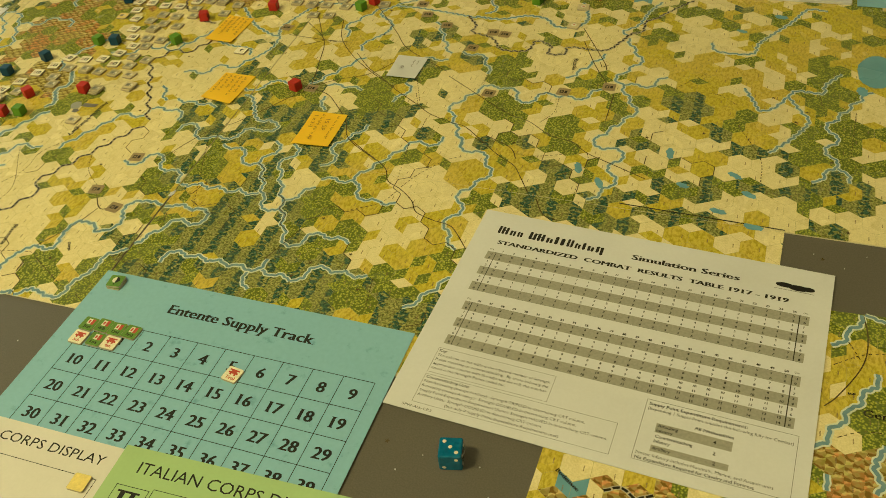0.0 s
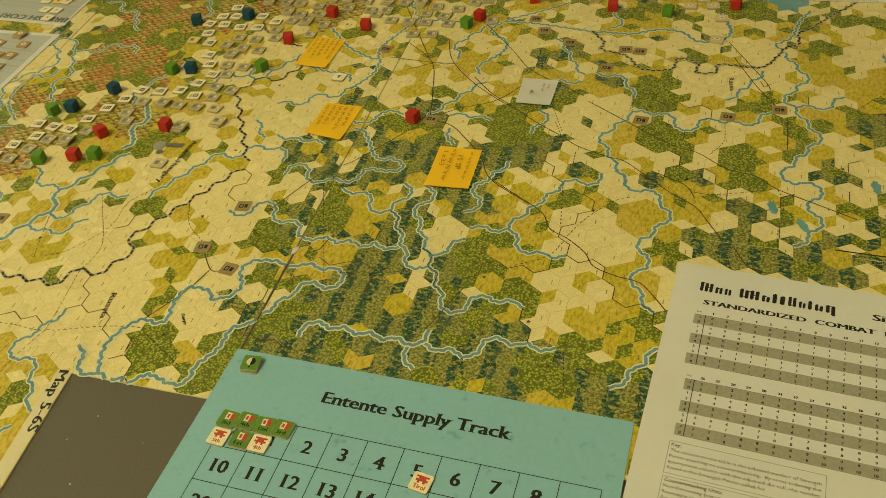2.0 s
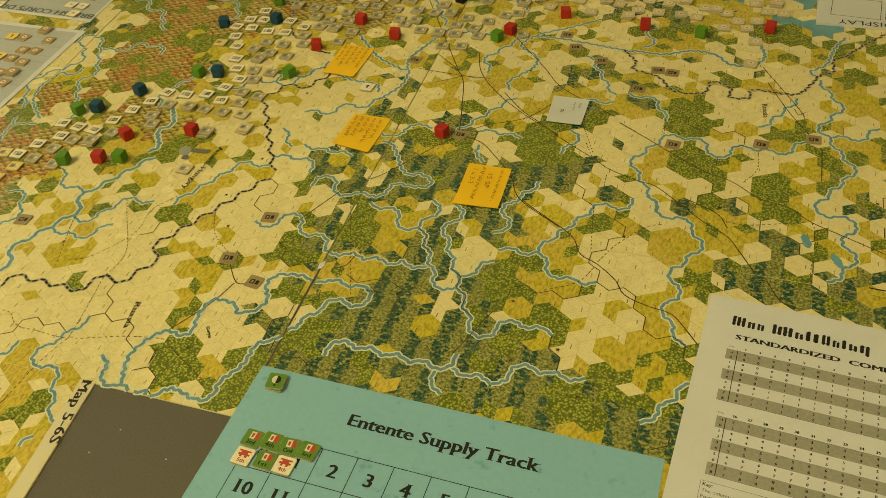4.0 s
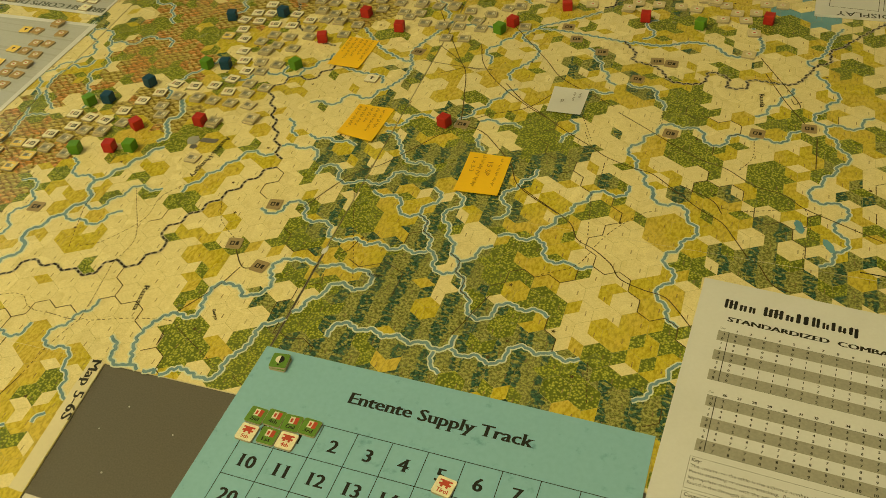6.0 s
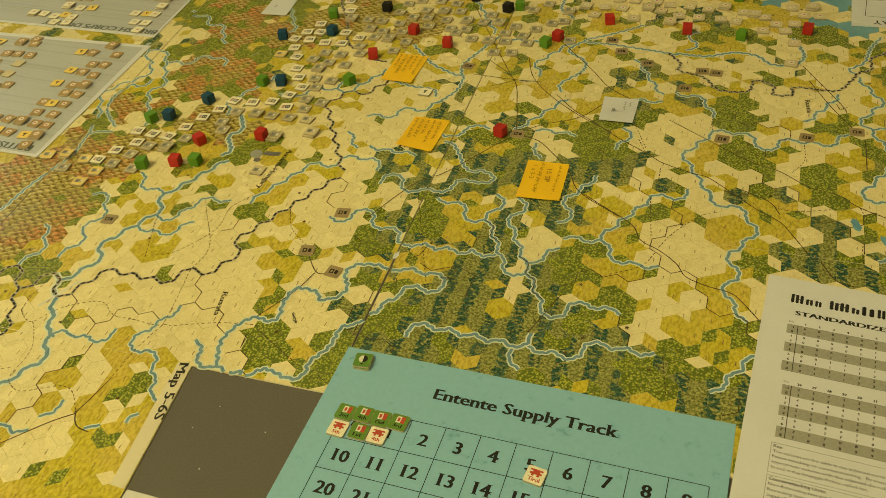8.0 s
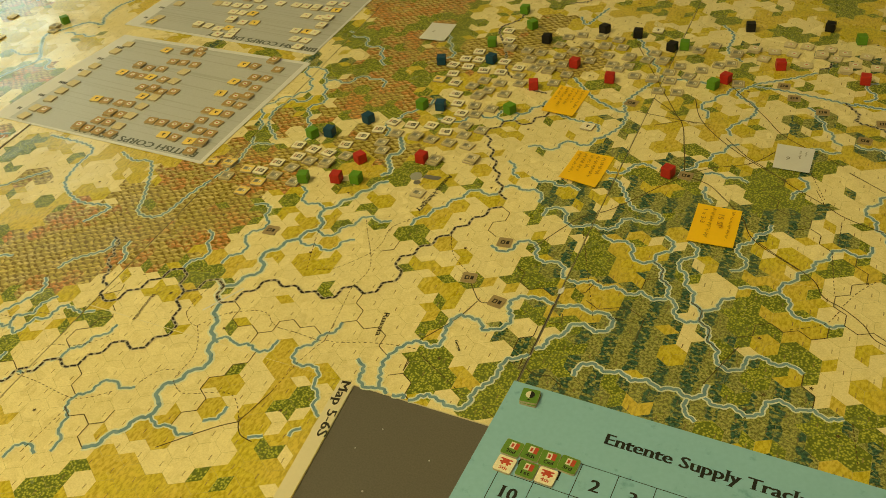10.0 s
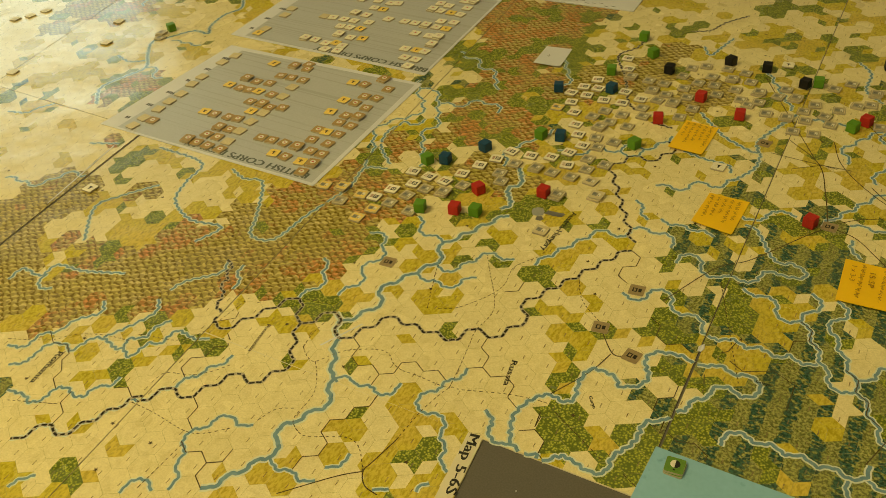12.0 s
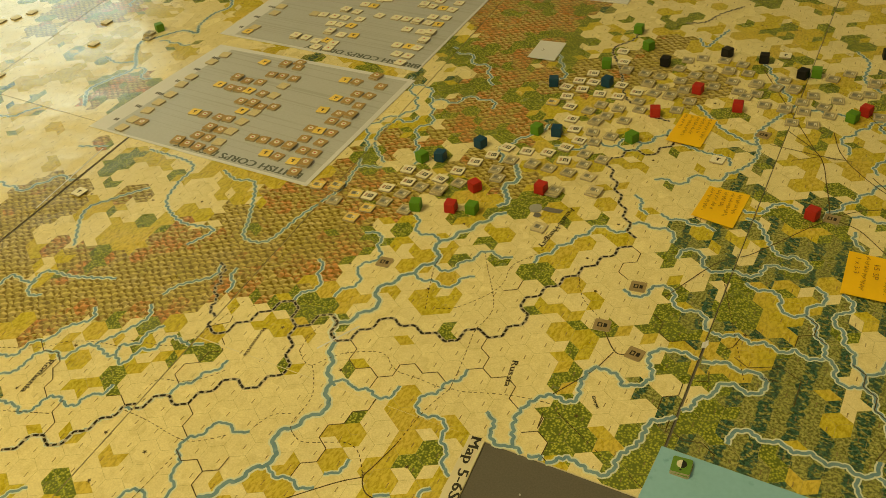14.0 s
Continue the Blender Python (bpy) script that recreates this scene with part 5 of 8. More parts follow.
terrain("r", -739, -288, 9, 9)
terrain("r", -712, -294, 9, 9)
terrain("r", -686, -255, 9, 9)
terrain("r", -668, -238, 9, 9)
terrain("r", -635, -223, 9, 9)
terrain("r", -644, -255, 9, 9)
terrain("r", -600, -191, 9, 9)
# the wooded mountains
terrain("n", -743, -191, 22, 22)
terrain("n", -792, -235, 22, 22)
terrain("n", -715, -157, 22, 22)
terrain("n", -812, -265, 22, 22)
terrain("n", -737, -226, 22, 22)
terrain("n", -710, -130, 22, 22)
terrain("r", -797, -161, 20, 20)
terrain("r", -787, -139, 20, 20)
terrain("r", -820, -159, 20, 20)
terrain("r", -830, -238, 13, 13)
terrain("r", -795, -295, 13, 13)
terrain("m", -797, -203, 11, 11)
terrain("m", -804, -217, 11, 11)
terrain("m", -762, -143, 11, 11)
terrain("m", -769, -155, 11, 11)
terrain("m", -788, -190, 11, 11)
terrain("m", -659, -152, 11, 11)
terrain("m", -665, -177, 11, 11)
terrain("m", -687, -214, 11, 11)
terrain("m", -710, -233, 11, 11)
terrain("m", -778, -290, 11, 11)
terrain("m", -762, -257, 11, 11)
terrain("m", -632, -130, 11, 11)
terrain("m", -855, -207, 11, 11)
terrain("m", -700, -91, 11, 11)
terrain("m", -754, -131, 11, 11)
terrain("f", -806, -187, 8, 8)
terrain("f", -808, -136, 8, 8)
terrain("f", -724, -251, 8, 8)
terrain("r", 294, 301, 45, 45)
terrain("f", 252, 301, 16, 30)
# the country east of the marshes
terrain("c", -75, -19, 12, 12)
terrain("c", -67, -8, 12, 12)
terrain("c", -49, -1, 12, 12)
terrain("c", -85, -36, 12, 12)
terrain("c", -79, -50, 12, 12)
terrain("c", -69, -52, 12, 12)
terrain("c", -56, -54, 12, 12)
terrain("c", -52, -38, 12, 12)
terrain("c", -70, -64, 12, 12)
terrain("c", -77, -84, 12, 12)
terrain("c", -67, -88, 12, 12)
terrain("c", -80, -81, 12, 12)
terrain("c", -9, -27, 12, 12)
terrain("c", -13, -52, 12, 12)
terrain("c", -84, 141, 12, 12)
terrain("c", -59, 124, 12, 12)
terrain("c", 2, 128, 12, 12)
terrain("c", -5, 133, 12, 12)
terrain("c", 0, 110, 12, 12)
terrain("c", 20, 89, 12, 12)
terrain("c", 20, 167, 12, 12)
terrain("c", 14, 179, 12, 12)
terrain("c", 44, 181, 12, 12)
terrain("c", 54, 160, 12, 12)
terrain("c", -64, 65, 12, 12)
terrain("c", -58, 79, 12, 12)
terrain("c", -21, 111, 12, 12)
terrain("c", -28, 176, 12, 12)
terrain("r", -124, -56, 11, 11)
terrain("r", -110, -37, 11, 11)
terrain("r", -98, -28, 11, 11)
terrain("r", -89, -62, 11, 11)
terrain("r", -96, -86, 11, 11)
terrain("r", -36, -64, 11, 11)
terrain("r", -46, -75, 11, 11)
terrain("r", -58, -71, 11, 11)
terrain("r", -23, -66, 11, 11)
terrain("r", -30, -39, 11, 11)
terrain("r", -21, -5, 11, 11)
terrain("r", -65, -34, 6, 6)
terrain("r", -64, 152, 11, 11)
terrain("r", -73, 134, 11, 11)
terrain("r", -57, 109, 11, 11)
terrain("r", -4, 171, 11, 11)
terrain("r", -18, 97, 11, 11)
terrain("r", 36, 168, 11, 11)
terrain("r", 53, 144, 11, 11)
terrain("r", 54, 168, 11, 11)
terrain("r", 47, 92, 11, 11)
terrain("r", 8, 76, 11, 11)
terrain("r", -22, 84, 11, 11)
terrain("r", -9, 88, 11, 11)
terrain("r", -40, 56, 11, 11)
terrain("r", -1, 60, 11, 11)
terrain("r", -37, 117, 7, 7)
terrain("r", 18, 115, 7, 7)
terrain("f", -129, -39, 11, 11)
terrain("f", -103, -51, 11, 11)
terrain("f", -113, -71, 11, 11)
terrain("f", -114, -88, 11, 11)
terrain("f", -10, -64, 11, 11)
terrain("f", -32, -87, 11, 11)
terrain("f", -47, -95, 11, 11)
terrain("f", -15, 9, 11, 11)
terrain("f", -40, -42, 5, 5)
terrain("f", -93, -69, 5, 5)
terrain("f", -45, 163, 11, 11)
terrain("f", -25, 144, 11, 11)
terrain("f", -17, 125, 11, 11)
terrain("f", -38, 148, 11, 11)
terrain("f", 18, 142, 11, 11)
terrain("f", 31, 128, 11, 11)
terrain("f", 33, 104, 11, 11)
terrain("f", 3, 167, 6, 6)
terrain("f", -56, 146, 6, 6)
terrain("f", 39, 133, 6, 6)
terrain("s", -106, -98, 11, 11)
terrain("s", -95, -100, 11, 11)
terrain("s", -69, -100, 11, 11)
terrain("s", -3, 99, 8, 8)
terrain("s", -34, 88, 8, 8)
terrain("s", -5, 68, 8, 8)
terrain("s", 39, 78, 8, 8)
terrain("r", 169, 206, 14, 14)
terrain("r", 191, 232, 14, 14)
terrain("r", 222, 230, 14, 14)
terrain("r", 112, 254, 14, 14)
terrain("r", 154, 264, 14, 14)
terrain("r", 133, 97, 14, 14)
terrain("r", 164, 114, 14, 14)
terrain("r", 197, 149, 14, 14)
terrain("r", 219, 359, 14, 14)
terrain("r", 250, 391, 14, 14)
terrain("r", 279, 373, 14, 14)
terrain("r", 252, 130, 14, 14)
terrain("r", 155, 297, 14, 14)
terrain("r", 206, 277, 14, 14)
terrain("r", 299, 177, 14, 14)
terrain("f", 178, 180, 12, 12)
terrain("f", 253, 228, 12, 12)
terrain("f", 260, 260, 12, 12)
terrain("f", 245, 153, 12, 12)
terrain("f", 96, 197, 12, 12)
terrain("f", 280, 122, 12, 12)
terrain("f", 303, 144, 12, 12)
terrain("f", 251, 90, 12, 12)
terrain("f", 82, 315, 12, 12)
terrain("f", 270, 186, 12, 12)
terrain("s", 137, 208, 12, 12)
terrain("s", 194, 139, 12, 12)
terrain("s", 267, 110, 12, 12)
terrain("s", 162, 72, 12, 12)
terrain("s", 178, 32, 12, 12)
terrain("s", 210, 94, 12, 12)
terrain("s", 88, 36, 12, 12)
terrain("s", 237, 94, 12, 12)
terrain("c", 40, 97, 9, 9)
terrain("c", 90, 85, 9, 9)
terrain("c", 115, 63, 9, 9)
terrain("c", 59, 51, 9, 9)
terrain("c", 139, 90, 9, 9)
terrain("c", 193, 51, 9, 9)
terrain("c", 77, 57, 9, 9)
terrain("r", 64, 86, 9, 9)
terrain("r", 142, 51, 9, 9)
terrain("r", 109, 30, 9, 9)
terrain("r", 212, 42, 9, 9)
terrain("c", 120, 301, 10, 10)
terrain("c", 184, 283, 10, 10)
terrain("c", 233, 328, 10, 10)
terrain("c", 169, 237, 10, 10)
terrain("c", 224, 174, 10, 10)
terrain("c", -328, -140, 11, 11)
terrain("c", -339, -95, 11, 11)
terrain("c", -304, -145, 11, 11)
terrain("f", -326, -35, 10, 10)
terrain("f", -327, -60, 10, 10)
terrain("f", -327, -13, 10, 10)
terrain("f", -368, -140, 10, 10)
terrain("f", -335, -179, 10, 10)
terrain("f", -347, -185, 10, 10)
terrain("f", -291, -198, 10, 10)
terrain("f", -280, -192, 10, 10)
terrain("f", -288, -181, 10, 10)
terrain("f", -263, -140, 10, 10)
terrain("f", -257, -119, 10, 10)
terrain("f", -225, -167, 10, 10)
terrain("f", -346, -161, 10, 10)
terrain("s", -306, -43, 10, 10)
terrain("s", -299, -56, 10, 10)
terrain("s", -306, -6, 10, 10)
terrain("r", -266, -56, 10, 10)
terrain("r", -250, -54, 10, 10)
terrain("r", -249, 24, 10, 10)
terrain("r", -241, 5, 10, 10)
# rivers along the joint of the plain and the marshes
river(2.6, (-368, -208), (-377, -190), (-378, -178), (-373, -163), (-365, -155), (-353, -156), (-348, -149), (-352, -134), (-350, -117), (-332, -116), (-325, -123), (-314, -117), (-310, -105), (-319, -90), (-315, -78), (-297, -73), (-284, -76), (-270, -70), (-253, -77), (-241, -72), (-230, -79))
river(2.6, (-399, -190), (-390, -194), (-386, -209), (-372, -208), (-367, -207), (-351, -210), (-341, -210), (-331, -200), (-310, -203), (-301, -197), (-302, -183), (-295, -166), (-295, -146), (-284, -137), (-277, -119), (-269, -108), (-266, -94), (-251, -90), (-241, -95), (-233, -83), (-235, -69))
river(2.6, (-241, -136), (-230, -128), (-219, -129), (-207, -123), (-197, -128), (-184, -124), (-173, -125), (-163, -123), (-153, -107))
# railways about the fortress town
road((-246, 135), (-260, 180), (-279, 229), (-316, 261))
road((-325, 230), (-279, 229), (-249, 231))
road((-246, 136), (-226, 156), (-195, 177), (-174, 215))
road((-245, 134), (-223, 129), (-204, 113), (-182, 90), (-165, 63), (-125, 39))
road((-245, 134), (-259, 113), (-289, 61), (-311, 36), (-333, -21))
road((-277, 275), (-262, 240), (-236, 210), (-200, 182), (-159, 158))
# frontiers, paths and railways of the plain
frontier((-552, -165), (-547, -177), (-539, -182), (-532, -178), (-531, -166), (-520, -157), (-521, -146), (-515, -140), (-504, -144), (-495, -140), (-482, -144), (-476, -140), (-464, -144), (-455, -139), (-455, -127), (-447, -120), (-436, -126), (-427, -120), (-429, -108), (-419, -100), (-421, -87), (-430, -81), (-432, -71), (-422, -64), (-422, -52), (-415, -43), (-405, -27), (-397, -6), (-394, 16), (-382, 30))
frontier((-625, -198), (-619, -193), (-615, -186), (-608, -180), (-610, -168), (-601, -163), (-590, -169), (-589, -177), (-579, -184), (-570, -178), (-571, -167), (-560, -160), (-552, -165))
frontier((-579, -184), (-576, -196), (-567, -204), (-565, -215), (-556, -221), (-553, -233), (-562, -239), (-560, -250), (-568, -257), (-585, -255), (-599, -278), (-600, -289), (-610, -295), (-619, -290), (-635, -314), (-643, -329), (-653, -363), (-670, -364), (-691, -386))
frontier((-694, -150), (-684, -155), (-682, -164), (-675, -170), (-674, -179), (-663, -188), (-658, -201), (-648, -206), (-646, -217), (-636, -224), (-625, -219), (-627, -206))
track((-559, -204), (-549, -211), (-540, -212), (-533, -200), (-525, -190), (-513, -182), (-502, -177), (-493, -178), (-485, -184), (-475, -187), (-462, -186), (-443, -186), (-433, -185))
track((-540, -212), (-532, -220), (-522, -233), (-518, -245), (-517, -263), (-512, -270), (-499, -274), (-483, -266), (-470, -260), (-458, -263), (-443, -278))
track((-539, -280), (-534, -265), (-522, -257))
track((-439, -245), (-439, -224), (-438, -208), (-433, -185), (-424, -182), (-394, -170), (-370, -164), (-360, -163))
track((-433, -185), (-438, -162), (-445, -135), (-448, -122), (-449, -92), (-479, -50), (-489, -36))
track((-489, -115), (-475, -106), (-460, -81), (-456, -63), (-460, -40), (-449, -18), (-446, -4))
track((-497, -119), (-511, -89), (-519, -70), (-522, -52))
track((-629, -182), (-619, -170), (-597, -159), (-572, -154))
track((-559, -204), (-562, -189), (-562, -164))
road((-439, -245), (-442, -268), (-443, -278), (-435, -287), (-423, -289))
road((-443, -278), (-457, -291), (-483, -322))


def grain(x, y, size, seed):
    """Smooth value noise in -1..1 over arrays of places."""
    u, v = x / size, y / size
    iu, iv = np.floor(u), np.floor(v)
    fu, fv = u - iu, v - iv
    fu, fv = fu * fu * (3 - 2 * fu), fv * fv * (3 - 2 * fv)

    def h(a, b):
        k = np.sin(a * 127.1 + b * 311.7 + seed * 74.7) * 43758.5453
        return (k - np.floor(k)) * 2 - 1
    return (h(iu, iv) * (1 - fu) + h(iu + 1, iv) * fu) * (1 - fv) + (h(iu, iv + 1) * (1 - fu) + h(iu + 1, iv + 1) * fu) * fv


def cell_kinds(x, y):
    """The terrain at places in metres."""
    x, y = x * 1000, y * 1000
    n1, n2, n3 = grain(x, y, 52, 1), grain(x, y, 38, 2), grain(x, y, 22, 3)
    kind = np.zeros(len(x), int)
    kind[n1 + 0.5 * n3 > 0.12] = 1
    kind[n2 + 0.5 * n3 > 0.48] = 2
    kind[(n1 < -0.45) & (n3 > 0.1)] = 3
    # broken country: plain with scattered hills and woods
    m1, m2 = grain(x, y, 24, 11) + 0.6 * grain(x, y, 11, 12), grain(x, y, 20, 13) + 0.6 * grain(x, y, 10, 14)
    mixed = np.where(m2 > 0.55, 2, np.where(m1 > 0.1, 1, 0))
    kind[(x > 112) & (y < -45)] = mixed[(x > 112) & (y < -45)]
    wob = 0.35 * n3 + 0.4 * grain(x, y, 12, 4)
    for k, cx, cy, rx, ry in BRUSH:
        d = ((x - cx) / (rx + 1)) ** 2 + ((y - cy) / (ry + 1)) ** 2
        spot = d < 1 + wob
        kind[spot] = mixed[spot] if k == 7 else k
    # the plain keeps small hills, the marsh keeps dry spots, the hills keep bare rock
    spots, finer = grain(x, y, 17, 7), grain(x, y, 10, 8)
    kind[(kind == 3) & (spots + 0.4 * finer > 0.62)] = 2
    kind[(kind == 3) & (spots + 0.4 * finer < -0.78)] = 1
    kind[(kind == 1) & (spots + 0.4 * finer > 0.72)] = 2
    kind[(kind == 1) & (spots + 0.4 * finer < -0.88)] = 0
    kind[(kind == 1) & ((x < -360) | (y > 100)) & (spots + 0.4 * finer < -0.6)] = 0
    kind[(kind == 0) & ((x > -330) | (y > 30)) & (spots + 0.4 * finer > 0.93)] = 1
    kind[(kind == 2) & (spots + 0.5 * finer < -0.66)] = 1
    kind[(kind == 5) & (spots < -0.42)] = 2
    kind[(kind == 5) & (spots > 0.5)] = 4
    kind[(kind == 4) & (spots > 0.6)] = 5
    return kind


def clip(poly, region):
    """The part of a convex polygon that lies inside the convex region (counter-clockwise)."""
    for (ax, ay), (bx, by) in zip(region, region[1:] + region[:1]):
        out = []
        side = [(bx - ax) * (p[1] - ay) - (by - ay) * (p[0] - ax) for p in poly]
        for i, p in enumerate(poly):
            q, s, t = poly[i - 1], side[i], side[i - 1]
            if (s >= 0) != (t >= 0):
                f = t / (t - s)
                out.append((q[0] + f * (p[0] - q[0]), q[1] + f * (p[1] - q[1])))
            if s >= 0:
                out.append(p)
        poly = out
        if not poly:
            return []
    return poly


def on_net(net, u, v):
    (ox, oy), (ax, ay), (bx, by) = net
    return ox + u * ax + v * bx, oy + u * ay + v * by


def off_net(net, x, y):
    (ox, oy), (ax, ay), (bx, by) = net
    d = ax * by - ay * bx
    return ((x - ox) * by - (y - oy) * bx) / d, ((y - oy) * ax - (x - ox) * ay) / d


def hex_centres(regions, net):
    xs, ys = [p[0] for r in regions for p in r], [p[1] for r in regions for p in r]
    for j in range(-130, 130):
        for i in range(-130, 130):
            x, y = on_net(net, (2 * i + j % 2) * HALF, j * 1.5)
            if min(xs) - 0.02 < x < max(xs) + 0.02 and min(ys) - 0.02 < y < max(ys) + 0.02:
                yield x, y


def hex_corners(net):
    """The seven corners round a hex, the first again at the end, as steps from its centre."""
    (ox, oy) = net[0]
    ring = [on_net(net, math.sin(radians(60 * k)), math.cos(radians(60 * k))) for k in range(7)]
    return [(x - ox, y - oy) for x, y in ring]


def along_hexsides(run, net):
    """The chain of hex corners that keeps nearest to a drawn line, or None where the line leaves the net."""
    line = np.array(run)
    u, v = off_net(net, line[:, 0], line[:, 1])
    corners = {}
    for pu, pv in zip(u, v):
        j0 = round(pv / 1.5)
        for j in (j0 - 1, j0, j0 + 1):
            i0 = round((pu / HALF - j % 2) / 2)
            for i in (i0 - 1, i0, i0 + 1):
                a, b = 2 * i + j % 2, 3 * j
                for key in ((a, b + 2), (a, b - 2), (a + 1, b + 1), (a - 1, b + 1), (a + 1, b - 1), (a - 1, b - 1)):
                    corners.setdefault(key, on_net(net, key[0] * HALF, key[1] * 0.5))

    def off_line(p):
        return np.hypot(line[:, 0] - p[0], line[:, 1] - p[1]).min()
    strays = {k: off_line(p) for k, p in corners.items()}
    corners = {k: p for k, p in corners.items() if strays[k] < 0.0095}
    if len(corners) < 2:
        return None
    first, last = [min(corners, key=lambda k: math.dist(corners[k], end)) for end in (run[0], run[-1])]
    if first == last:
        return None
    cost, back, todo = {first: 0.0}, {}, {first}
    while todo:
        k = min(todo, key=lambda c: (cost[c], c))
        todo.remove(k)
        if k == last:
            break
        for step in ((1, 1), (1, -1), (-1, 1), (-1, -1), (0, 2), (0, -2)):
            n = (k[0] + step[0], k[1] + step[1])
            if n in corners:
                p, q = corners[k], corners[n]
                mid = off_line(((p[0] + q[0]) / 2, (p[1] + q[1]) / 2))
                c = cost[k] + 0.2 + (mid / 0.0032) ** 2 + 0.25 * ((strays[k] + strays[n]) / 0.0032) ** 2
                if c < cost.get(n, 1e9):
                    cost[n], back[n] = c, k
                    todo.add(n)
    if last not in back:
        return None
    chain = [last]
    while chain[-1] != first:
        chain.append(back[chain[-1]])
    chain = [corners[k] for k in chain[::-1]]
    fine = np.array([(p[0] + (q[0] - p[0]) * f, p[1] + (q[1] - p[1]) * f) for p, q in zip(chain, chain[1:]) for f in (0, 0.25, 0.5, 0.75, 1)])
    gaps = np.array([np.hypot(fine[:, 0] - x, fine[:, 1] - y).min() for x, y in run])
    return chain if gaps.mean() < 0.0042 and gaps.max() < 0.012 else None


def rounded(chain, cuts):
    """A chain of points with its corners cut round."""
    for f in cuts:
        out = [chain[0]]
        for p, q in zip(chain, chain[1:]):
            out += [(p[0] + (q[0] - p[0]) * f, p[1] + (q[1] - p[1]) * f), (q[0] + (p[0] - q[0]) * f, q[1] + (p[1] - q[1]) * f)]
        chain = out + [chain[-1]]
    return chain


def even_steps(chain, step):
    arr = np.array(chain)
    far = np.concatenate([[0], np.cumsum(np.hypot(*np.diff(arr, axis=0).T))])
    at = np.linspace(0, far[-1], max(3, int(far[-1] / step)))
    return np.stack([np.interp(at, far, arr[:, 0]), np.interp(at, far, arr[:, 1])], 1)


def meander(arr, size, seed, step=0.0011):
    """Small side steps along an evenly stepped line."""
    s = np.arange(len(arr)) * step * 1000 + seed * 37.0
    t = np.gradient(arr, axis=0)
    t /= np.maximum(np.hypot(t[:, 0], t[:, 1]), 1e-9)[:, None]
    side = size * (np.sin(s / 8.2 * 6.283 + grain(s, s * 0, 24, seed) * 3) * 0.7 + np.sin(s / 4.6 * 6.283) * 0.3)
    side *= np.minimum(1, np.minimum(np.arange(len(arr)), np.arange(len(arr))[::-1]) / 5)
    return np.stack([arr[:, 0] - t[:, 1] * side, arr[:, 1] + t[:, 0] * side], 1)


def drawn(kind, width, way, run, net, seed):
    """One line as printed on a sheet: rivers, frontiers and boundaries follow the hexsides, the rest run free."""
    if kind in ("railway", "track"):
        return run
    chain = along_hexsides(run, net)
    if chain is None:
        return run if kind == "boundary" else [tuple(p) for p in meander(even_steps(run, 0.0011), 0.0012, seed)]
    if run[0] != way[0]:
        chain = [run[0]] + chain
    if run[-1] != way[-1]:
        chain = chain + [run[-1]]
    if kind == "boundary":
        return [tuple(p) for p in even_steps(chain, 0.0011)]
    arr = even_steps(rounded(chain, (0.19, 0.25) if kind == "river" else (0.12,)), 0.0011)
    return [tuple(p) for p in meander(arr, (0.0009 if width < 0.003 else 0.0006) if kind == "river" else 0.0003, seed)]


def within(p, region):
    return all((b[0] - a[0]) * (p[1] - a[1]) - (b[1] - a[1]) * (p[0] - a[0]) >= 0 for a, b in zip(region, region[1:] + region[:1]))


def inside(p, regions):
    return any(within(p, r) for r in regions)


def ribbon(way, width, z, verts, faces, regions, dash=0.0, gap=0.0):
    """A flat inked band along a way of points, whole or dashed, kept inside the sheet."""
    length, joined, rows = 0.0, False, []
    for i, p in enumerate(way):
        a, b = way[max(i - 1, 0)], way[min(i + 1, len(way) - 1)]
        d = math.hypot(b[0] - a[0], b[1] - a[1]) or 1.0
        nx, ny = -(b[1] - a[1]) / d * width / 2, (b[0] - a[0]) / d * width / 2
        if i:
            length += math.hypot(p[0] - way[i - 1][0], p[1] - way[i - 1][1])
        rows.append((p, nx, ny, length))
    for (p, nx, ny, l0), (q, mx, my, l1) in zip(rows, rows[1:]):
        if (dash and (l0 % (dash + gap)) > dash) or not (inside(p, regions) and inside(q, regions)):
            joined = False
            continue
        k = len(verts)
        z += 4e-7 if (k // 2) % 2 else -4e-7
        if joined:
            verts += [(q[0] + mx, q[1] + my, z), (q[0] - mx, q[1] - my, z)]
            faces.append((k - 2, k - 1, k + 1, k))
        else:
            verts += [(p[0] + nx, p[1] + ny, z), (p[0] - nx, p[1] - ny, z), (q[0] + mx, q[1] + my, z), (q[0] - mx, q[1] - my, z)]
            faces.append((k, k + 1, k + 3, k + 2))
        joined = True


def runs_inside(way, regions):
    """The stretches of a way that lie on a sheet."""
    runs, run = [], []
    for p in way:
        if inside(p, regions):
            run.append(p)
        elif run:
            runs.append(run)
            run = []
    return [r for r in runs + [run] if len(r) > 2]


def smooth_way(points, step=0.0011):
    """A smooth line through the points."""
    pts = [Vector((x / 1000, y / 1000)) for x, y in points]
    pts = [pts[0] * 2 - pts[1]] + pts + [pts[-1] * 2 - pts[-2]]
    out = []
    for a, b, c, d in zip(pts, pts[1:], pts[2:], pts[3:]):
        n = max(2, int((c - b).length / step))
        for i in range(n):
            t = i / n
            out.append(0.5 * (2 * b + (c - a) * t + (2 * a - 5 * b + 4 * c - d) * t * t + (3 * b - a - 3 * c + d) * t ** 3))
    out.append(pts[-2])
    return [tuple(p) for p in out]


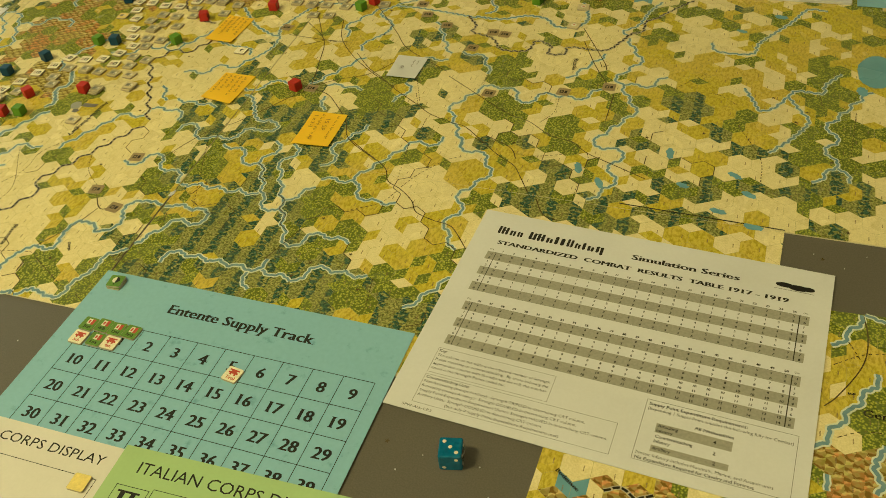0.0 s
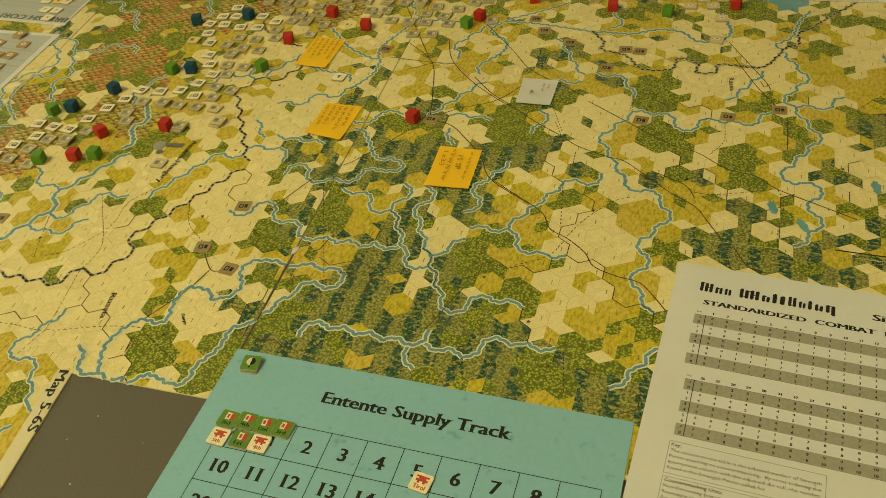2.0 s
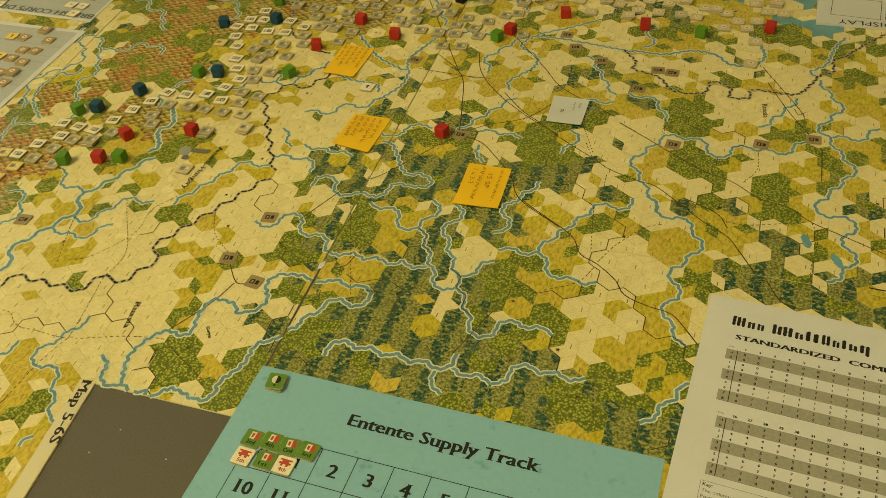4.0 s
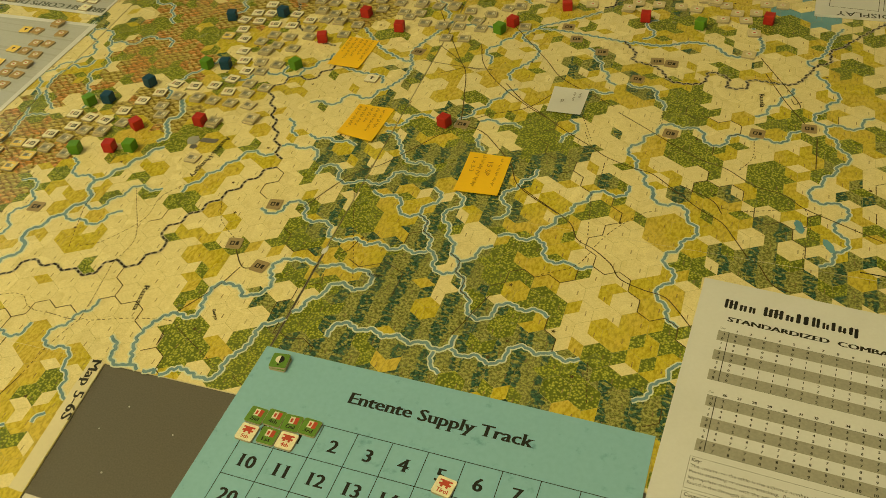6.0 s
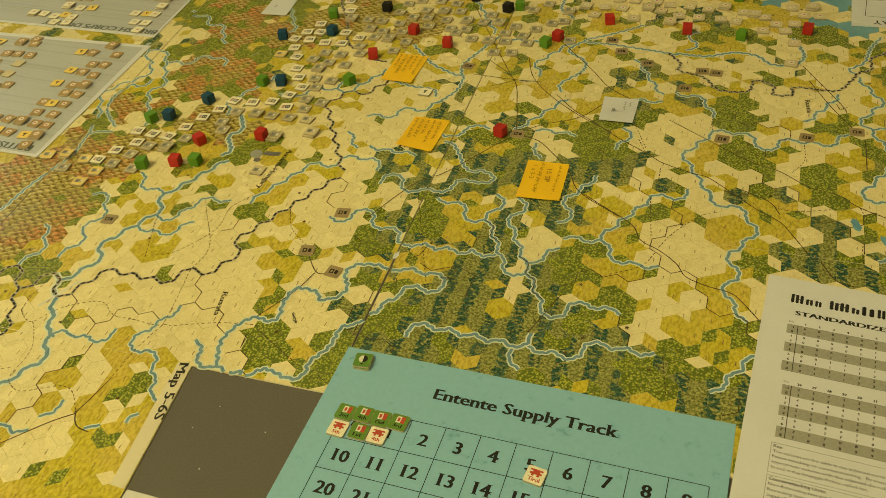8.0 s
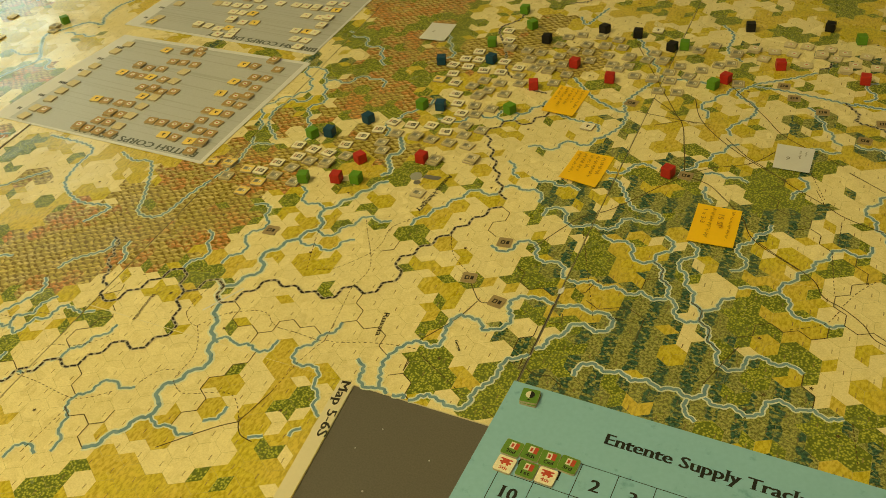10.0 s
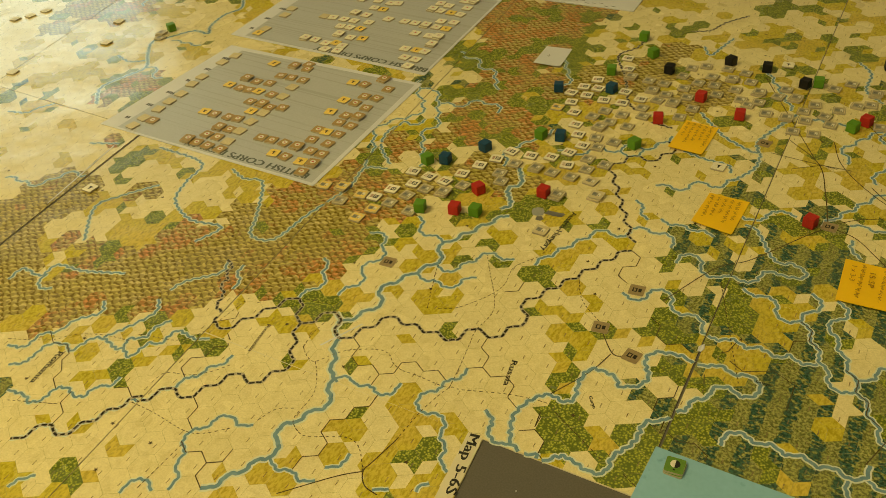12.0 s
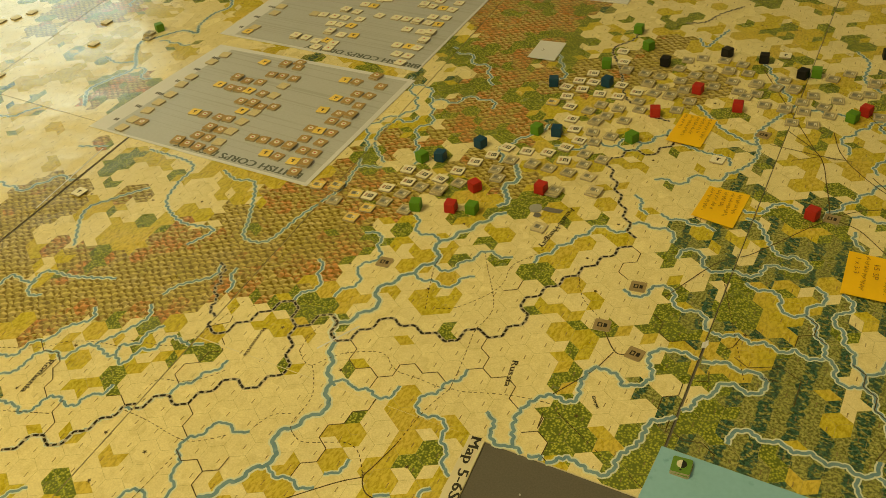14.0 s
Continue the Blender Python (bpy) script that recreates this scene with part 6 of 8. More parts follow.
INK_Z = {"railway": 0.00038, "track": 0.00040, "boundary": 0.00039, "frontier": 0.00042}
WAYS = []
for number, (kind, width, way) in enumerate(LINES):
    if kind == "boundary":
        line = []
        for (ax, ay), (bx, by) in zip(way, way[1:]):
            line += [((ax + (bx - ax) * k / 6) / 1000, (ay + (by - ay) * k / 6) / 1000) for k in range(6)]
        WAYS.append((kind, width / 1000, line + [(way[-1][0] / 1000, way[-1][1] / 1000)]))
    else:
        WAYS.append((kind, width / 1000, smooth_way(way)))


def map_sheet(label, net, *regions, thickness=0.001, margin=None):
    """One paper map: the sheet, its hexes as printed cells, their outlines, numbers, rivers, frontiers, railways and tracks."""
    thing = tagged(empty("map_sheet", pose(0, 0, 0)), label, "map", "paper maps on the table")
    verts, faces = [], []
    for region in regions:
        n, k = len(region), len(verts)
        verts += [(x, y, -thickness) for x, y in region] + [(x, y, 0) for x, y in region]
        faces += [tuple(range(k, k + n))[::-1], tuple(range(k + n, k + 2 * n))] + [(k + i, k + (i + 1) % n, k + n + (i + 1) % n, k + n + i) for i in range(n)]
    from_lists("sheet", verts, faces, MAP_PAPER, thing)
    corner = hex_corners(net)
    centres = np.array(list(hex_centres(regions, net)))
    # three lozenges to a hex, each in two cells; most hexes keep to one terrain
    mid = np.array([corner[k] for k in (1, 3, 5)]) * 0.55
    places = (centres[:, None, :] + mid[None, :, :]).reshape(-1, 2)
    three = cell_kinds(places[:, 0], places[:, 1]).reshape(-1, 3)
    dice = grain(centres[:, 0] * 1000, centres[:, 1] * 1000, 3.7, 9)
    for a, b, c in ((0, 1, 2), (1, 2, 0), (2, 0, 1)):
        calm = (three[:, a] == three[:, b]) & (dice > 0.3)
        three[calm, c] = three[calm, a]
    kinds = np.repeat(three, 2, axis=1).ravel()
    verts, faces, index = [], [], []
    for h, (cx, cy) in enumerate(centres):
        near = any(all(within((cx + c[0], cy + c[1]), r) for c in corner[:6]) for r in regions)
        six = kinds[h * 6:h * 6 + 6]
        if near and (six == six[0]).all():
            k = len(verts)
            verts += [(cx + c[0], cy + c[1], 0.00012) for c in corner[:6]]
            faces.append(tuple(range(k, k + 6))[::-1])
            index.append(six[0])
            continue
        for s in range(6):
            poly = [(cx, cy), (cx + corner[s + 1][0], cy + corner[s + 1][1]), (cx + corner[s][0], cy + corner[s][1])]
            for bit in [poly[::-1]] if near else [clip(poly[::-1], r) for r in regions]:
                if len(bit) > 2:
                    k = len(verts)
                    verts += [(x, y, 0.00012) for x, y in bit]
                    faces.append(tuple(range(k, k + len(bit))))
                    index.append(six[s])
    from_lists("terrain_print", verts, faces, [M[k] for k in KINDS[:7]], thing, "printed hexes of plain, hills, forest and marsh", [int(i) for i in index])
    if margin:
        from_lists("blank_margin", [(x, y, 0.00035) for x, y in margin], [(0, 1, 2, 3)], MAP_PAPER, thing, "bare paper margin with the map's title")
    # thin hex outlines and the small numbers in the hexes, too small to read
    verts, faces, nv, nf, lean = [], [], [], [], -net[2][0] / net[2][1]
    for cx, cy in centres:
        for s in range(3):
            ribbon([(cx + corner[s][0], cy + corner[s][1]), (cx + corner[s + 1][0], cy + corner[s + 1][1])], 0.0002, 0.00017, verts, faces, regions)
        for g in range(4):
            q = (cx + 0.005 - lean * 0.0011 * g, cy - 0.0022 + 0.0011 * g)
            ribbon([q, (q[0] - lean * 0.0008, q[1] + 0.0008)], 0.0008, 0.00018, nv, nf, regions)
    from_lists("hex_grid", verts, faces, FAINT, thing)
    tagged(from_lists("hex_number_print", nv, nf, NUMBER, thing), kind="stuff")
    lift = 0.0
    for seed, (kind, width, way) in enumerate(WAYS):
        lift += 6e-7
        for run in runs_inside(way, regions):
            run = drawn(kind, width, way, run, net, seed)
            verts, faces = [], []
            if kind == "river":
                ribbon(run, width * 1.9, 0.00020 + lift, verts, faces, regions)
                bank = from_lists("river_bank", verts, faces, HALO, thing)
                verts, faces = [], []
                ribbon(run, width, 0.00029 + lift, verts, faces, regions)
                from_lists("river", verts, faces, RIVER, bank)
                continue
            if kind == "frontier":
                ribbon(run, width * 1.7, 0.00035 + lift * 0.1, verts, faces, regions)
                if faces:
                    from_lists("frontier_shade", verts, faces, SHADE, thing)
                verts, faces = [], []
            dash, gap = {"frontier": (0.0042, 0.0016), "track": (0.0024, 0.002)}.get(kind, (0, 0))
            ribbon(run, width, INK_Z[kind] + lift * 0.1, verts, faces, regions, dash, gap)
            if faces:
                from_lists(kind, verts, faces, INK if kind == "frontier" else BROWN, thing)
    return thing


# the joints between the sheets lean a little, as the sheets were laid down by hand
def joint(x, y, lean):
    return lambda v, shift=0.0: (x - lean * (v - y) + shift, v)


J1, J2, J3, J4 = joint(-0.2885, -0.06, 0.09), joint(-0.652, -0.175, 0.139), joint(-0.947, -0.039, 0.17), joint(-1.245, 0.05, 0.25)
GAP = 0.0009
map_sheet("paper hex map with marshes, forests and blue rivers", MARSH_NET,
          [J1(-0.2065, 0.0021), (0.11, -0.184), (0.11, -0.05), J1(-0.06, 0.0021)],
          [J1(-0.06, GAP), (0.11, -0.05), (0.11, 0.034), J1(0.0135, GAP)],
          [(0.11, -0.036), (0.24, -0.03), (0.238, 0.041), (0.11, 0.034)],
          [J1(0.0135, GAP), (0.62, 0.061), (0.60, 0.88), J1(0.84, GAP)])
map_sheet("paper hex map with a wide plain and winding rivers", PLAIN_NET,
          [J2(-0.62, GAP), (-0.318, -0.62), (-0.3865, -0.2135), J2(-0.2305, GAP)],
          [J2(-0.2305, GAP), (-0.3865, -0.2135), J1(-0.2065), J1(0.80), J2(0.80, GAP)],
          margin=[(-0.3805, -0.32), (-0.3690, -0.32), (-0.3868, -0.2137), (-0.3985, -0.2137)])
map_sheet("glossy paper hex map with wooded mountains", WEST_NET, [J3(-0.62, 0.0034), J2(-0.62), J2(-0.0205), J3(-0.0205, 0.0034)])
map_sheet("glossy paper hex map with mountains and a river valley", WEST_NET,
          [(-0.95, -0.0198), J2(-0.0198), J2(0.80), (-0.95, 0.80)], [J4(-0.0267), (-0.95, -0.0198), (-0.95, 0.80), J4(0.80)])
map_sheet("creased glossy paper hex map", WEST_NET, [(-1.9, -0.62), J3(-0.62), (-0.9502, -0.0206), (-1.9, -0.0442)])
map_sheet("creased glossy paper hex map in the window's glare", WEST_NET, [(-1.9, -0.0435), J4(-0.0267, -0.001), J4(0.80, -0.001), (-1.9, 0.8)])
map_sheet("paper hex map of a southern land with brown mountains", MARSH_NET,
          [(0.1225, -0.42), (0.62, -0.42), (0.62, -0.20), (0.1160, -0.20)], [(0.1160, -0.20), (0.62, -0.20), (0.60, -0.0), (0.1125, -0.055)])

# ---- papers on the map ----
def sheet_thing(name, m, w, h, thickness, material, label, category, curl=0.0, group=""):
    """A loose sheet: its upper left corner is the origin, x runs along the top edge, y downwards is negative."""
    thing = tagged(empty(name, m), label, category, group)
    bm = bmesh.new()
    nx, ny = 14, 11
    grid = {}
    for i in range(nx + 1):
        for j in range(ny + 1):
            u, v = i / nx, j / ny
            z = curl * ((2 * u - 1) ** 4 * (2 * v - 1) ** 2)
            for k in (0, 1):
                grid[i, j, k] = bm.verts.new((u * w, -v * h, z + k * thickness))
    for i in range(nx):
        for j in range(ny):
            bm.faces.new([grid[a, b, 1] for a, b in ((i, j + 1), (i + 1, j + 1), (i + 1, j), (i, j))])
            bm.faces.new([grid[a, b, 0] for a, b in ((i, j), (i + 1, j), (i + 1, j + 1), (i, j + 1))])
    for i in range(nx):
        bm.faces.new([grid[i, 0, 0], grid[i, 0, 1], grid[i + 1, 0, 1], grid[i + 1, 0, 0]])
        bm.faces.new([grid[i, ny, 1], grid[i, ny, 0], grid[i + 1, ny, 0], grid[i + 1, ny, 1]])
    for j in range(ny):
        bm.faces.new([grid[0, j, 1], grid[0, j, 0], grid[0, j + 1, 0], grid[0, j + 1, 1]])
        bm.faces.new([grid[nx, j, 0], grid[nx, j, 1], grid[nx, j + 1, 1], grid[nx, j + 1, 0]])
    bmesh.ops.recalc_face_normals(bm, faces=bm.faces)
    link("paper", bm, material, thing)
    return thing


teal = sheet_thing("supply_track_sheet", pose(-0.2805, -0.1620, 0.0005, 0, 0, 2.6), 0.277, 0.216, 0.0003, TEAL_PAPER, "worn teal paper supply track sheet with numbered boxes", "game sheet")
crt = sheet_thing("results_table_sheet", pose(0, 0, 0.0012, 0, 0, 0), 0.279, 0.216, 0.0003, WHITE_PAPER, "white paper sheet with striped combat tables", "game sheet")


# ---- wooden cubes ----
def wooden_cube(colour, x, y, turn, z=0.0005, size=0.0102):
    bm = box(bmesh.new(), -size / 2, -size / 2, 0, size / 2, size / 2, size, 0.0007, 2)
    ob = link("wooden_cube", bm, CUBE[colour])
    ob.matrix_world = pose(x / 1000, y / 1000, z, 0, 0, turn)
    return tagged(ob, colour + " painted wooden cube marker on the map", "cube", colour + " cubes on the map")


for i, (c, x, y) in enumerate((
        ("red", -546, 43), ("red", -549, 5), ("red", -488, 66), ("red", -260, 129), ("red", -445, 238), ("red", -373, 280), ("red", -422, 300), ("red", -258, 320), ("red", -212, 368), ("red", -126, 364), ("red", -5, 389),
        ("green", -620, 65), ("green", -580, -7), ("green", -530, 11), ("green", -540, 158), ("green", -447, 182), ("green", -534, 317))):
    wooden_cube(c, x, y, (i * 37) % 50 - 25)
for i, (c, x, y) in enumerate((
        ("green", -508, 376), ("green", -535, 413), ("green", -267, 303), ("green", -321, 381), ("green", -69, 362), ("green", -144, 455), ("green", -83, 452), ("green", -1126, 188),
        ("blue", -604, 74), ("blue", -580, 112), ("blue", -520, 163), ("blue", -516, 278), ("blue", -570, 256),
        ("black", -476, 346), ("black", -421, 392), ("black", -380, 393), ("black", -333, 373), ("black", -264, 450), ("black", -181, 477), ("black", -114, 471), ("black", -55, 477))):
    wooden_cube(c, x, y, (i * 29) % 50 - 25)

# ---- sticky notes ----
def note(name, corners, material, label, z=0.0006):
    """A small paper square, one edge lifting."""
    (ax, ay), (bx, by), (cx, cy), (dx, dy) = [(x / 1000, y / 1000) for x, y in corners]
    thing = tagged(empty(name, pose(ax, ay, z)), label, "note", "paper notes on the map")
    bm = bmesh.new()
    n = 8
    rows = []
    for k in (0, 1):
        rows.append([[bm.verts.new(((1 - v) * ((1 - u) * ax + u * bx) + v * ((1 - u) * dx + u * cx) - ax, (1 - v) * ((1 - u) * ay + u * by) + v * ((1 - u) * dy + u * cy) - ay,
                                    0.0016 * v ** 3 + 0.0006 * (u - 0.5) ** 2 + k * 0.0002)) for u in [i / n for i in range(n + 1)]] for v in [j / n for j in range(n + 1)]])
    for j in range(n):
        for i in range(n):
            bm.faces.new([rows[1][j][i], rows[1][j + 1][i], rows[1][j + 1][i + 1], rows[1][j][i + 1]])
            bm.faces.new([rows[0][j][i], rows[0][j][i + 1], rows[0][j + 1][i + 1], rows[0][j + 1][i]])
    rim = [(0, i) for i in range(n)] + [(j, n) for j in range(n)] + [(n, i) for i in range(n, 0, -1)] + [(j, 0) for j in range(n, 0, -1)]
    for (a, b), (c, d) in zip(rim, rim[1:] + rim[:1]):
        bm.faces.new([rows[0][a][b], rows[1][a][b], rows[1][c][d], rows[0][c][d]])
    bmesh.ops.recalc_face_normals(bm, faces=bm.faces)
    link("paper", bm, material, thing)
    return thing


n1 = note("sticky_note", [(-420, 254), (-385, 253), (-382, 195), (-417, 195)], NOTE_PAPER, "yellow sticky note with handwriting on the map")
n2 = note("sticky_note", [(-353, 139), (-316, 140), (-314, 84), (-352, 88)], NOTE_PAPER, "yellow sticky note with four handwritten lines")
n3 = note("sticky_note", [(-222, 97), (-184, 99), (-178, 44), (-216, 40)], NOTE_PAPER, "bright yellow sticky note with slanted handwriting")
n4 = note("paper_slip", [(-181, 218), (-147, 220), (-144, 176), (-176, 174)], WHITE_PAPER, "white paper slip with a pencilled number")
n5 = note("paper_slip", [(-635, 350), (-603, 355), (-594, 305), (-628, 302)], WHITE_PAPER, "white paper slip lying on printed mountains")

# ---- lettering ----
PRINT_BLACK = plain("printer_black", (0.014, 0.013, 0.013), 0.6, 400, 0.3)
PRINT_GREY = plain("printer_grey", (0.36, 0.345, 0.31), 0.55, 500)
PRINT_RULE = plain("printer_rule", (0.10, 0.11, 0.10), 0.55, 400)
PENCIL = plain("pen_ink", (0.34, 0.18, 0.01), 0.6, 600)
PENCIL_GREY = plain("pencil_lead", (0.16, 0.15, 0.14), 0.5, 600)
GLYPHS = {}


def glyphs(text, bold=0.0):
    """The outline of a text of size 1, as points and faces, with its width."""
    if (text, bold) not in GLYPHS:
        cu = bpy.data.curves.new("lettering", "FONT")
        cu.body, cu.size, cu.offset, cu.resolution_u = text, 1.0, bold, 2
        ob = new("lettering", cu)
        bpy.context.view_layer.update()
        me = bpy.data.meshes.new_from_object(ob)
        pts = np.array([v.co[:2] for v in me.vertices]) if len(me.vertices) else np.zeros((0, 2))
        GLYPHS[text, bold] = (pts, [tuple(p.vertices) for p in me.polygons])
        bpy.data.objects.remove(ob)
        bpy.data.meshes.remove(me)
        bpy.data.curves.remove(cu)
    return GLYPHS[text, bold]


def with_serifs(pts, polys):
    """The outline with thin feet under and over the ends of its upright strokes."""
    used = collections.Counter(frozenset(e) for f in polys for e in zip(f, f[1:] + f[:1]))
    extra, more = [], []
    for f in polys:
        for a, b in zip(f, f[1:] + f[:1]):
            (ax, ay), (bx, by) = pts[a], pts[b]
            if used[frozenset((a, b))] == 1 and abs(ay - by) < 0.004 and 0.04 < abs(ax - bx) < 0.17:
                inward = 0.032 if np.mean([pts[i][1] for i in f]) > ay else -0.032
                lo, hi, k = min(ax, bx) - 0.06, max(ax, bx) + 0.06, len(pts) + len(extra)
                y0, y1 = sorted((ay, ay + inward))
                extra += [(lo, y0), (hi, y0), (hi, y1), (lo, y1)]
                more.append((k, k + 1, k + 2, k + 3))
    return (np.concatenate([pts, extra]), polys + more) if extra else (pts, polys)


def letters(name, items, parent, material, z, label="", bold=0.0, heavy=0.0, serif=False):
    """Flat lettering in millimetres: rows of (text, x, y, height, width or 0, turn, align); heavy strikes it three times, that far apart."""
    verts, faces = [], []
    for text, x, y, high, wide, turn, align in items:
        pts, polys = glyphs(text, bold)
        if serif and len(pts):
            pts, polys = with_serifs(pts, polys)
        if not len(pts):
            continue
        k = high / 0.70 / 1000
        p = pts * k
        x0, x1 = p[:, 0].min(), p[:, 0].max()
        p[:, 0] -= x0
        if wide:
            p[:, 0] *= wide / 1000 / (x1 - x0)
        w = p[:, 0].max()
        p[:, 0] -= {"l": 0, "c": w / 2, "r": w}[align]
        c, s = math.cos(radians(turn)), math.sin(radians(turn))
        n = len(verts)
        for k in (0, 1, 2) if heavy else (0,):
            off = k * heavy / 1000
            n = len(verts)
            verts += [(x / 1000 + c * (a + off) - s * b, y / 1000 + s * (a + off) + c * b, z + k * 0.00001) for a, b in p]
            faces += [tuple(n + i for i in f) for f in polys]
    return from_lists(name, verts, faces, material, parent, label)


def bars(name, rects, parent, material, z, label=""):
    """Flat printed bars in millimetres: (x0, y0, x1, y1)."""
    verts, faces = [], []
    for x0, y0, x1, y1 in rects:
        k = len(verts)
        verts += [(x / 1000, y / 1000, z) for x, y in ((x0, y0), (x1, y0), (x1, y1), (x0, y1))]
        faces.append((k, k + 1, k + 2, k + 3))
    return from_lists(name, verts, faces, material, parent, label)


def frame_bars(x0, y0, x1, y1, w):
    return [(x0, y1 - w, x1, y1), (x0, y0, x1, y0 + w), (x0, y0 + w, x0 + w, y1 - w), (x1 - w, y0 + w, x1, y1 - w)]


# ---- the combat results sheet ----
TOP = 0.00036
# heavy black title, drawn as strokes
stroke = random.Random(4)
x = 18.0
for width, tall in ((9.5, 9), (5.5, 6), (5, 6), (0, 0), (14, 9), (6, 6), (4, 9), (4.5, 8), (6, 9), (5, 6), (3.5, 8), (6, 6), (7, 7)):
    if not width:
        x += 4
        continue
    count = max(1, round(width / 3.3))
    verts, faces = [], []
    for i in range(count):
        a = x + i * width / count
        b, low = a + width / count * 0.70, -26.2 - (2.2 if (width, tall) == (7, 7) and i else 0)
        hi = -25.6 + tall - (0 if i == 0 else stroke.uniform(0, 1.2))
        k = len(verts)
        verts += [(u / 1000, v / 1000, TOP) for u, v in ((a, low + 0.8), ((a + b) / 2, low), (b, low + 0.8), (b, hi - 0.7), ((a + b) / 2 + 0.2, hi), (a, hi - 0.9))]
        faces.append(tuple(range(k, k + 6)))
        if i + 1 < count:
            k = len(verts)
            cap = stroke.choice((hi - 1.2, low + 1.4, (hi + low) / 2))
            verts += [(u / 1000, v / 1000, TOP) for u, v in ((b, cap - 0.5), (b + width / count * 0.30, cap - 0.1), (b + width / count * 0.30, cap + 0.6), (b, cap + 0.3))]
            faces.append((k, k + 1, k + 2, k + 3))
    x += width + 0.9
    from_lists("title_mark", verts, faces, PRINT_BLACK, crt, "heavy black title mark")
letters("title", [("Simulation Series", 130, -25.6, 5.6, 82, 0, "l")], crt, PRINT_BLACK, TOP, heavy=0.42, serif=True)
letters("subtitle", [("STANDARDIZED  COMBAT  RESULTS  TABLE 1917 - 1919", 22, -38.5, 4.3, 227, 0, "l")], crt, PRINT_BLACK, TOP, heavy=0.4, serif=True)
# publisher's mark as a plain shape
bm = bmesh.new()
for cx, cy, rx, ry in ((245, -20.5, 6.5, 2.6), (255, -21.5, 8, 3.0), (262, -21, 4.5, 2.4)):
    r = bmesh.ops.create_circle(bm, cap_ends=True, segments=20, radius=1, matrix=Matrix.LocRotScale((cx / 1000, cy / 1000, TOP + cx * 1e-7), None, (rx / 1000, ry / 1000, 1)))
link("mark", bm, PRINT_BLACK, crt)
bars("mark_line", [(238, -25.5, 266, -25.1)], crt, PRINT_RULE, TOP)
for t, (y0, first) in enumerate(((-49.0, 1), (-107.0, 26))):
    for s in range(3):
        bars("grey_stripe", [(18 + t * 2.5, y0 - s * 18 - 9, 265.5, y0 - s * 18)], crt, PRINT_GREY, TOP - 0.00003)
    bars("rule", [(25 + t, y0 - 45, 25.5 + t, y0)], crt, PRINT_BLACK, TOP)
    bars("rule", [(258.5 + t, y0 - 45, 259.2 + t, y0)], crt, PRINT_BLACK, TOP)
    bars("rule", [(18 + t * 2.5, y0 - 0.12, 265.5, y0 + 0.12)], crt, PRINT_RULE, TOP)
    bars("rule", [(18 + t * 2.5, y0 - 45.1, 265.5, y0 - 44.9)], crt, PRINT_RULE, TOP)
    letters("column_numbers", [(str(first + i), 30 + t + i * 9.36, y0 + 1.6, 2.0, 0, 0, "c") for i in range(25)], crt, PRINT_BLACK, TOP, heavy=0.16)
    letters("die_heading", [("Die", 19 + t * 2, y0 + 2.2, 1.7, 0, 0, "l"), ("Die", 261, y0 + 2.2, 1.7, 0, 0, "l")], crt, PRINT_RULE, TOP)
    for row in range(-1, 9):
        y = y0 - 3.3 - (row + 1) * 4.5
        items = [(str(row), 21.5 + t * 2, y, 2.1, 0, 0, "c"), (str(row), 262.5, y, 2.1, 0, 0, "c")]
        for i in range(25):
            c = first + i
            items.append((str(int((0.115 + 0.018 * (row + 1)) * c + 0.08 * (row + 1))), 30 + t + i * 9.36, y, 2.0, 0, 0, "c"))
        letters("figure_line", items, crt, PRINT_BLACK, TOP, heavy=0.12)
bars("text_frame", frame_bars(19, -180.5, 108, -157, 0.25), crt, PRINT_RULE, TOP)
letters("heading", [("Key:", 20.5, -160.6, 2.4, 0, 0, "l")], crt, PRINT_BLACK, TOP, bold=0.015)
for i, s in enumerate(("The column on the table is the adjusted number of Strength", "Points attacking or counterattacking.  By cross-indexing the", "appropriate column with the adjusted die roll, the number", "found is the Strength Points called for.")):
    letters("text_line", [(s, 20.5, -164.8 - i * 4.1, 2.3, 85 if i < 3 else 56, 0, "l")], crt, PRINT_BLACK, TOP)
bars("text_frame", frame_bars(19, -208.5, 158, -182.5, 0.25), crt, PRINT_RULE, TOP)
letters("heading", [("Counterattacking Units:", 20.5, -186, 2.4, 0, 0, "l")], crt, PRINT_BLACK, TOP, bold=0.015)
for i, (s, w) in enumerate((("Non-Retreating (except Artillery):  Strength TRIPLED in determining CRT column.", 117), ("Retreating (except Artillery):  Strength DOUBLED in determining CRT column.", 112),
                            ("Supply Point Expenditure Requirement Unmet: Strength HALVED in determining CRT column.", 134), ("Artillery Units:  Strength DOUBLED in determining CRT column", 90),
                            ("(but only if Supply Point Expenditure Requirement met).", 82))):
    letters("text_line", [(s, 20.5 + (22 if i == 4 else 0), -190 - i * 4.1, 2.3, w, 0, "l")], crt, PRINT_BLACK, TOP)
letters("sheet_code", [("SPW-ALL-CR2", 13.5, -213.2, 2.1, 22, 0, "l")], crt, PRINT_BLACK, TOP)
bars("text_frame", frame_bars(172, -206.5, 269.5, -156.5, 0.3), crt, PRINT_RULE, TOP)
letters("heading", [("Supply Point Expenditure Requirements:", 174, -161, 2.5, 64, 0, "l")], crt, PRINT_BLACK, TOP, bold=0.015)
letters("text_line", [("(Expending 1 Supply Point supplies the following fully for Combat)", 174, -165, 2.4, 93, 0, "l")], crt, PRINT_BLACK, TOP)
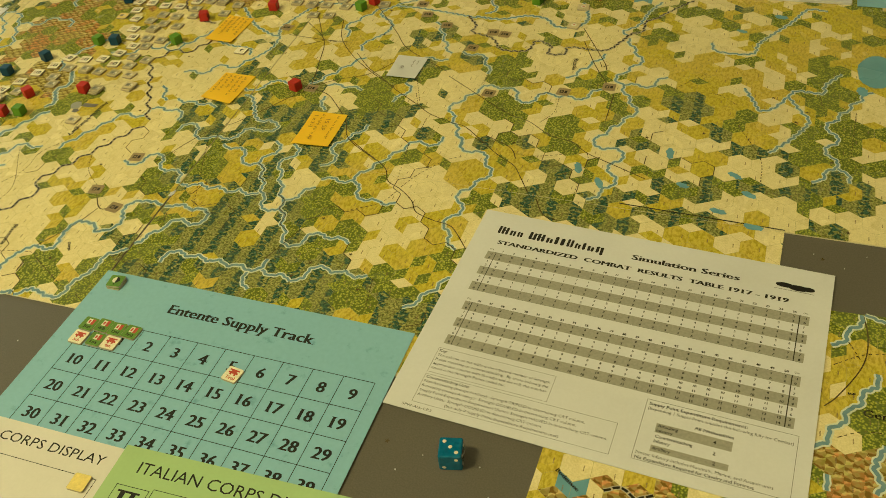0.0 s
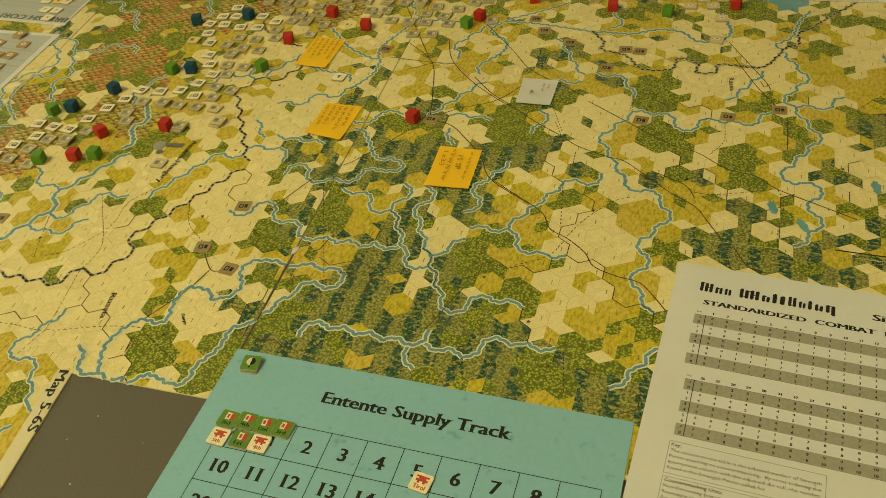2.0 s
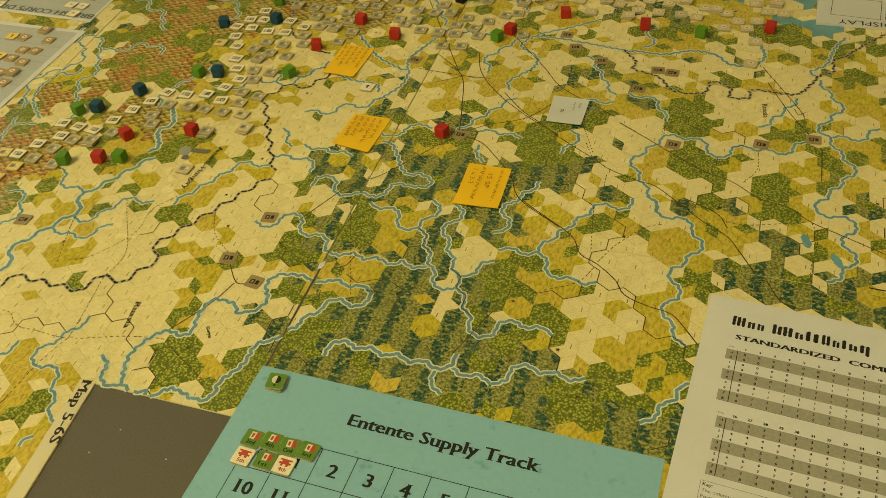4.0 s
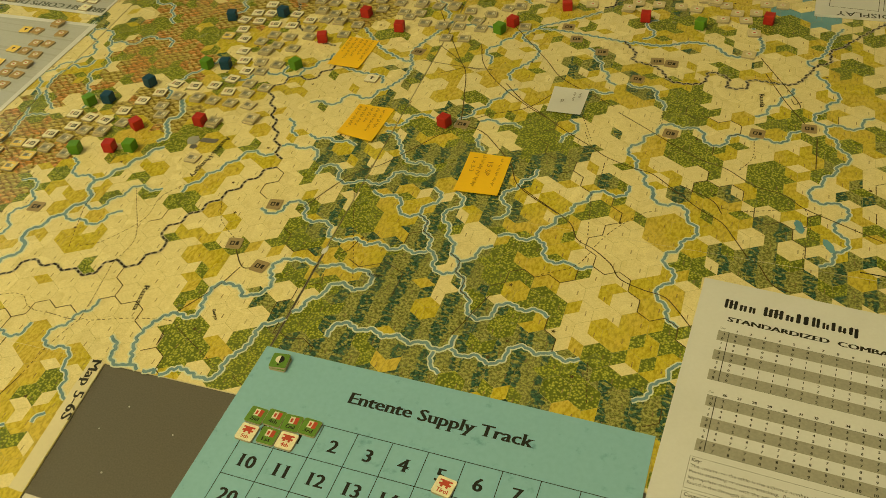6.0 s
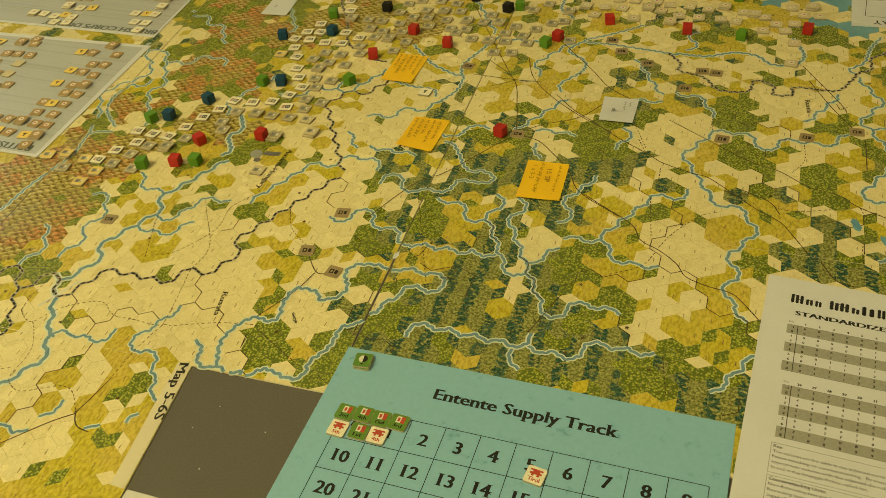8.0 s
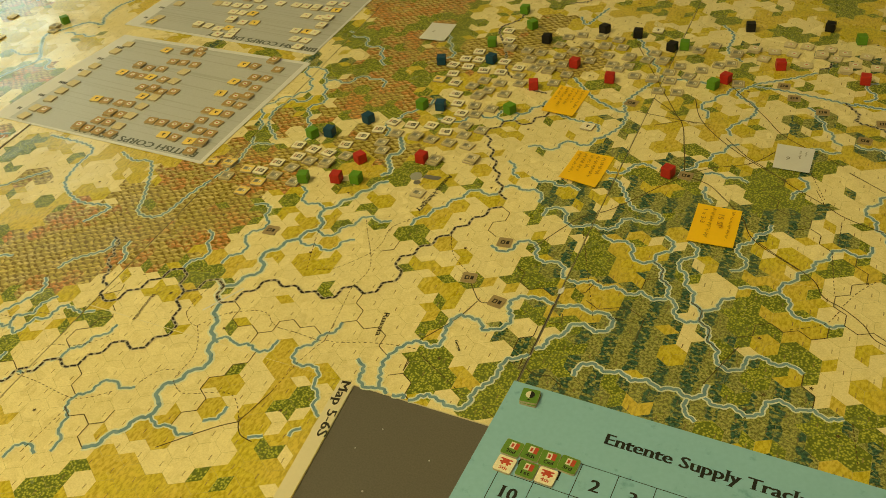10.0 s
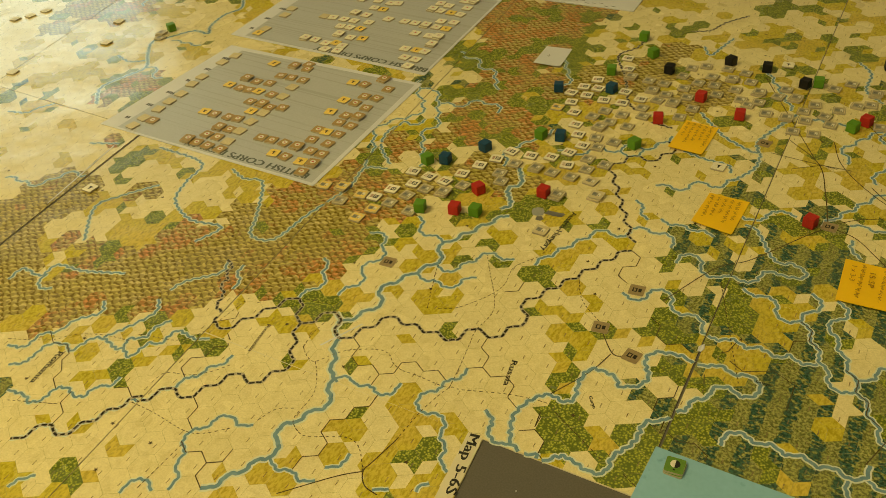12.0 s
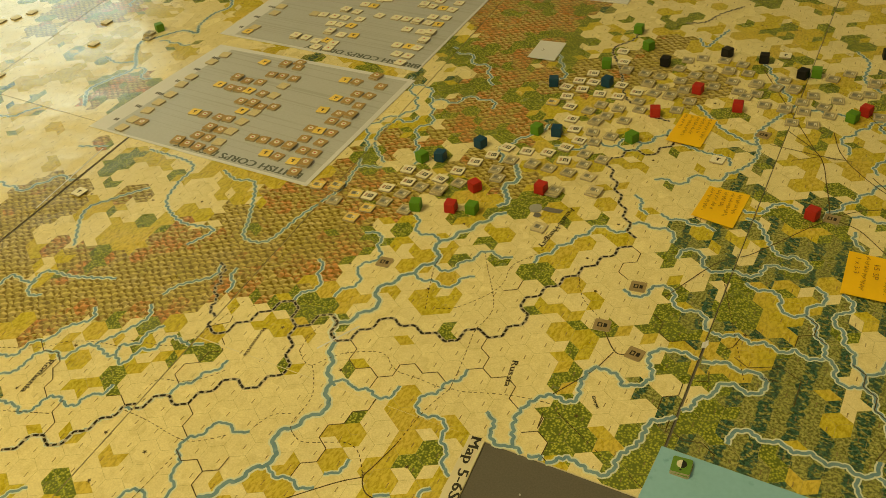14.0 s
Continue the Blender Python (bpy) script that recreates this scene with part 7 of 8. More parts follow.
letters("text_line", [("All Nationalities", 206, -172, 2.4, 25, 0, "l")], crt, PRINT_BLACK, TOP, bold=0.015)
for y in (-182, -197.3):
    bars("grey_stripe", [(182, y, 231, y + (7.6 if y > -190 else 5))], crt, PRINT_GREY, TOP - 0.00003)
for s, y in (("Attacking", -177.3), ("Infantry", -181.2), ("Counterattacking", -186), ("Infantry", -190), ("Artillery", -195.6)):
    letters("text_line", [(s, 183, y, 2.4, 0, 0, "l")], crt, PRINT_BLACK, TOP, bold=0.015)
letters("figure_line", [("4", 220, -179.5, 2.8, 0, 0, "c"), ("2", 221, -188, 2.8, 0, 0, "c"), ("2", 222, -195.6, 2.8, 0, 0, "c")], crt, PRINT_BLACK, TOP, bold=0.015)
letters("text_line", [("Notes: Infantry includes Mountain, Marine, and Assault units", 174, -201.6, 2.4, 85, 0, "l")], crt, PRINT_BLACK, TOP)
letters("text_line", [("No Expenditure Required for Cavalry and Fortress", 174, -205.4, 2.4, 74, 0, "l")], crt, PRINT_BLACK, TOP, bold=0.015)

# ---- the supply track ----
letters("title", [("Entente Supply Track", 77, -30.5, 9.2, 128, 0, "l")], teal, PRINT_BLACK, TOP, heavy=0.5, serif=True)
for i in range(11):
    bars("box_line", [(21 + i * 24.5 - 0.27, -207.4, 21 + i * 24.5 + 0.27, -52)], teal, PRINT_BLACK, TOP)
for j in range(7):
    bars("box_line", [(21.2, -52 - j * 25.9 - 0.27, 265.8, -52 - j * 25.9 + 0.27)], teal, PRINT_BLACK, TOP + 0.00001)
for j in range(6):
    for i in range(10):
        letters("box_number", [(str(j * 10 + i), 33.2 + i * 24.5, -70.2 - j * 25.9, 9.4, 0, 0, "c")], teal, PRINT_BLACK, TOP, heavy=0.5, serif=True)

# ---- the two corps display sheets at the table's front ----
austro = sheet_thing("corps_display_sheet", pose(-0.366, -0.320, 0.0009, 0, 0, 3.2), 0.216, 0.279, 0.0003, paper("cream_paper", (0.70, 0.67, 0.66)), "cream paper corps display sheet with a black heading", "game sheet")
letters("heading", [("Austro-Hungarian", 17, -16.2, 7.2, 96, 0, "l"), ("CORPS DISPLAY", 117, -16.2, 7.6, 88, 0, "l")], austro, PRINT_BLACK, TOP)
for k in range(6):
    y = -26.5 - k * 39
    bars("box_frame", frame_bars(17, y - 33, 42, y, 0.45), austro, PRINT_BLACK, TOP)
    bars("box_frame", frame_bars(44, y - 33, 208, y, 0.45), austro, PRINT_BLACK, TOP)
letters("numeral", [("I", 29.5, -54, 18, 4.5, 0, "c")], austro, PRINT_BLACK, TOP, bold=0.015)
bars("numeral_foot", [(24.5, -54.6, 34.5, -53), (24.5, -37.6, 34.5, -36)], austro, PRINT_BLACK, TOP)
italian = sheet_thing("corps_display_sheet", pose(-0.1535, -0.3045, 0.0013, 0, 0, 4.5), 0.216, 0.279, 0.0003, GREEN_PAPER, "green paper corps display sheet with a black heading", "game sheet")
letters("heading", [("ITALIAN CORPS DISPLAY", 18, -18.5, 8.8, 146, 0, "l")], italian, PRINT_BLACK, TOP)
bars("box_frame", frame_bars(10, -62, 35, -29, 0.45), italian, PRINT_BLACK, TOP)
bars("box_frame", frame_bars(37, -62, 205, -27, 0.45), italian, PRINT_BLACK, TOP)
bars("numeral", [(16, -52, 19.5, -34), (24, -52, 27.5, -34), (13.5, -53.5, 30, -52), (13.5, -34, 30, -32.5)], italian, PRINT_BLACK, TOP)

# ---- cardboard counters ----
BOARD = plain("grey_chipboard", (0.46, 0.40, 0.29), 0.8, 900)
FACE = {k: plain(k + "_counter_face", c, 0.55, 500, 0.3) for k, c in {
    "white": (0.86, 0.80, 0.63), "grey": (0.40, 0.35, 0.22), "yellow": (0.88, 0.64, 0.14), "tan": (0.64, 0.54, 0.33), "brown": (0.42, 0.27, 0.10),
    "green": (0.13, 0.26, 0.04), "gold": (0.85, 0.68, 0.22), "fort": (0.34, 0.25, 0.13)}.items()}
RED_INK, GREEN_INK = plain("red_ink", (0.52, 0.06, 0.03), 0.5, 500), plain("green_ink", (0.05, 0.16, 0.05), 0.5, 500)
BROWN_INK, SLATE_INK = plain("brown_red_ink", (0.36, 0.13, 0.07), 0.5, 500), plain("slate_ink", (0.25, 0.235, 0.19), 0.5, 500)
LIGHT_INK = plain("light_ink", (0.75, 0.70, 0.58), 0.5, 500)
PROTO = {}
SIDE = 0.0128


def counter(style, x, y, turn, z, label, group, symbol="box", thick=0.0016):
    """A die-cut cardboard counter: chipboard body, printed face and its printed sign. x, y in millimetres."""
    m = pose(x / 1000, y / 1000, z, 0, 0, turn)
    key = (style, symbol, label, group)
    symbol, _, words = symbol.partition(":")
    if key in PROTO:
        return copy_thing(PROTO[key], m)
    thing = tagged(empty("unit_counter", m), label, "counter", group)
    h = SIDE / 2
    if symbol == "fort":
        thick = 0.0003
    bm = bmesh.new()
    r = bmesh.ops.create_cube(bm, size=1, matrix=Matrix.LocRotScale((0, 0, thick / 2), None, (SIDE, SIDE, thick)))
    up = [e for e in bm.edges if abs(e.verts[0].co.z - e.verts[1].co.z) > 1e-5]
    bmesh.ops.bevel(bm, geom=up, offset=0.0014, segments=3, affect="EDGES", profile=0.5)
    link("board", bm, BOARD, thing)
    bm = bmesh.new()
    r = bmesh.ops.create_grid(bm, x_segments=1, y_segments=1, size=h * 0.985, matrix=Matrix.Translation((0, 0, thick + 0.00004)))
    bmesh.ops.bevel(bm, geom=list(bm.verts), offset=0.0014, segments=3, affect="VERTICES", profile=0.5)
    face = link("printed_face", bm, FACE[style], thing)
    z1 = thick + 0.00009
    if symbol == "box":
        bars("sign", frame_bars(-1.0, -2.6, 4.2, 2.6, 1.15) + [(0.9, -0.7, 2.3, 0.7)], face, PRINT_BLACK, z1)
        bars("lettering", [(-4.4, -2.5, -1.9, -1.4), (-4.4, -0.6, -1.9, 0.5), (-4.4, 1.3, -1.9, 2.4)], face, BROWN_INK, z1)
    elif symbol == "dull":
        bars("border", frame_bars(-5.7, -5.7, 5.7, 5.7, 0.9), face, FACE["tan"], z1)
        bars("panel", [(-4.3, -2.6, 0.5, 2.8)], face, SLATE_INK, z1)
        bars("figure", [(1.0, -2.2, 3.6, 2.6)], face, LIGHT_INK, z1)
        bars("sign", [(1.7, -2.2, 2.6, -0.4), (-3.4, -0.4, -0.6, 0.6)], face, PRINT_RULE, z1 + 0.00003)
    elif symbol == "ring":
        bm = bmesh.new()
        bmesh.ops.create_circle(bm, cap_ends=True, segments=16, radius=0.0031, matrix=Matrix.Translation((0, 0.0006, z1)))
        link("disc", bm, LIGHT_INK, face)
        bars("sign", [(-1.2, -0.2, 1.2, 1.5)], face, RED_INK, z1 + 0.00004)
    elif symbol == "star":
        bars("sign", [(-0.8, -2.6, 0.8, 2.6), (-2.2, 1.0, 2.2, 2.0)], face, PRINT_BLACK, z1)
    elif symbol == "flag":
        bars("sign", [(-2.4, -0.6, 1.0, 4.8)], face, LIGHT_INK, z1)
        bars("sign", [(1.0, -0.6, 3.8, 4.8)], face, RED_INK, z1)
        bars("crest", [(-1.5, 0.6, 0.1, 3.6)], face, RED_INK, z1 + 0.00003)
        letters("lettering", [(words, 0, -4.4, 2.9, 6.2, 0, "c")], face, PRINT_BLACK, z1, heavy=0.15)
    elif symbol == "cannon":
        bars("sign", [(-4.0, 0.5, 4.0, 2.0), (-2.6, -0.9, -1.0, 0.5), (1.0, -0.9, 2.6, 0.5), (-2.4, 2.0, 2.4, 3.2), (-4.2, 3.2, 4.2, 4.4)], face, RED_INK, z1)
        letters("lettering", [(words, 0, -4.6, 2.9, 7.6 if len(words) > 3 else 5.4, 0, "c")], face, RED_INK, z1, heavy=0.15)
    elif symbol == "badge":
        bars("sign", frame_bars(-2.4, -0.6, 2.4, 3.2, 1.1), face, RED_INK, z1)
        bars("sign", [(-1.0, 0.6, 1.0, 2.0)], face, GREEN_INK, z1)
        bars("lettering", [(-2.6, -4.2, -0.6, -2.6), (0.6, -4.2, 2.6, -2.6), (3.2, 2.4, 4.3, 3.6)], face, PRINT_BLACK, z1)
    elif symbol == "leaf":
        bm = bmesh.new()
        for a in range(3):
            bmesh.ops.create_circle(bm, cap_ends=True, segments=10, radius=0.0016, matrix=Matrix.Translation((0.0017 * math.cos(2.1 * a + 0.5), 0.0012 + 0.0015 * math.sin(2.1 * a + 0.5), z1 + a * 0.00001)))
        link("sign", bm, GREEN_INK, face)
        bars("lettering", [(-2.6, -4.2, 2.6, -2.8)], face, RED_INK, z1)
    elif symbol == "dial":
        bm = bmesh.new()
        bmesh.ops.create_circle(bm, cap_ends=True, segments=20, radius=0.0033, matrix=Matrix.Translation((0, 0.001, z1)))
        link("disc", bm, LIGHT_INK, face)
        bm = bmesh.new()
        vs = [bm.verts.new((0.0033 * math.cos(a), 0.001 + 0.0033 * math.sin(a), z1 + 0.00004)) for a in [math.pi * (-0.5 + k / 12) for k in range(13)]]
        bm.faces.new(vs)
        link("half_disc", bm, PRINT_BLACK, face)
        bars("lettering", [(-0.7, -4.4, 0.7, -3.2)], face, PRINT_BLACK, z1)
    elif symbol == "fort":
        bars("sign", frame_bars(-3.6, -2.4, 0.2, 2.4, 1.0) + [(1.2, -2.0, 3.8, 2.2)], face, PRINT_BLACK, z1)
    PROTO[key] = thing
    return thing


toss = random.Random(11)
ON_TEAL = 0.0008
G = "counters on the supply track"
for x, y, words in ((-255, -219, "2nd"), (-242, -217, "4th"), (-229, -217, "Cmd"), (-216, -216, "3rd")):
    counter("green", x, y, toss.uniform(-6, 6), ON_TEAL, "green cardboard counter with a small flag", G, "flag:" + words)
counter("green", -239, -231, 2, ON_TEAL, "green cardboard counter with a small flag", G, "flag:1st")
for x, y, words in ((-254, -233, "5th"), (-225.5, -230.5, "4th"), (-116, -228, "Tirol")):
    counter("white", x, y, toss.uniform(-8, 8), ON_TEAL, "cream cardboard counter with a red cannon sign", G, "cannon:" + words)
counter("green", -262.5, -174, 4, ON_TEAL, "green cardboard counter with a black and white dial", G, "dial")
counter("green", -262.8, -173.4, 9, ON_TEAL + 0.00175, "green cardboard counter with a black and white dial", G, "dial")
ON_AUSTRO, ON_ITALIAN = 0.00125, 0.00165
G = "counters on the corps display"
for style, x, y, s in (("white", -310, -353, "badge"), ("white", -293, -352, "badge"), ("gold", -280, -350, "none"), ("white", -308, -370, "badge"), ("gold", -294, -369, "badge"), ("white", -278, -368, "leaf"), ("white", -263, -366, "badge"),
                       ("gold", -166, -341, "none"), ("white", -309, -393, "leaf"), ("white", -294, -391, "badge"), ("white", -280, -390, "badge")):
    counter(style, x, y, toss.uniform(-4, 8), ON_AUSTRO, {"badge": "cream cardboard counter with a red badge", "leaf": "cream cardboard counter with a green badge", "none": "shiny blank golden cardboard counter"}[s], G, s)
for x, y in ((-100, -340), (-86, -339), (-68, -339)):
    counter("green", x, y, toss.uniform(0, 8), ON_ITALIAN, "green cardboard counter with a clover sign", "counters on the green display", "leaf")

# ---- the blue die ----
die = tagged(empty("die", pose(0.063, -0.2435, TABLE_Z, 0, 0, 16)), "blue die with white pips on the bare table", "die")
n = Nodes("blue_plastic")
BLUE = n.done(n.ramp(n.noise(300, 2), [(0.3, (0.0, 0.10, 0.22)), (0.7, (0.004, 0.14, 0.29))]), 0.16)
link("body", box(bmesh.new(), -0.0078, -0.0078, 0, 0.0078, 0.0078, 0.0156, 0.0014, 3), BLUE, die)


def pip(m):
    bm = bmesh.new()
    bmesh.ops.create_uvsphere(bm, u_segments=12, v_segments=6, radius=0.0014, matrix=m @ Matrix.Diagonal((1, 1, 0.16, 1)))
    link("pip", bm, LIGHT_INK, die)


for a in (-1, 0, 1):
    pip(Matrix.Translation((0.0042 * a, -0.0042 * a, 0.01556)))
for a in (-1, 1):
    pip(Matrix.Translation((0.0042 * a, -0.00776, 0.0078 + 0.0042 * a)) @ pose(0, 0, 0, 90))
for a in (-1, 1):
    for b in (-1, 1):
        pip(Matrix.Translation((0.00776, 0.0042 * a, 0.0078 + 0.0042 * b)) @ pose(0, 0, 0, 0, 90))
pip(Matrix.Translation((0.00776, 0, 0.0078)) @ pose(0, 0, 0, 0, 90))


# ---- the grey corps displays far down the table ----
def quad_sheet(name, corners, material, z, thickness, label, category, group=""):
    thing = tagged(empty(name, pose(corners[0][0] / 1000, corners[0][1] / 1000, z)), label, category, group)
    x0, y0 = corners[0]
    pts = [((x - x0) / 1000, (y - y0) / 1000) for x, y in corners]
    from_lists("paper", [(x, y, 0) for x, y in pts] + [(x, y, thickness) for x, y in pts], [(3, 2, 1, 0), (4, 5, 6, 7)] + [(i, (i + 1) % 4, 4 + (i + 1) % 4, 4 + i) for i in range(4)], material, thing)
    return thing


def grey_skin():
    n = Nodes("grey_print_gloss")
    c = n.ramp(n.noise(500, 3), [(0.3, (0.42, 0.43, 0.46)), (0.7, (0.46, 0.47, 0.51))])
    rows = n.noise(1.0, 2, 0.6, n.stretched(2, 260, 3))
    c = n.mix(n.maths("MULTIPLY", n.ramp(rows, [(0.55, (0, 0, 0)), (0.62, (1, 1, 1))]), 0.3), c, (0.24, 0.23, 0.21))
    return n.done(c, 0.45, n.noise(10, 2), 0.2, 0.01, spec=0.4)


GREY_GLOSS = grey_skin()


def grey_display(outer, inner, text_at, label):
    thing = quad_sheet("corps_display_sheet", outer, WHITE_PAPER, 0.0005, 0.0004, label, "game sheet", "grey displays")
    x0, y0 = outer[0]
    from_lists("grey_panel", [((x - x0) / 1000, (y - y0) / 1000, 0.00045) for x, y in inner], [(0, 1, 2, 3)], GREY_GLOSS, thing)
    letters("heading", [("BRITISH CORPS DISPLAY", text_at[0] - x0, text_at[1] - y0, 10.0, 168, 182.6, "l")], thing, PRINT_RULE, 0.0005, heavy=0.6)
    # roman numerals along the left edge, too small to read
    for k in range(6):
        u = 0.1 + k * 0.155
        ax, ay = inner[0][0] + (inner[3][0] - inner[0][0]) * u - x0, inner[0][1] + (inner[3][1] - inner[0][1]) * u - y0
        bars("numeral", [(ax - 9 + i * 3.2, ay - 2.5, ax - 9 + i * 3.2 + 2.3, ay + 2.5) for i in range(2 + k % 3)], thing, PRINT_BLACK, 0.0005)
    return thing


grey1 = grey_display([(-1009, -34), (-700, -22), (-721, 204), (-1013, 187)], [(-984, -30), (-705, -18), (-728, 198), (-988, 181)], (-716, -6), "grey printed corps display sheet with cardboard counters in rows")
grey2 = grey_display([(-1038, 212), (-731, 223), (-757, 452), (-1060, 440)], [(-1016, 217), (-735, 228), (-760, 446), (-1036, 434)], (-735, 239), "grey printed corps display sheet full of pale counters")

# ---- counters, row by row (places in millimetres) ----

def lay(style, symbol, z, label, group, *places):
    """Lays counters at the places, a little askew; every sixth one on top of another."""
    for k, (x, y) in enumerate(places):
        jog = toss.uniform(-1, 1)
        counter(style, x + jog, y + toss.uniform(-1, 1), 3 + toss.uniform(-9, 9), z, label, group, symbol)
        if symbol in ("dull", "ring") and k % 6 == 1:
            counter(style, x + jog + 1.2, y + 0.8, 3 + toss.uniform(-9, 9), z + 0.00175, label, group, symbol)


lay("tan", "none", 0.00095, "blank tan cardboard counter on the grey sheet", "counters on the grey display",
    (-967, -21), (-969, -2), (-970, 20), (-972, 39), (-973, 59), (-980, 82), (-982, 103), (-840, 3), (-844, 24), (-848, 45), (-847, 66), (-854, 107))
lay("tan", "none", 0.00095, "blank tan cardboard counter on the grey sheet", "counters on the grey display",
    (-858, 129), (-983, 165), (-987, 144))
lay("yellow", "star", 0.00095, "yellow cardboard counter on the grey sheet", "counters on the grey display",
    (-913, 41), (-933, 102), (-888, 104), (-864, 65), (-777, 7), (-741, 7), (-753, 66), (-778, 104), (-797, 171), (-921, 169), (-780, 131))
lay("brown", "ring", 0.00095, "brown cardboard counter with a white ring", "counters on the grey display",
    (-956, -2), (-887, -15), (-871, -14), (-856, -14), (-874, 2), (-859, 3), (-837, -13), (-873, 20), (-858, 22), (-878, 42), (-865, 44), (-899, 41))
lay("brown", "ring", 0.00095, "brown cardboard counter with a white ring", "counters on the grey display",
    (-880, 82), (-864, 82), (-850, 81), (-836, 85), (-916, 101), (-901, 103), (-869, 104), (-926, 123), (-909, 123), (-891, 125), (-891, 146), (-875, 148))
lay("brown", "ring", 0.00095, "brown cardboard counter with a white ring", "counters on the grey display",
    (-858, 149), (-893, 173), (-878, 184), (-872, 173), (-813, 25), (-798, 26), (-780, 27), (-764, 27), (-758, 46), (-736, 48), (-762, 7), (-745, 27))
lay("brown", "ring", 0.00095, "brown cardboard counter with a white ring", "counters on the grey display",
    (-730, 28), (-726, 8), (-766, 66), (-738, 68), (-754, 87), (-738, 88), (-756, 104), (-742, 106), (-765, 130), (-745, 128), (-763, 148), (-748, 150))
lay("brown", "ring", 0.00095, "brown cardboard counter with a white ring", "counters on the grey display",
    (-781, 172), (-769, 191), (-749, 174), (-727, -9))
lay("tan", "none", 0.00095, "blank tan cardboard counter on the grey sheet", "counters on the far grey display",
    (-1009, 290), (-1013, 311), (-1004, 244), (-953, 308))
lay("yellow", "star", 0.00095, "yellow cardboard counter on the grey sheet", "counters on the far grey display",
    (-1004, 229), (-886, 247), (-883, 295), (-861, 272), (-776, 340), (-777, 272), (-891, 359), (-798, 385))
lay("white", "ring", 0.00095, "cream cardboard counter with a red sign", "counters on the far grey display",
    (-939, 309), (-934, 242), (-918, 244), (-897, 242), (-888, 228), (-873, 245), (-869, 231), (-898, 270), (-913, 291), (-898, 292), (-921, 311), (-906, 312))
lay("white", "ring", 0.00095, "cream cardboard counter with a red sign", "counters on the far grey display",
    (-902, 334), (-920, 333), (-884, 315), (-878, 269), (-865, 335), (-841, 338), (-825, 339), (-808, 338), (-792, 339), (-795, 358), (-778, 360), (-806, 314))
lay("white", "ring", 0.00095, "cream cardboard counter with a red sign", "counters on the far grey display",
    (-786, 315), (-772, 315), (-792, 271), (-764, 273), (-779, 251), (-763, 251), (-762, 233), (-768, 293), (-906, 358), (-914, 380), (-894, 380), (-884, 384))
lay("white", "ring", 0.00095, "cream cardboard counter with a red sign", "counters on the far grey display",
    (-940, 376), (-828, 385), (-814, 385), (-783, 385), (-827, 406), (-814, 405), (-786, 407), (-788, 428), (-801, 426))
lay("white", "box", 0.0005, "white cardboard counter with a black unit sign", "white counters along the front",
    (-554, 257), (-537, 257), (-544, 238), (-532, 218), (-519, 196), (-508, 180), (-495, 162), (-501, 144), (-553, 120), (-533, 121), (-513, 128), (-492, 122))
lay("white", "box", 0.0005, "white cardboard counter with a black unit sign", "white counters along the front",
    (-561, 102), (-570, 83), (-577, 62), (-624, 44), (-604, 43), (-585, 44), (-611, 26), (-624, 8), (-632, -10), (-515, 256), (-495, 258), (-481, 275))
lay("white", "box", 0.0005, "white cardboard counter with a black unit sign", "white counters along the front",
    (-502, 283), (-531, 278), (-547, 275), (-541, 296), (-532, 357), (-521, 335))
lay("yellow", "dull", 0.0005, "pale yellow cardboard counter on the map", "yellow counters along the front",
    (-647, -11), (-671, -11), (-690, -15), (-627, -45), (-553, 221), (-622, -26))
lay("grey", "dull", 0.0005, "grey-brown cardboard counter lying on the map", "grey counters along the front",
    (-595, 25), (-576, 26), (-566, 45), (-606, 6), (-614, -11), (-589, -13), (-540, 101), (-518, 102), (-499, 104), (-478, 105), (-471, 123), (-478, 141))
lay("grey", "dull", 0.0005, "grey-brown cardboard counter lying on the map", "grey counters along the front",
    (-489, 181), (-496, 200), (-480, 164), (-544, 81), (-536, 68), (-459, 139), (-660, -31), (-476, 70), (-504, 236), (-483, 236), (-471, 257), (-463, 242))
lay("grey", "dull", 0.0005, "grey-brown cardboard counter lying on the map", "grey counters along the front",
    (-463, 279), (-476, 296), (-510, 219), (-490, 216), (-470, 215), (-469, 180), (-459, 296), (-445, 280), (-429, 256), (-422, 279), (-436, 299), (-429, 355))
lay("grey", "dull", 0.0005, "grey-brown cardboard counter lying on the map", "grey counters along the front",
    (-419, 379), (-407, 356), (-388, 359), (-399, 378), (-443, 375), (-470, 318), (-488, 318), (-510, 316), (-459, 343), (-438, 334), (-419, 337), (-411, 317))
lay("grey", "dull", 0.0005, "grey-brown cardboard counter lying on the map", "grey counters along the front",
    (-397, 337), (-373, 339), (-385, 318), (-365, 319), (-456, 366), (-374, 309), (-447, 316))
lay("grey", "dull", 0.0005, "grey-brown cardboard counter lying on the map", "grey counters along the front",
    (-352, 300), (-332, 298), (-318, 276), (-299, 279), (-313, 302), (-289, 304), (-312, 337), (-334, 342), (-351, 339), (-319, 321), (-298, 319), (-288, 336))
lay("grey", "dull", 0.0005, "grey-brown cardboard counter lying on the map", "grey counters along the front",
    (-273, 354), (-263, 384), (-290, 399), (-303, 380), (-348, 358), (-262, 360), (-244, 319))
lay("tan", "ring", 0.0005, "tan cardboard counter with a red sign", "tan counters on the northern front",
    (-233, 384), (-249, 400), (-226, 404), (-206, 405), (-188, 383), (-196, 426), (-213, 426), (-179, 410), (-171, 428), (-156, 424), (-134, 422), (-162, 407))
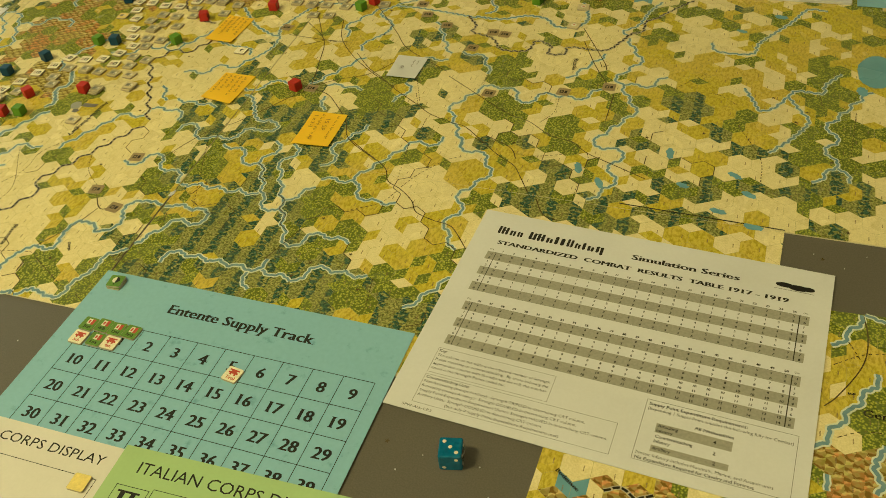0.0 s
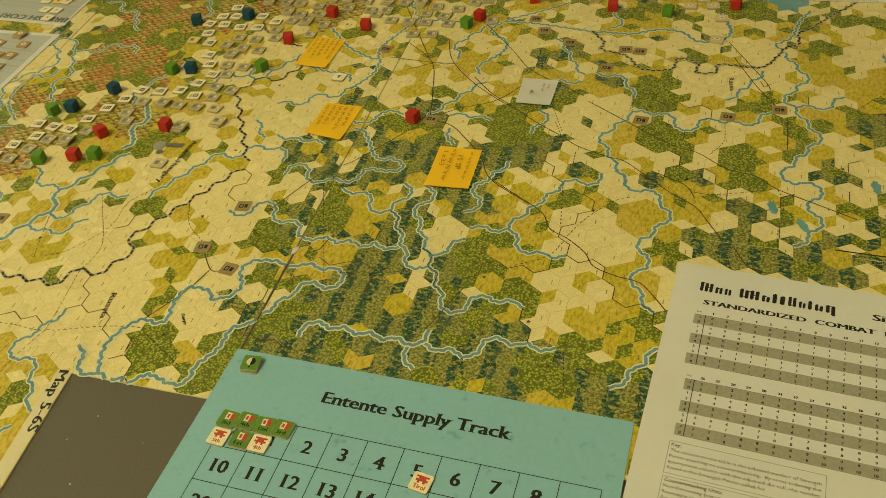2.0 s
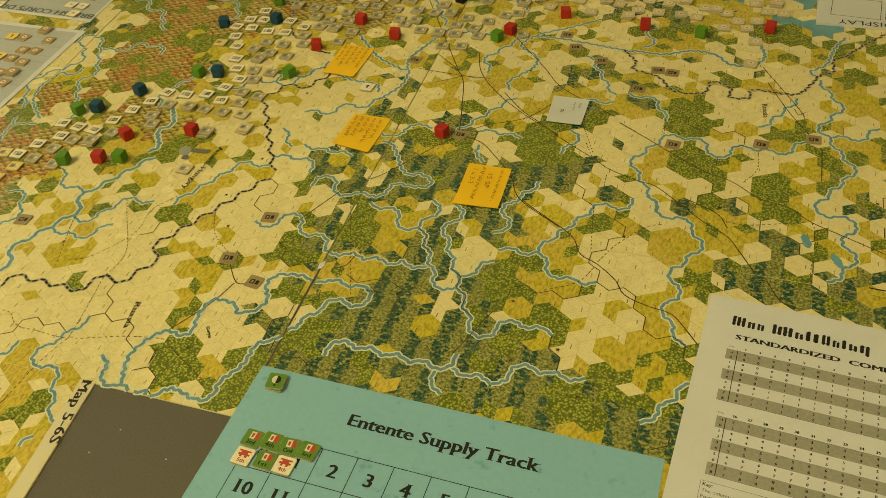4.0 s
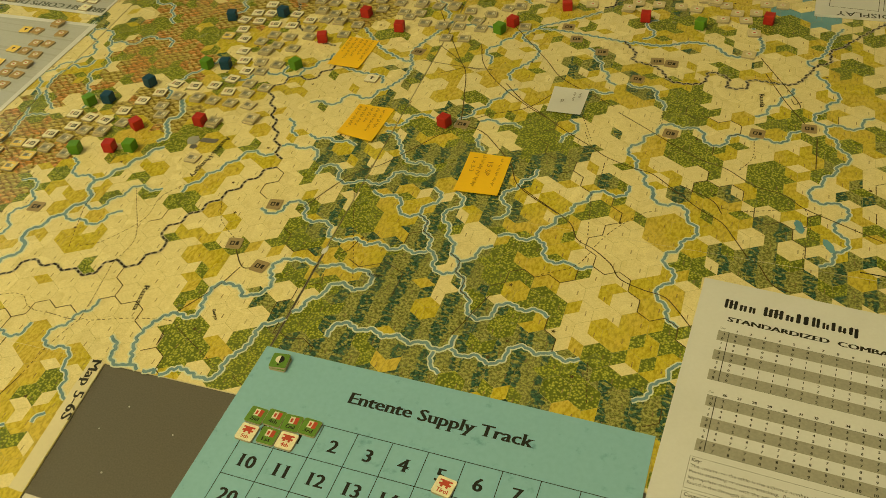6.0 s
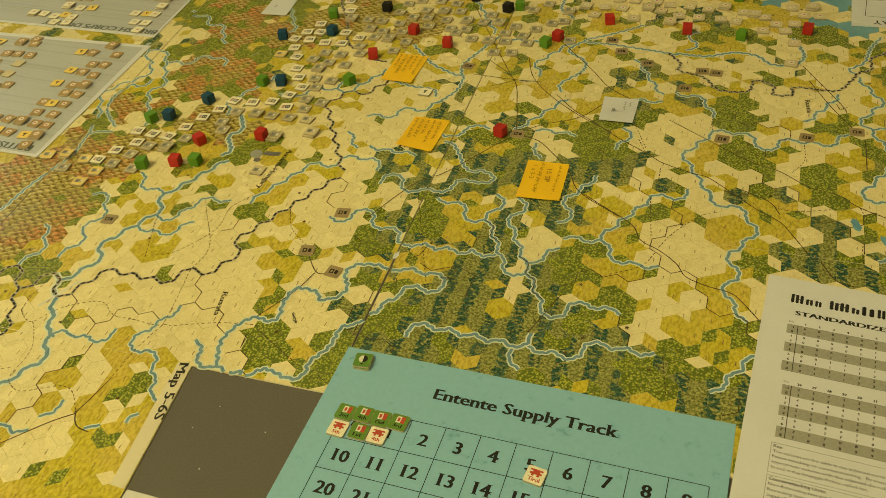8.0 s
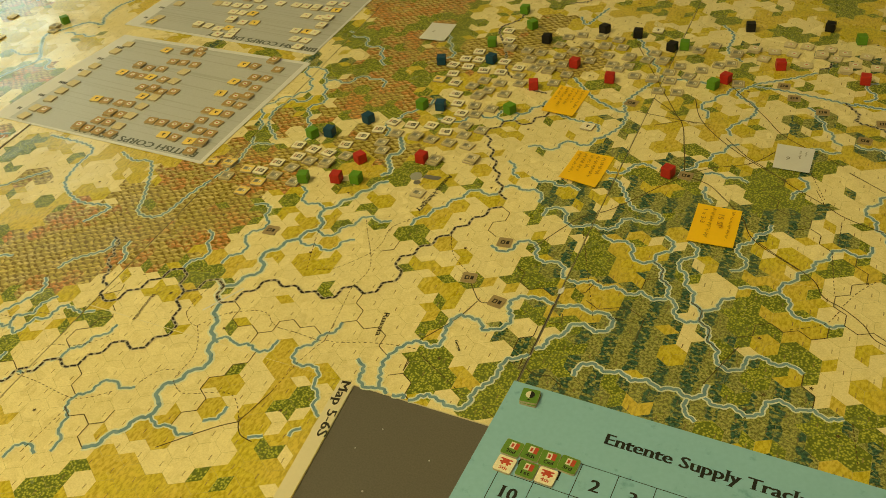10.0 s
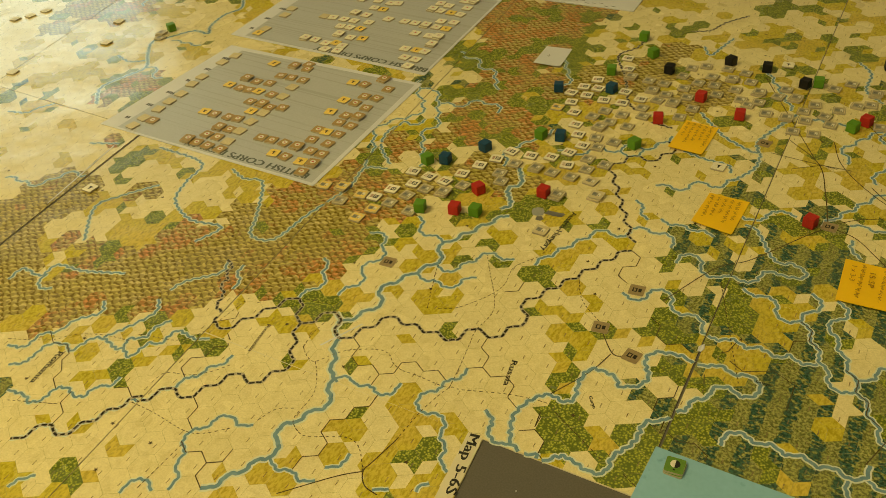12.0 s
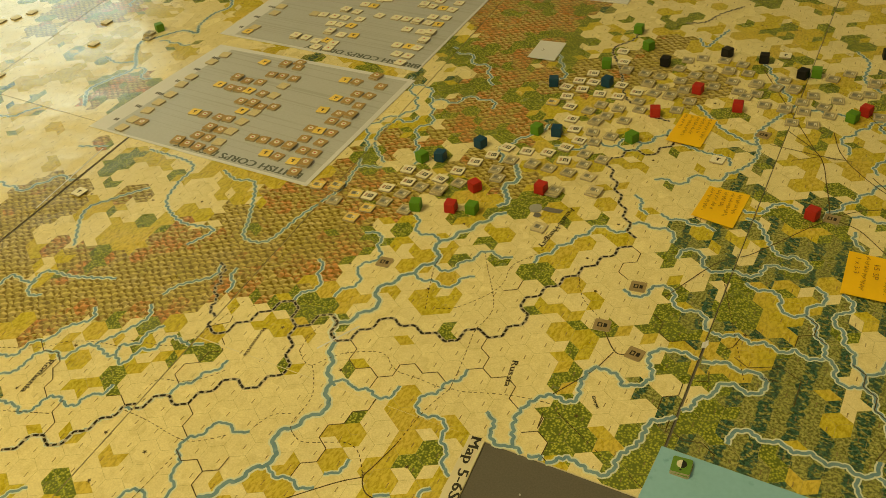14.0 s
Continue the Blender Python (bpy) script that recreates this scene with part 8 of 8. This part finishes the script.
lay("tan", "ring", 0.0005, "tan cardboard counter with a red sign", "tan counters on the northern front",
    (-141, 399), (-149, 382), (-112, 420), (-120, 400), (-96, 401), (-79, 399), (-74, 421), (-63, 417), (-51, 413), (-38, 401), (-50, 384), (-27, 388))
lay("tan", "ring", 0.0005, "tan cardboard counter with a red sign", "tan counters on the northern front",
    (-26, 442), (-5, 446), (5, 427), (-11, 427), (-19, 404), (-16, 363), (-14, 321), (-97, 429))
lay("tan", "dull", 0.0005, "pale tan cardboard counter on the open plain", "tan counters on the plain",
    (-459, 106), (-443, 85), (-463, 15))
lay("white", "star", 0.0005, "white cardboard counter with a black stroke", "single white counters",
    (-363, 415), (-361, 183), (-908, -130))
lay("white", "none", 0.0005, "blank pale counter in the glare", "counters on the far map",
    (-1382, 118), (-1370, 136), (-1362, 159), (-1222, 178), (-1183, 120), (-1229, 5))
lay("grey", "dull", 0.0005, "grey-brown cardboard counter lying on the map", "counters on the far map",
    (-1122, 163), (-1130, 172))
lay("fort", "fort", 0.0005, "dark brown fortress counter over a printed town", "fortress counters",
    (-61, 171), (10, 192), (53, 212), (-154, 291), (-108, 251), (-186, 310), (-200, 331), (-363, -74), (-330, -91), (-357, -19), (-561, -85), (-335, 244))
lay("fort", "fort", 0.0005, "dark brown fortress counter over a printed town", "fortress counters",
    (-96, 288), (-84, 286), (-245, 134))

# ---- place names printed on the maps (reading down the sheets) ----
names = tagged(empty("map_lettering", pose(0, 0, 0.00045)), "black place names printed on the paper maps", "lettering", "", "structure")
letters("country_name", [("Russia", -406.5, -137, 4.6, 27, -75, "l")], names, INK, 0, heavy=0.16, serif=True)
letters("country_name", [("Romania", -735, -305, 5.2, 36, -77, "l")], names, INK, 0, heavy=0.16, serif=True)
letters("country_name", [("Romania", -603, -197, 3.4, 33, -77, "l")], names, BROWN, 0, heavy=0.12, serif=True)
letters("country_name", [("Austria-Hungary", -452, 56, 5.4, 64, -90, "l")], names, INK, 0, heavy=0.16, serif=True)
letters("country_name", [("Russia", 4, 256, 4.6, 22, -80, "l")], names, INK, 0, heavy=0.16, serif=True)
letters("country_name", [("Germany", 306, -127, 6.0, 36, 3, "l")], names, INK, 0, heavy=0.16, serif=True)
letters("lake_name", [("Bodensee", 129, -230, 3.0, 20, -32, "l")], names, INK, 0, heavy=0.16, serif=True)
letters("river_name", [("Isar", 296, -112, 2.6, 0, 20, "l")], names, INK, 0, heavy=0.16, serif=True)
letters("river_name", [("Goryn", -340, -143, 2.6, 12, -48, "l"), ("Goryn", -242, -73, 2.6, 11, 6, "l")], names, INK, 0, heavy=0.16, serif=True)
letters("map_title", [("Map 5-6S", -396.5, -213, 7.2, 53, -77, "l")], names, INK, 0.00002, heavy=0.45, serif=True)

# small printed towns: a brown star and a smudge of a name
stars = random.Random(3)
verts, faces = [], []
for k in range(150):
    x, y = stars.uniform(-1.1, 0.55), stars.uniform(-0.4, 0.55)
    u, v = off_net(PLAIN_NET, x, y)
    row = round(v / 1.5)
    c = on_net(PLAIN_NET, (2 * round((u / HALF - row % 2) / 2) + row % 2) * HALF, row * 1.5)
    n = len(verts)
    for a in range(10):
        r = (0.0021, 0.0009)[a % 2]
        verts.append((c[0] + r * math.sin(a * math.pi / 5), c[1] + r * math.cos(a * math.pi / 5), 0.0))
    faces.append(tuple(range(n, n + 10))[::-1])
tagged(from_lists("town_stars", verts, faces, BROWN, names), kind="stuff")

# long narrow lakes
for x, y, rx, ry, turn in ((294, 301, 18, 30, 0), (58, 78, 3.4, 8, 18), (81, 62, 3.2, 8, 30), (131, 120, 3.4, 8.5, 12), (190, 103, 7, 3, -30), (205, 80, 7, 3.2, -25), (150, 78, 6, 3, -20), (214, 40, 8, 3.6, -5), (184, 52, 7, 3.2, -10), (283, 262, 5, 8, 15), (195, 389, 7, 4, -10), (160, 350, 6, 3, -15)):
    bm = bmesh.new()
    bmesh.ops.create_circle(bm, cap_ends=True, segments=20, radius=1, matrix=pose(x / 1000, y / 1000, 0.0, 0, 0, turn) @ Matrix.Diagonal((rx / 1000, ry / 1000, 1, 1)))
    for v in bm.verts:
        v.co += Vector((0.0006 * math.sin(v.co.y * 1900), 0.0006 * math.cos(v.co.x * 2300), 0))
    link("lake", bm, M["w"], names)

# ---- sheets at the far side of the table ----
far = quad_sheet("paper_stack", [(-713, 471), (-580, 483), (-600, 690), (-735, 680)], WHITE_PAPER, 0.0005, 0.0012, "loose white paper sheets with faint print", "paper")
bars("faint_print", [(10 + 9 * i, 12 + 3 * (i % 3), 16 + 9 * i, 13.2 + 3 * (i % 3)) for i in range(11)], far, PRINT_RULE, 0.0013)
board = quad_sheet("corps_display_sheet", [(37, 414), (262, 431), (246, 700), (24, 690)], WHITE_PAPER, 0.0005, 0.0025, "white display sheet with ruled boxes at the table's far edge", "game sheet")
bars("box_frame", frame_bars(12, 20, 60, 60, 0.6), board, PRINT_BLACK, 0.0026)
bars("box_frame", frame_bars(64, 22, 215, 62, 0.6), board, PRINT_BLACK, 0.0026)
letters("heading", [("DISPLAY", 72, 15, 9, 52, 183.5, "l")], board, PRINT_BLACK, 0.0026)
quad_sheet("supply_track_sheet", [(268, 430), (540, 448), (530, 650), (254, 632)], TEAL_PAPER, 0.0005, 0.0004, "teal paper sheet at the table's far edge", "game sheet")


# ---- a printed town beside the country's name ----
def town(name, x, y, outline, ink, z):
    from_lists(name, [((x + a) / 1000, (y + b) / 1000, z) for a, b in outline], [tuple(range(len(outline)))], ink, names)


TOWN_INK = plain("town_ink", (0.33, 0.33, 0.30), 0.5, 700)
town("printed_town", -479, 41, [(-7, -2), (-3, -7), (2, -6), (5, -3), (4, 3), (0, 7), (-5, 6), (-8, 2)], TOWN_INK, 0.00012)
town("printed_town", -465, 45, [(-9, -4), (0, -4), (8, -2), (9, 4), (2, 3), (-8, 2)], PENCIL_GREY, 0.00016)
town("printed_town", -474, 32, [(-3, -3), (2, -3), (4, 1), (0, 4), (-4, 2)], PENCIL_GREY, 0.0002)


# ---- handwriting ----
def scribble(thing, rows, along, ink, seed, z):
    """Rows of handwriting as looping pen lines: (x, y, length) in millimetres from the note's corner."""
    pen = random.Random(seed)
    for x, y, length, tall in rows:
        pts, s = [], 0.0
        while s < length:
            word = pen.uniform(4, 9)
            phase = pen.uniform(0, 6)
            run = []
            k = 0
            while k * 0.25 < word and s + k * 0.25 < length:
                d = s + k * 0.25
                up = tall * 0.5 * math.sin(k * 0.9 + phase) + tall * 0.3 * math.sin(k * 0.37 + phase * 2)
                run.append(((x + along[0] * d - along[1] * up) / 1000, (y + along[1] * d + along[0] * up) / 1000))
                k += 1
            s += word + pen.uniform(1.2, 2.4)
            pts.append(run)
        verts, faces = [], []
        everywhere = [[(-9, -9), (9, -9), (9, 9), (-9, 9)]]
        for run in pts:
            if len(run) > 1:
                ribbon(run, 0.00042, z, verts, faces, everywhere)
        if faces:
            from_lists("handwriting", verts, faces, ink, thing)


down = (0.08, -0.99)
for thing, seed, lines in ((n1, 5, 5), (n2, 6, 5), (n3, 7, 4)):
    scribble(thing, [(5 + i * 31 / lines, -5, 26 + (seed * 7 + i * 11) % 16, 2.6) for i in range(lines if thing != n3 else 0)], down, PENCIL, seed, 0.0021)
scribble(n3, [(32, -4, 42, 1.8), (15.5, -4, 44, 2.6)], down, PENCIL, 7, 0.0021)
letters("handwriting", [("15 SP", 21.5, -12, 4.6, 19, -83, "l")], n3, PENCIL, 0.0021)
letters("handwriting", [("1 x 3-3", 7, -9, 4.0, 20, -83, "l")], n3, PENCIL, 0.0021)
scribble(n4, [(23, -8, 14, 1.6), (28, -8, 9, 1.4)], down, PENCIL_GREY, 9, 0.0021)
letters("pencil_number", [("6", 15, -22, 6, 0, 170, "c")], n4, PENCIL_GREY, 0.0021)
scribble(n5, [(16, -22, 6, 2.4)], down, PENCIL_GREY, 10, 0.0021)

# ---- crumbs on the bare table ----
bits = random.Random(8)
for k, (x, y) in enumerate(((43, -246), (82, -243), (-354, -262), (-330, -290), (-302, -250), (262, 22), (285, 12), (300, 30), (30, -262), (-345, -240), (95, -262))):
    bm = bmesh.new()
    bmesh.ops.create_icosphere(bm, subdivisions=1, radius=bits.uniform(0.0004, 0.0008))
    for v in bm.verts:
        v.co *= bits.uniform(0.6, 1.2)
    ob = link("paper_crumb", bm, WHITE_PAPER)
    ob.matrix_world = pose(x / 1000, y / 1000, TABLE_Z + 0.0004)
    tagged(ob, "tiny white paper crumb on the grey table", "crumb", "crumbs on the table")

# ---- a torn white fleck on the map joint and two creases ----
bm = bmesh.new()
vs = [bm.verts.new((x / 1000, y / 1000, 0.0)) for x, y in ((-1.6, -4.5), (1.4, -4.0), (2.2, 0.5), (0.6, 5.2), (-1.0, 2.6), (-2.4, 0.4))]
f = bm.faces.new(vs)
bmesh.ops.extrude_face_region(bm, geom=[f])
for v in list(bm.verts)[6:]:
    v.co.z += 0.0003
bmesh.ops.recalc_face_normals(bm, faces=bm.faces)
ob = link("paper_scrap", bm, WHITE_PAPER)
ob.matrix_world = pose(-0.2875, -0.058, 0.0005)
tagged(ob, "torn white paper scrap at the map joint", "paper scrap")

# ---- ceiling lamps and the window ----
LAMP_GLOW = bpy.data.materials.new("lamp_glow")
LAMP_GLOW.use_nodes = True
LAMP_GLOW.node_tree.nodes["Principled BSDF"].inputs["Emission Color"].default_value = (1.0, 0.85, 0.37, 1)
LAMP_GLOW.node_tree.nodes["Principled BSDF"].inputs["Emission Strength"].default_value = 1.5
for x, y in ((0.9, -1.7), (-1.45, -1.35)):
    lamp = tagged(empty("ceiling_lamp", pose(x, y, 2.53)), "long ceiling lamp with a warm diffuser", "lamp", "ceiling lamps")
    link("housing", box(bmesh.new(), -0.64, -0.28, 0.0, 0.64, 0.28, 0.02, 0.003), CEILING_PAINT, lamp)
    link("diffuser", box(bmesh.new(), -0.6, -0.25, -0.005, 0.6, 0.25, 0.0), LAMP_GLOW, lamp)
window = tagged(empty("window_1", pose(-3.55, 1.35, 0.9)), "white framed window in the wall", "window", "", "structure")
for y0, z0, y1, z1 in ((-0.55, -0.35, -0.5, 0.35), (0.5, -0.35, 0.55, 0.35), (-0.5, 0.3, 0.5, 0.35), (-0.5, -0.35, 0.5, -0.3), (-0.02, -0.3, 0.02, 0.3)):
    link("window_frame", box(bmesh.new(), -0.03, y0, z0, 0.03, y1, z1, 0.003), WALL_PAINT, window)

# pale strips painted for the highlights on creases where the maps were folded
for ax, ay, bx, by, w in ((-548, -196, -533, -160, 1.4), (-1062, -22, -1100, -26, 1.2), (-955, -60, -928, -170, 1.6)):
    verts, faces = [], []
    ribbon([((ax + (bx - ax) * k / 12) / 1000, (ay + (by - ay) * k / 12) / 1000) for k in range(13)], w / 1000, 0.0, verts, faces, [[(-9, -9), (9, -9), (9, 9), (-9, 9)]])
    from_lists("crease_highlight", verts, faces, WHITE_PAPER, names)

# gap shadow where one sheet ends upon another, painted as a dark strip
verts, faces = [], []
ribbon([((104 + 134 * k / 12) / 1000, (40 + 3 * k / 12) / 1000) for k in range(13)], 0.0011, 0.0, verts, faces, [[(-9, -9), (9, -9), (9, 9), (-9, 9)]])
from_lists("sheet_edge_shadow", verts, faces, INK, names)
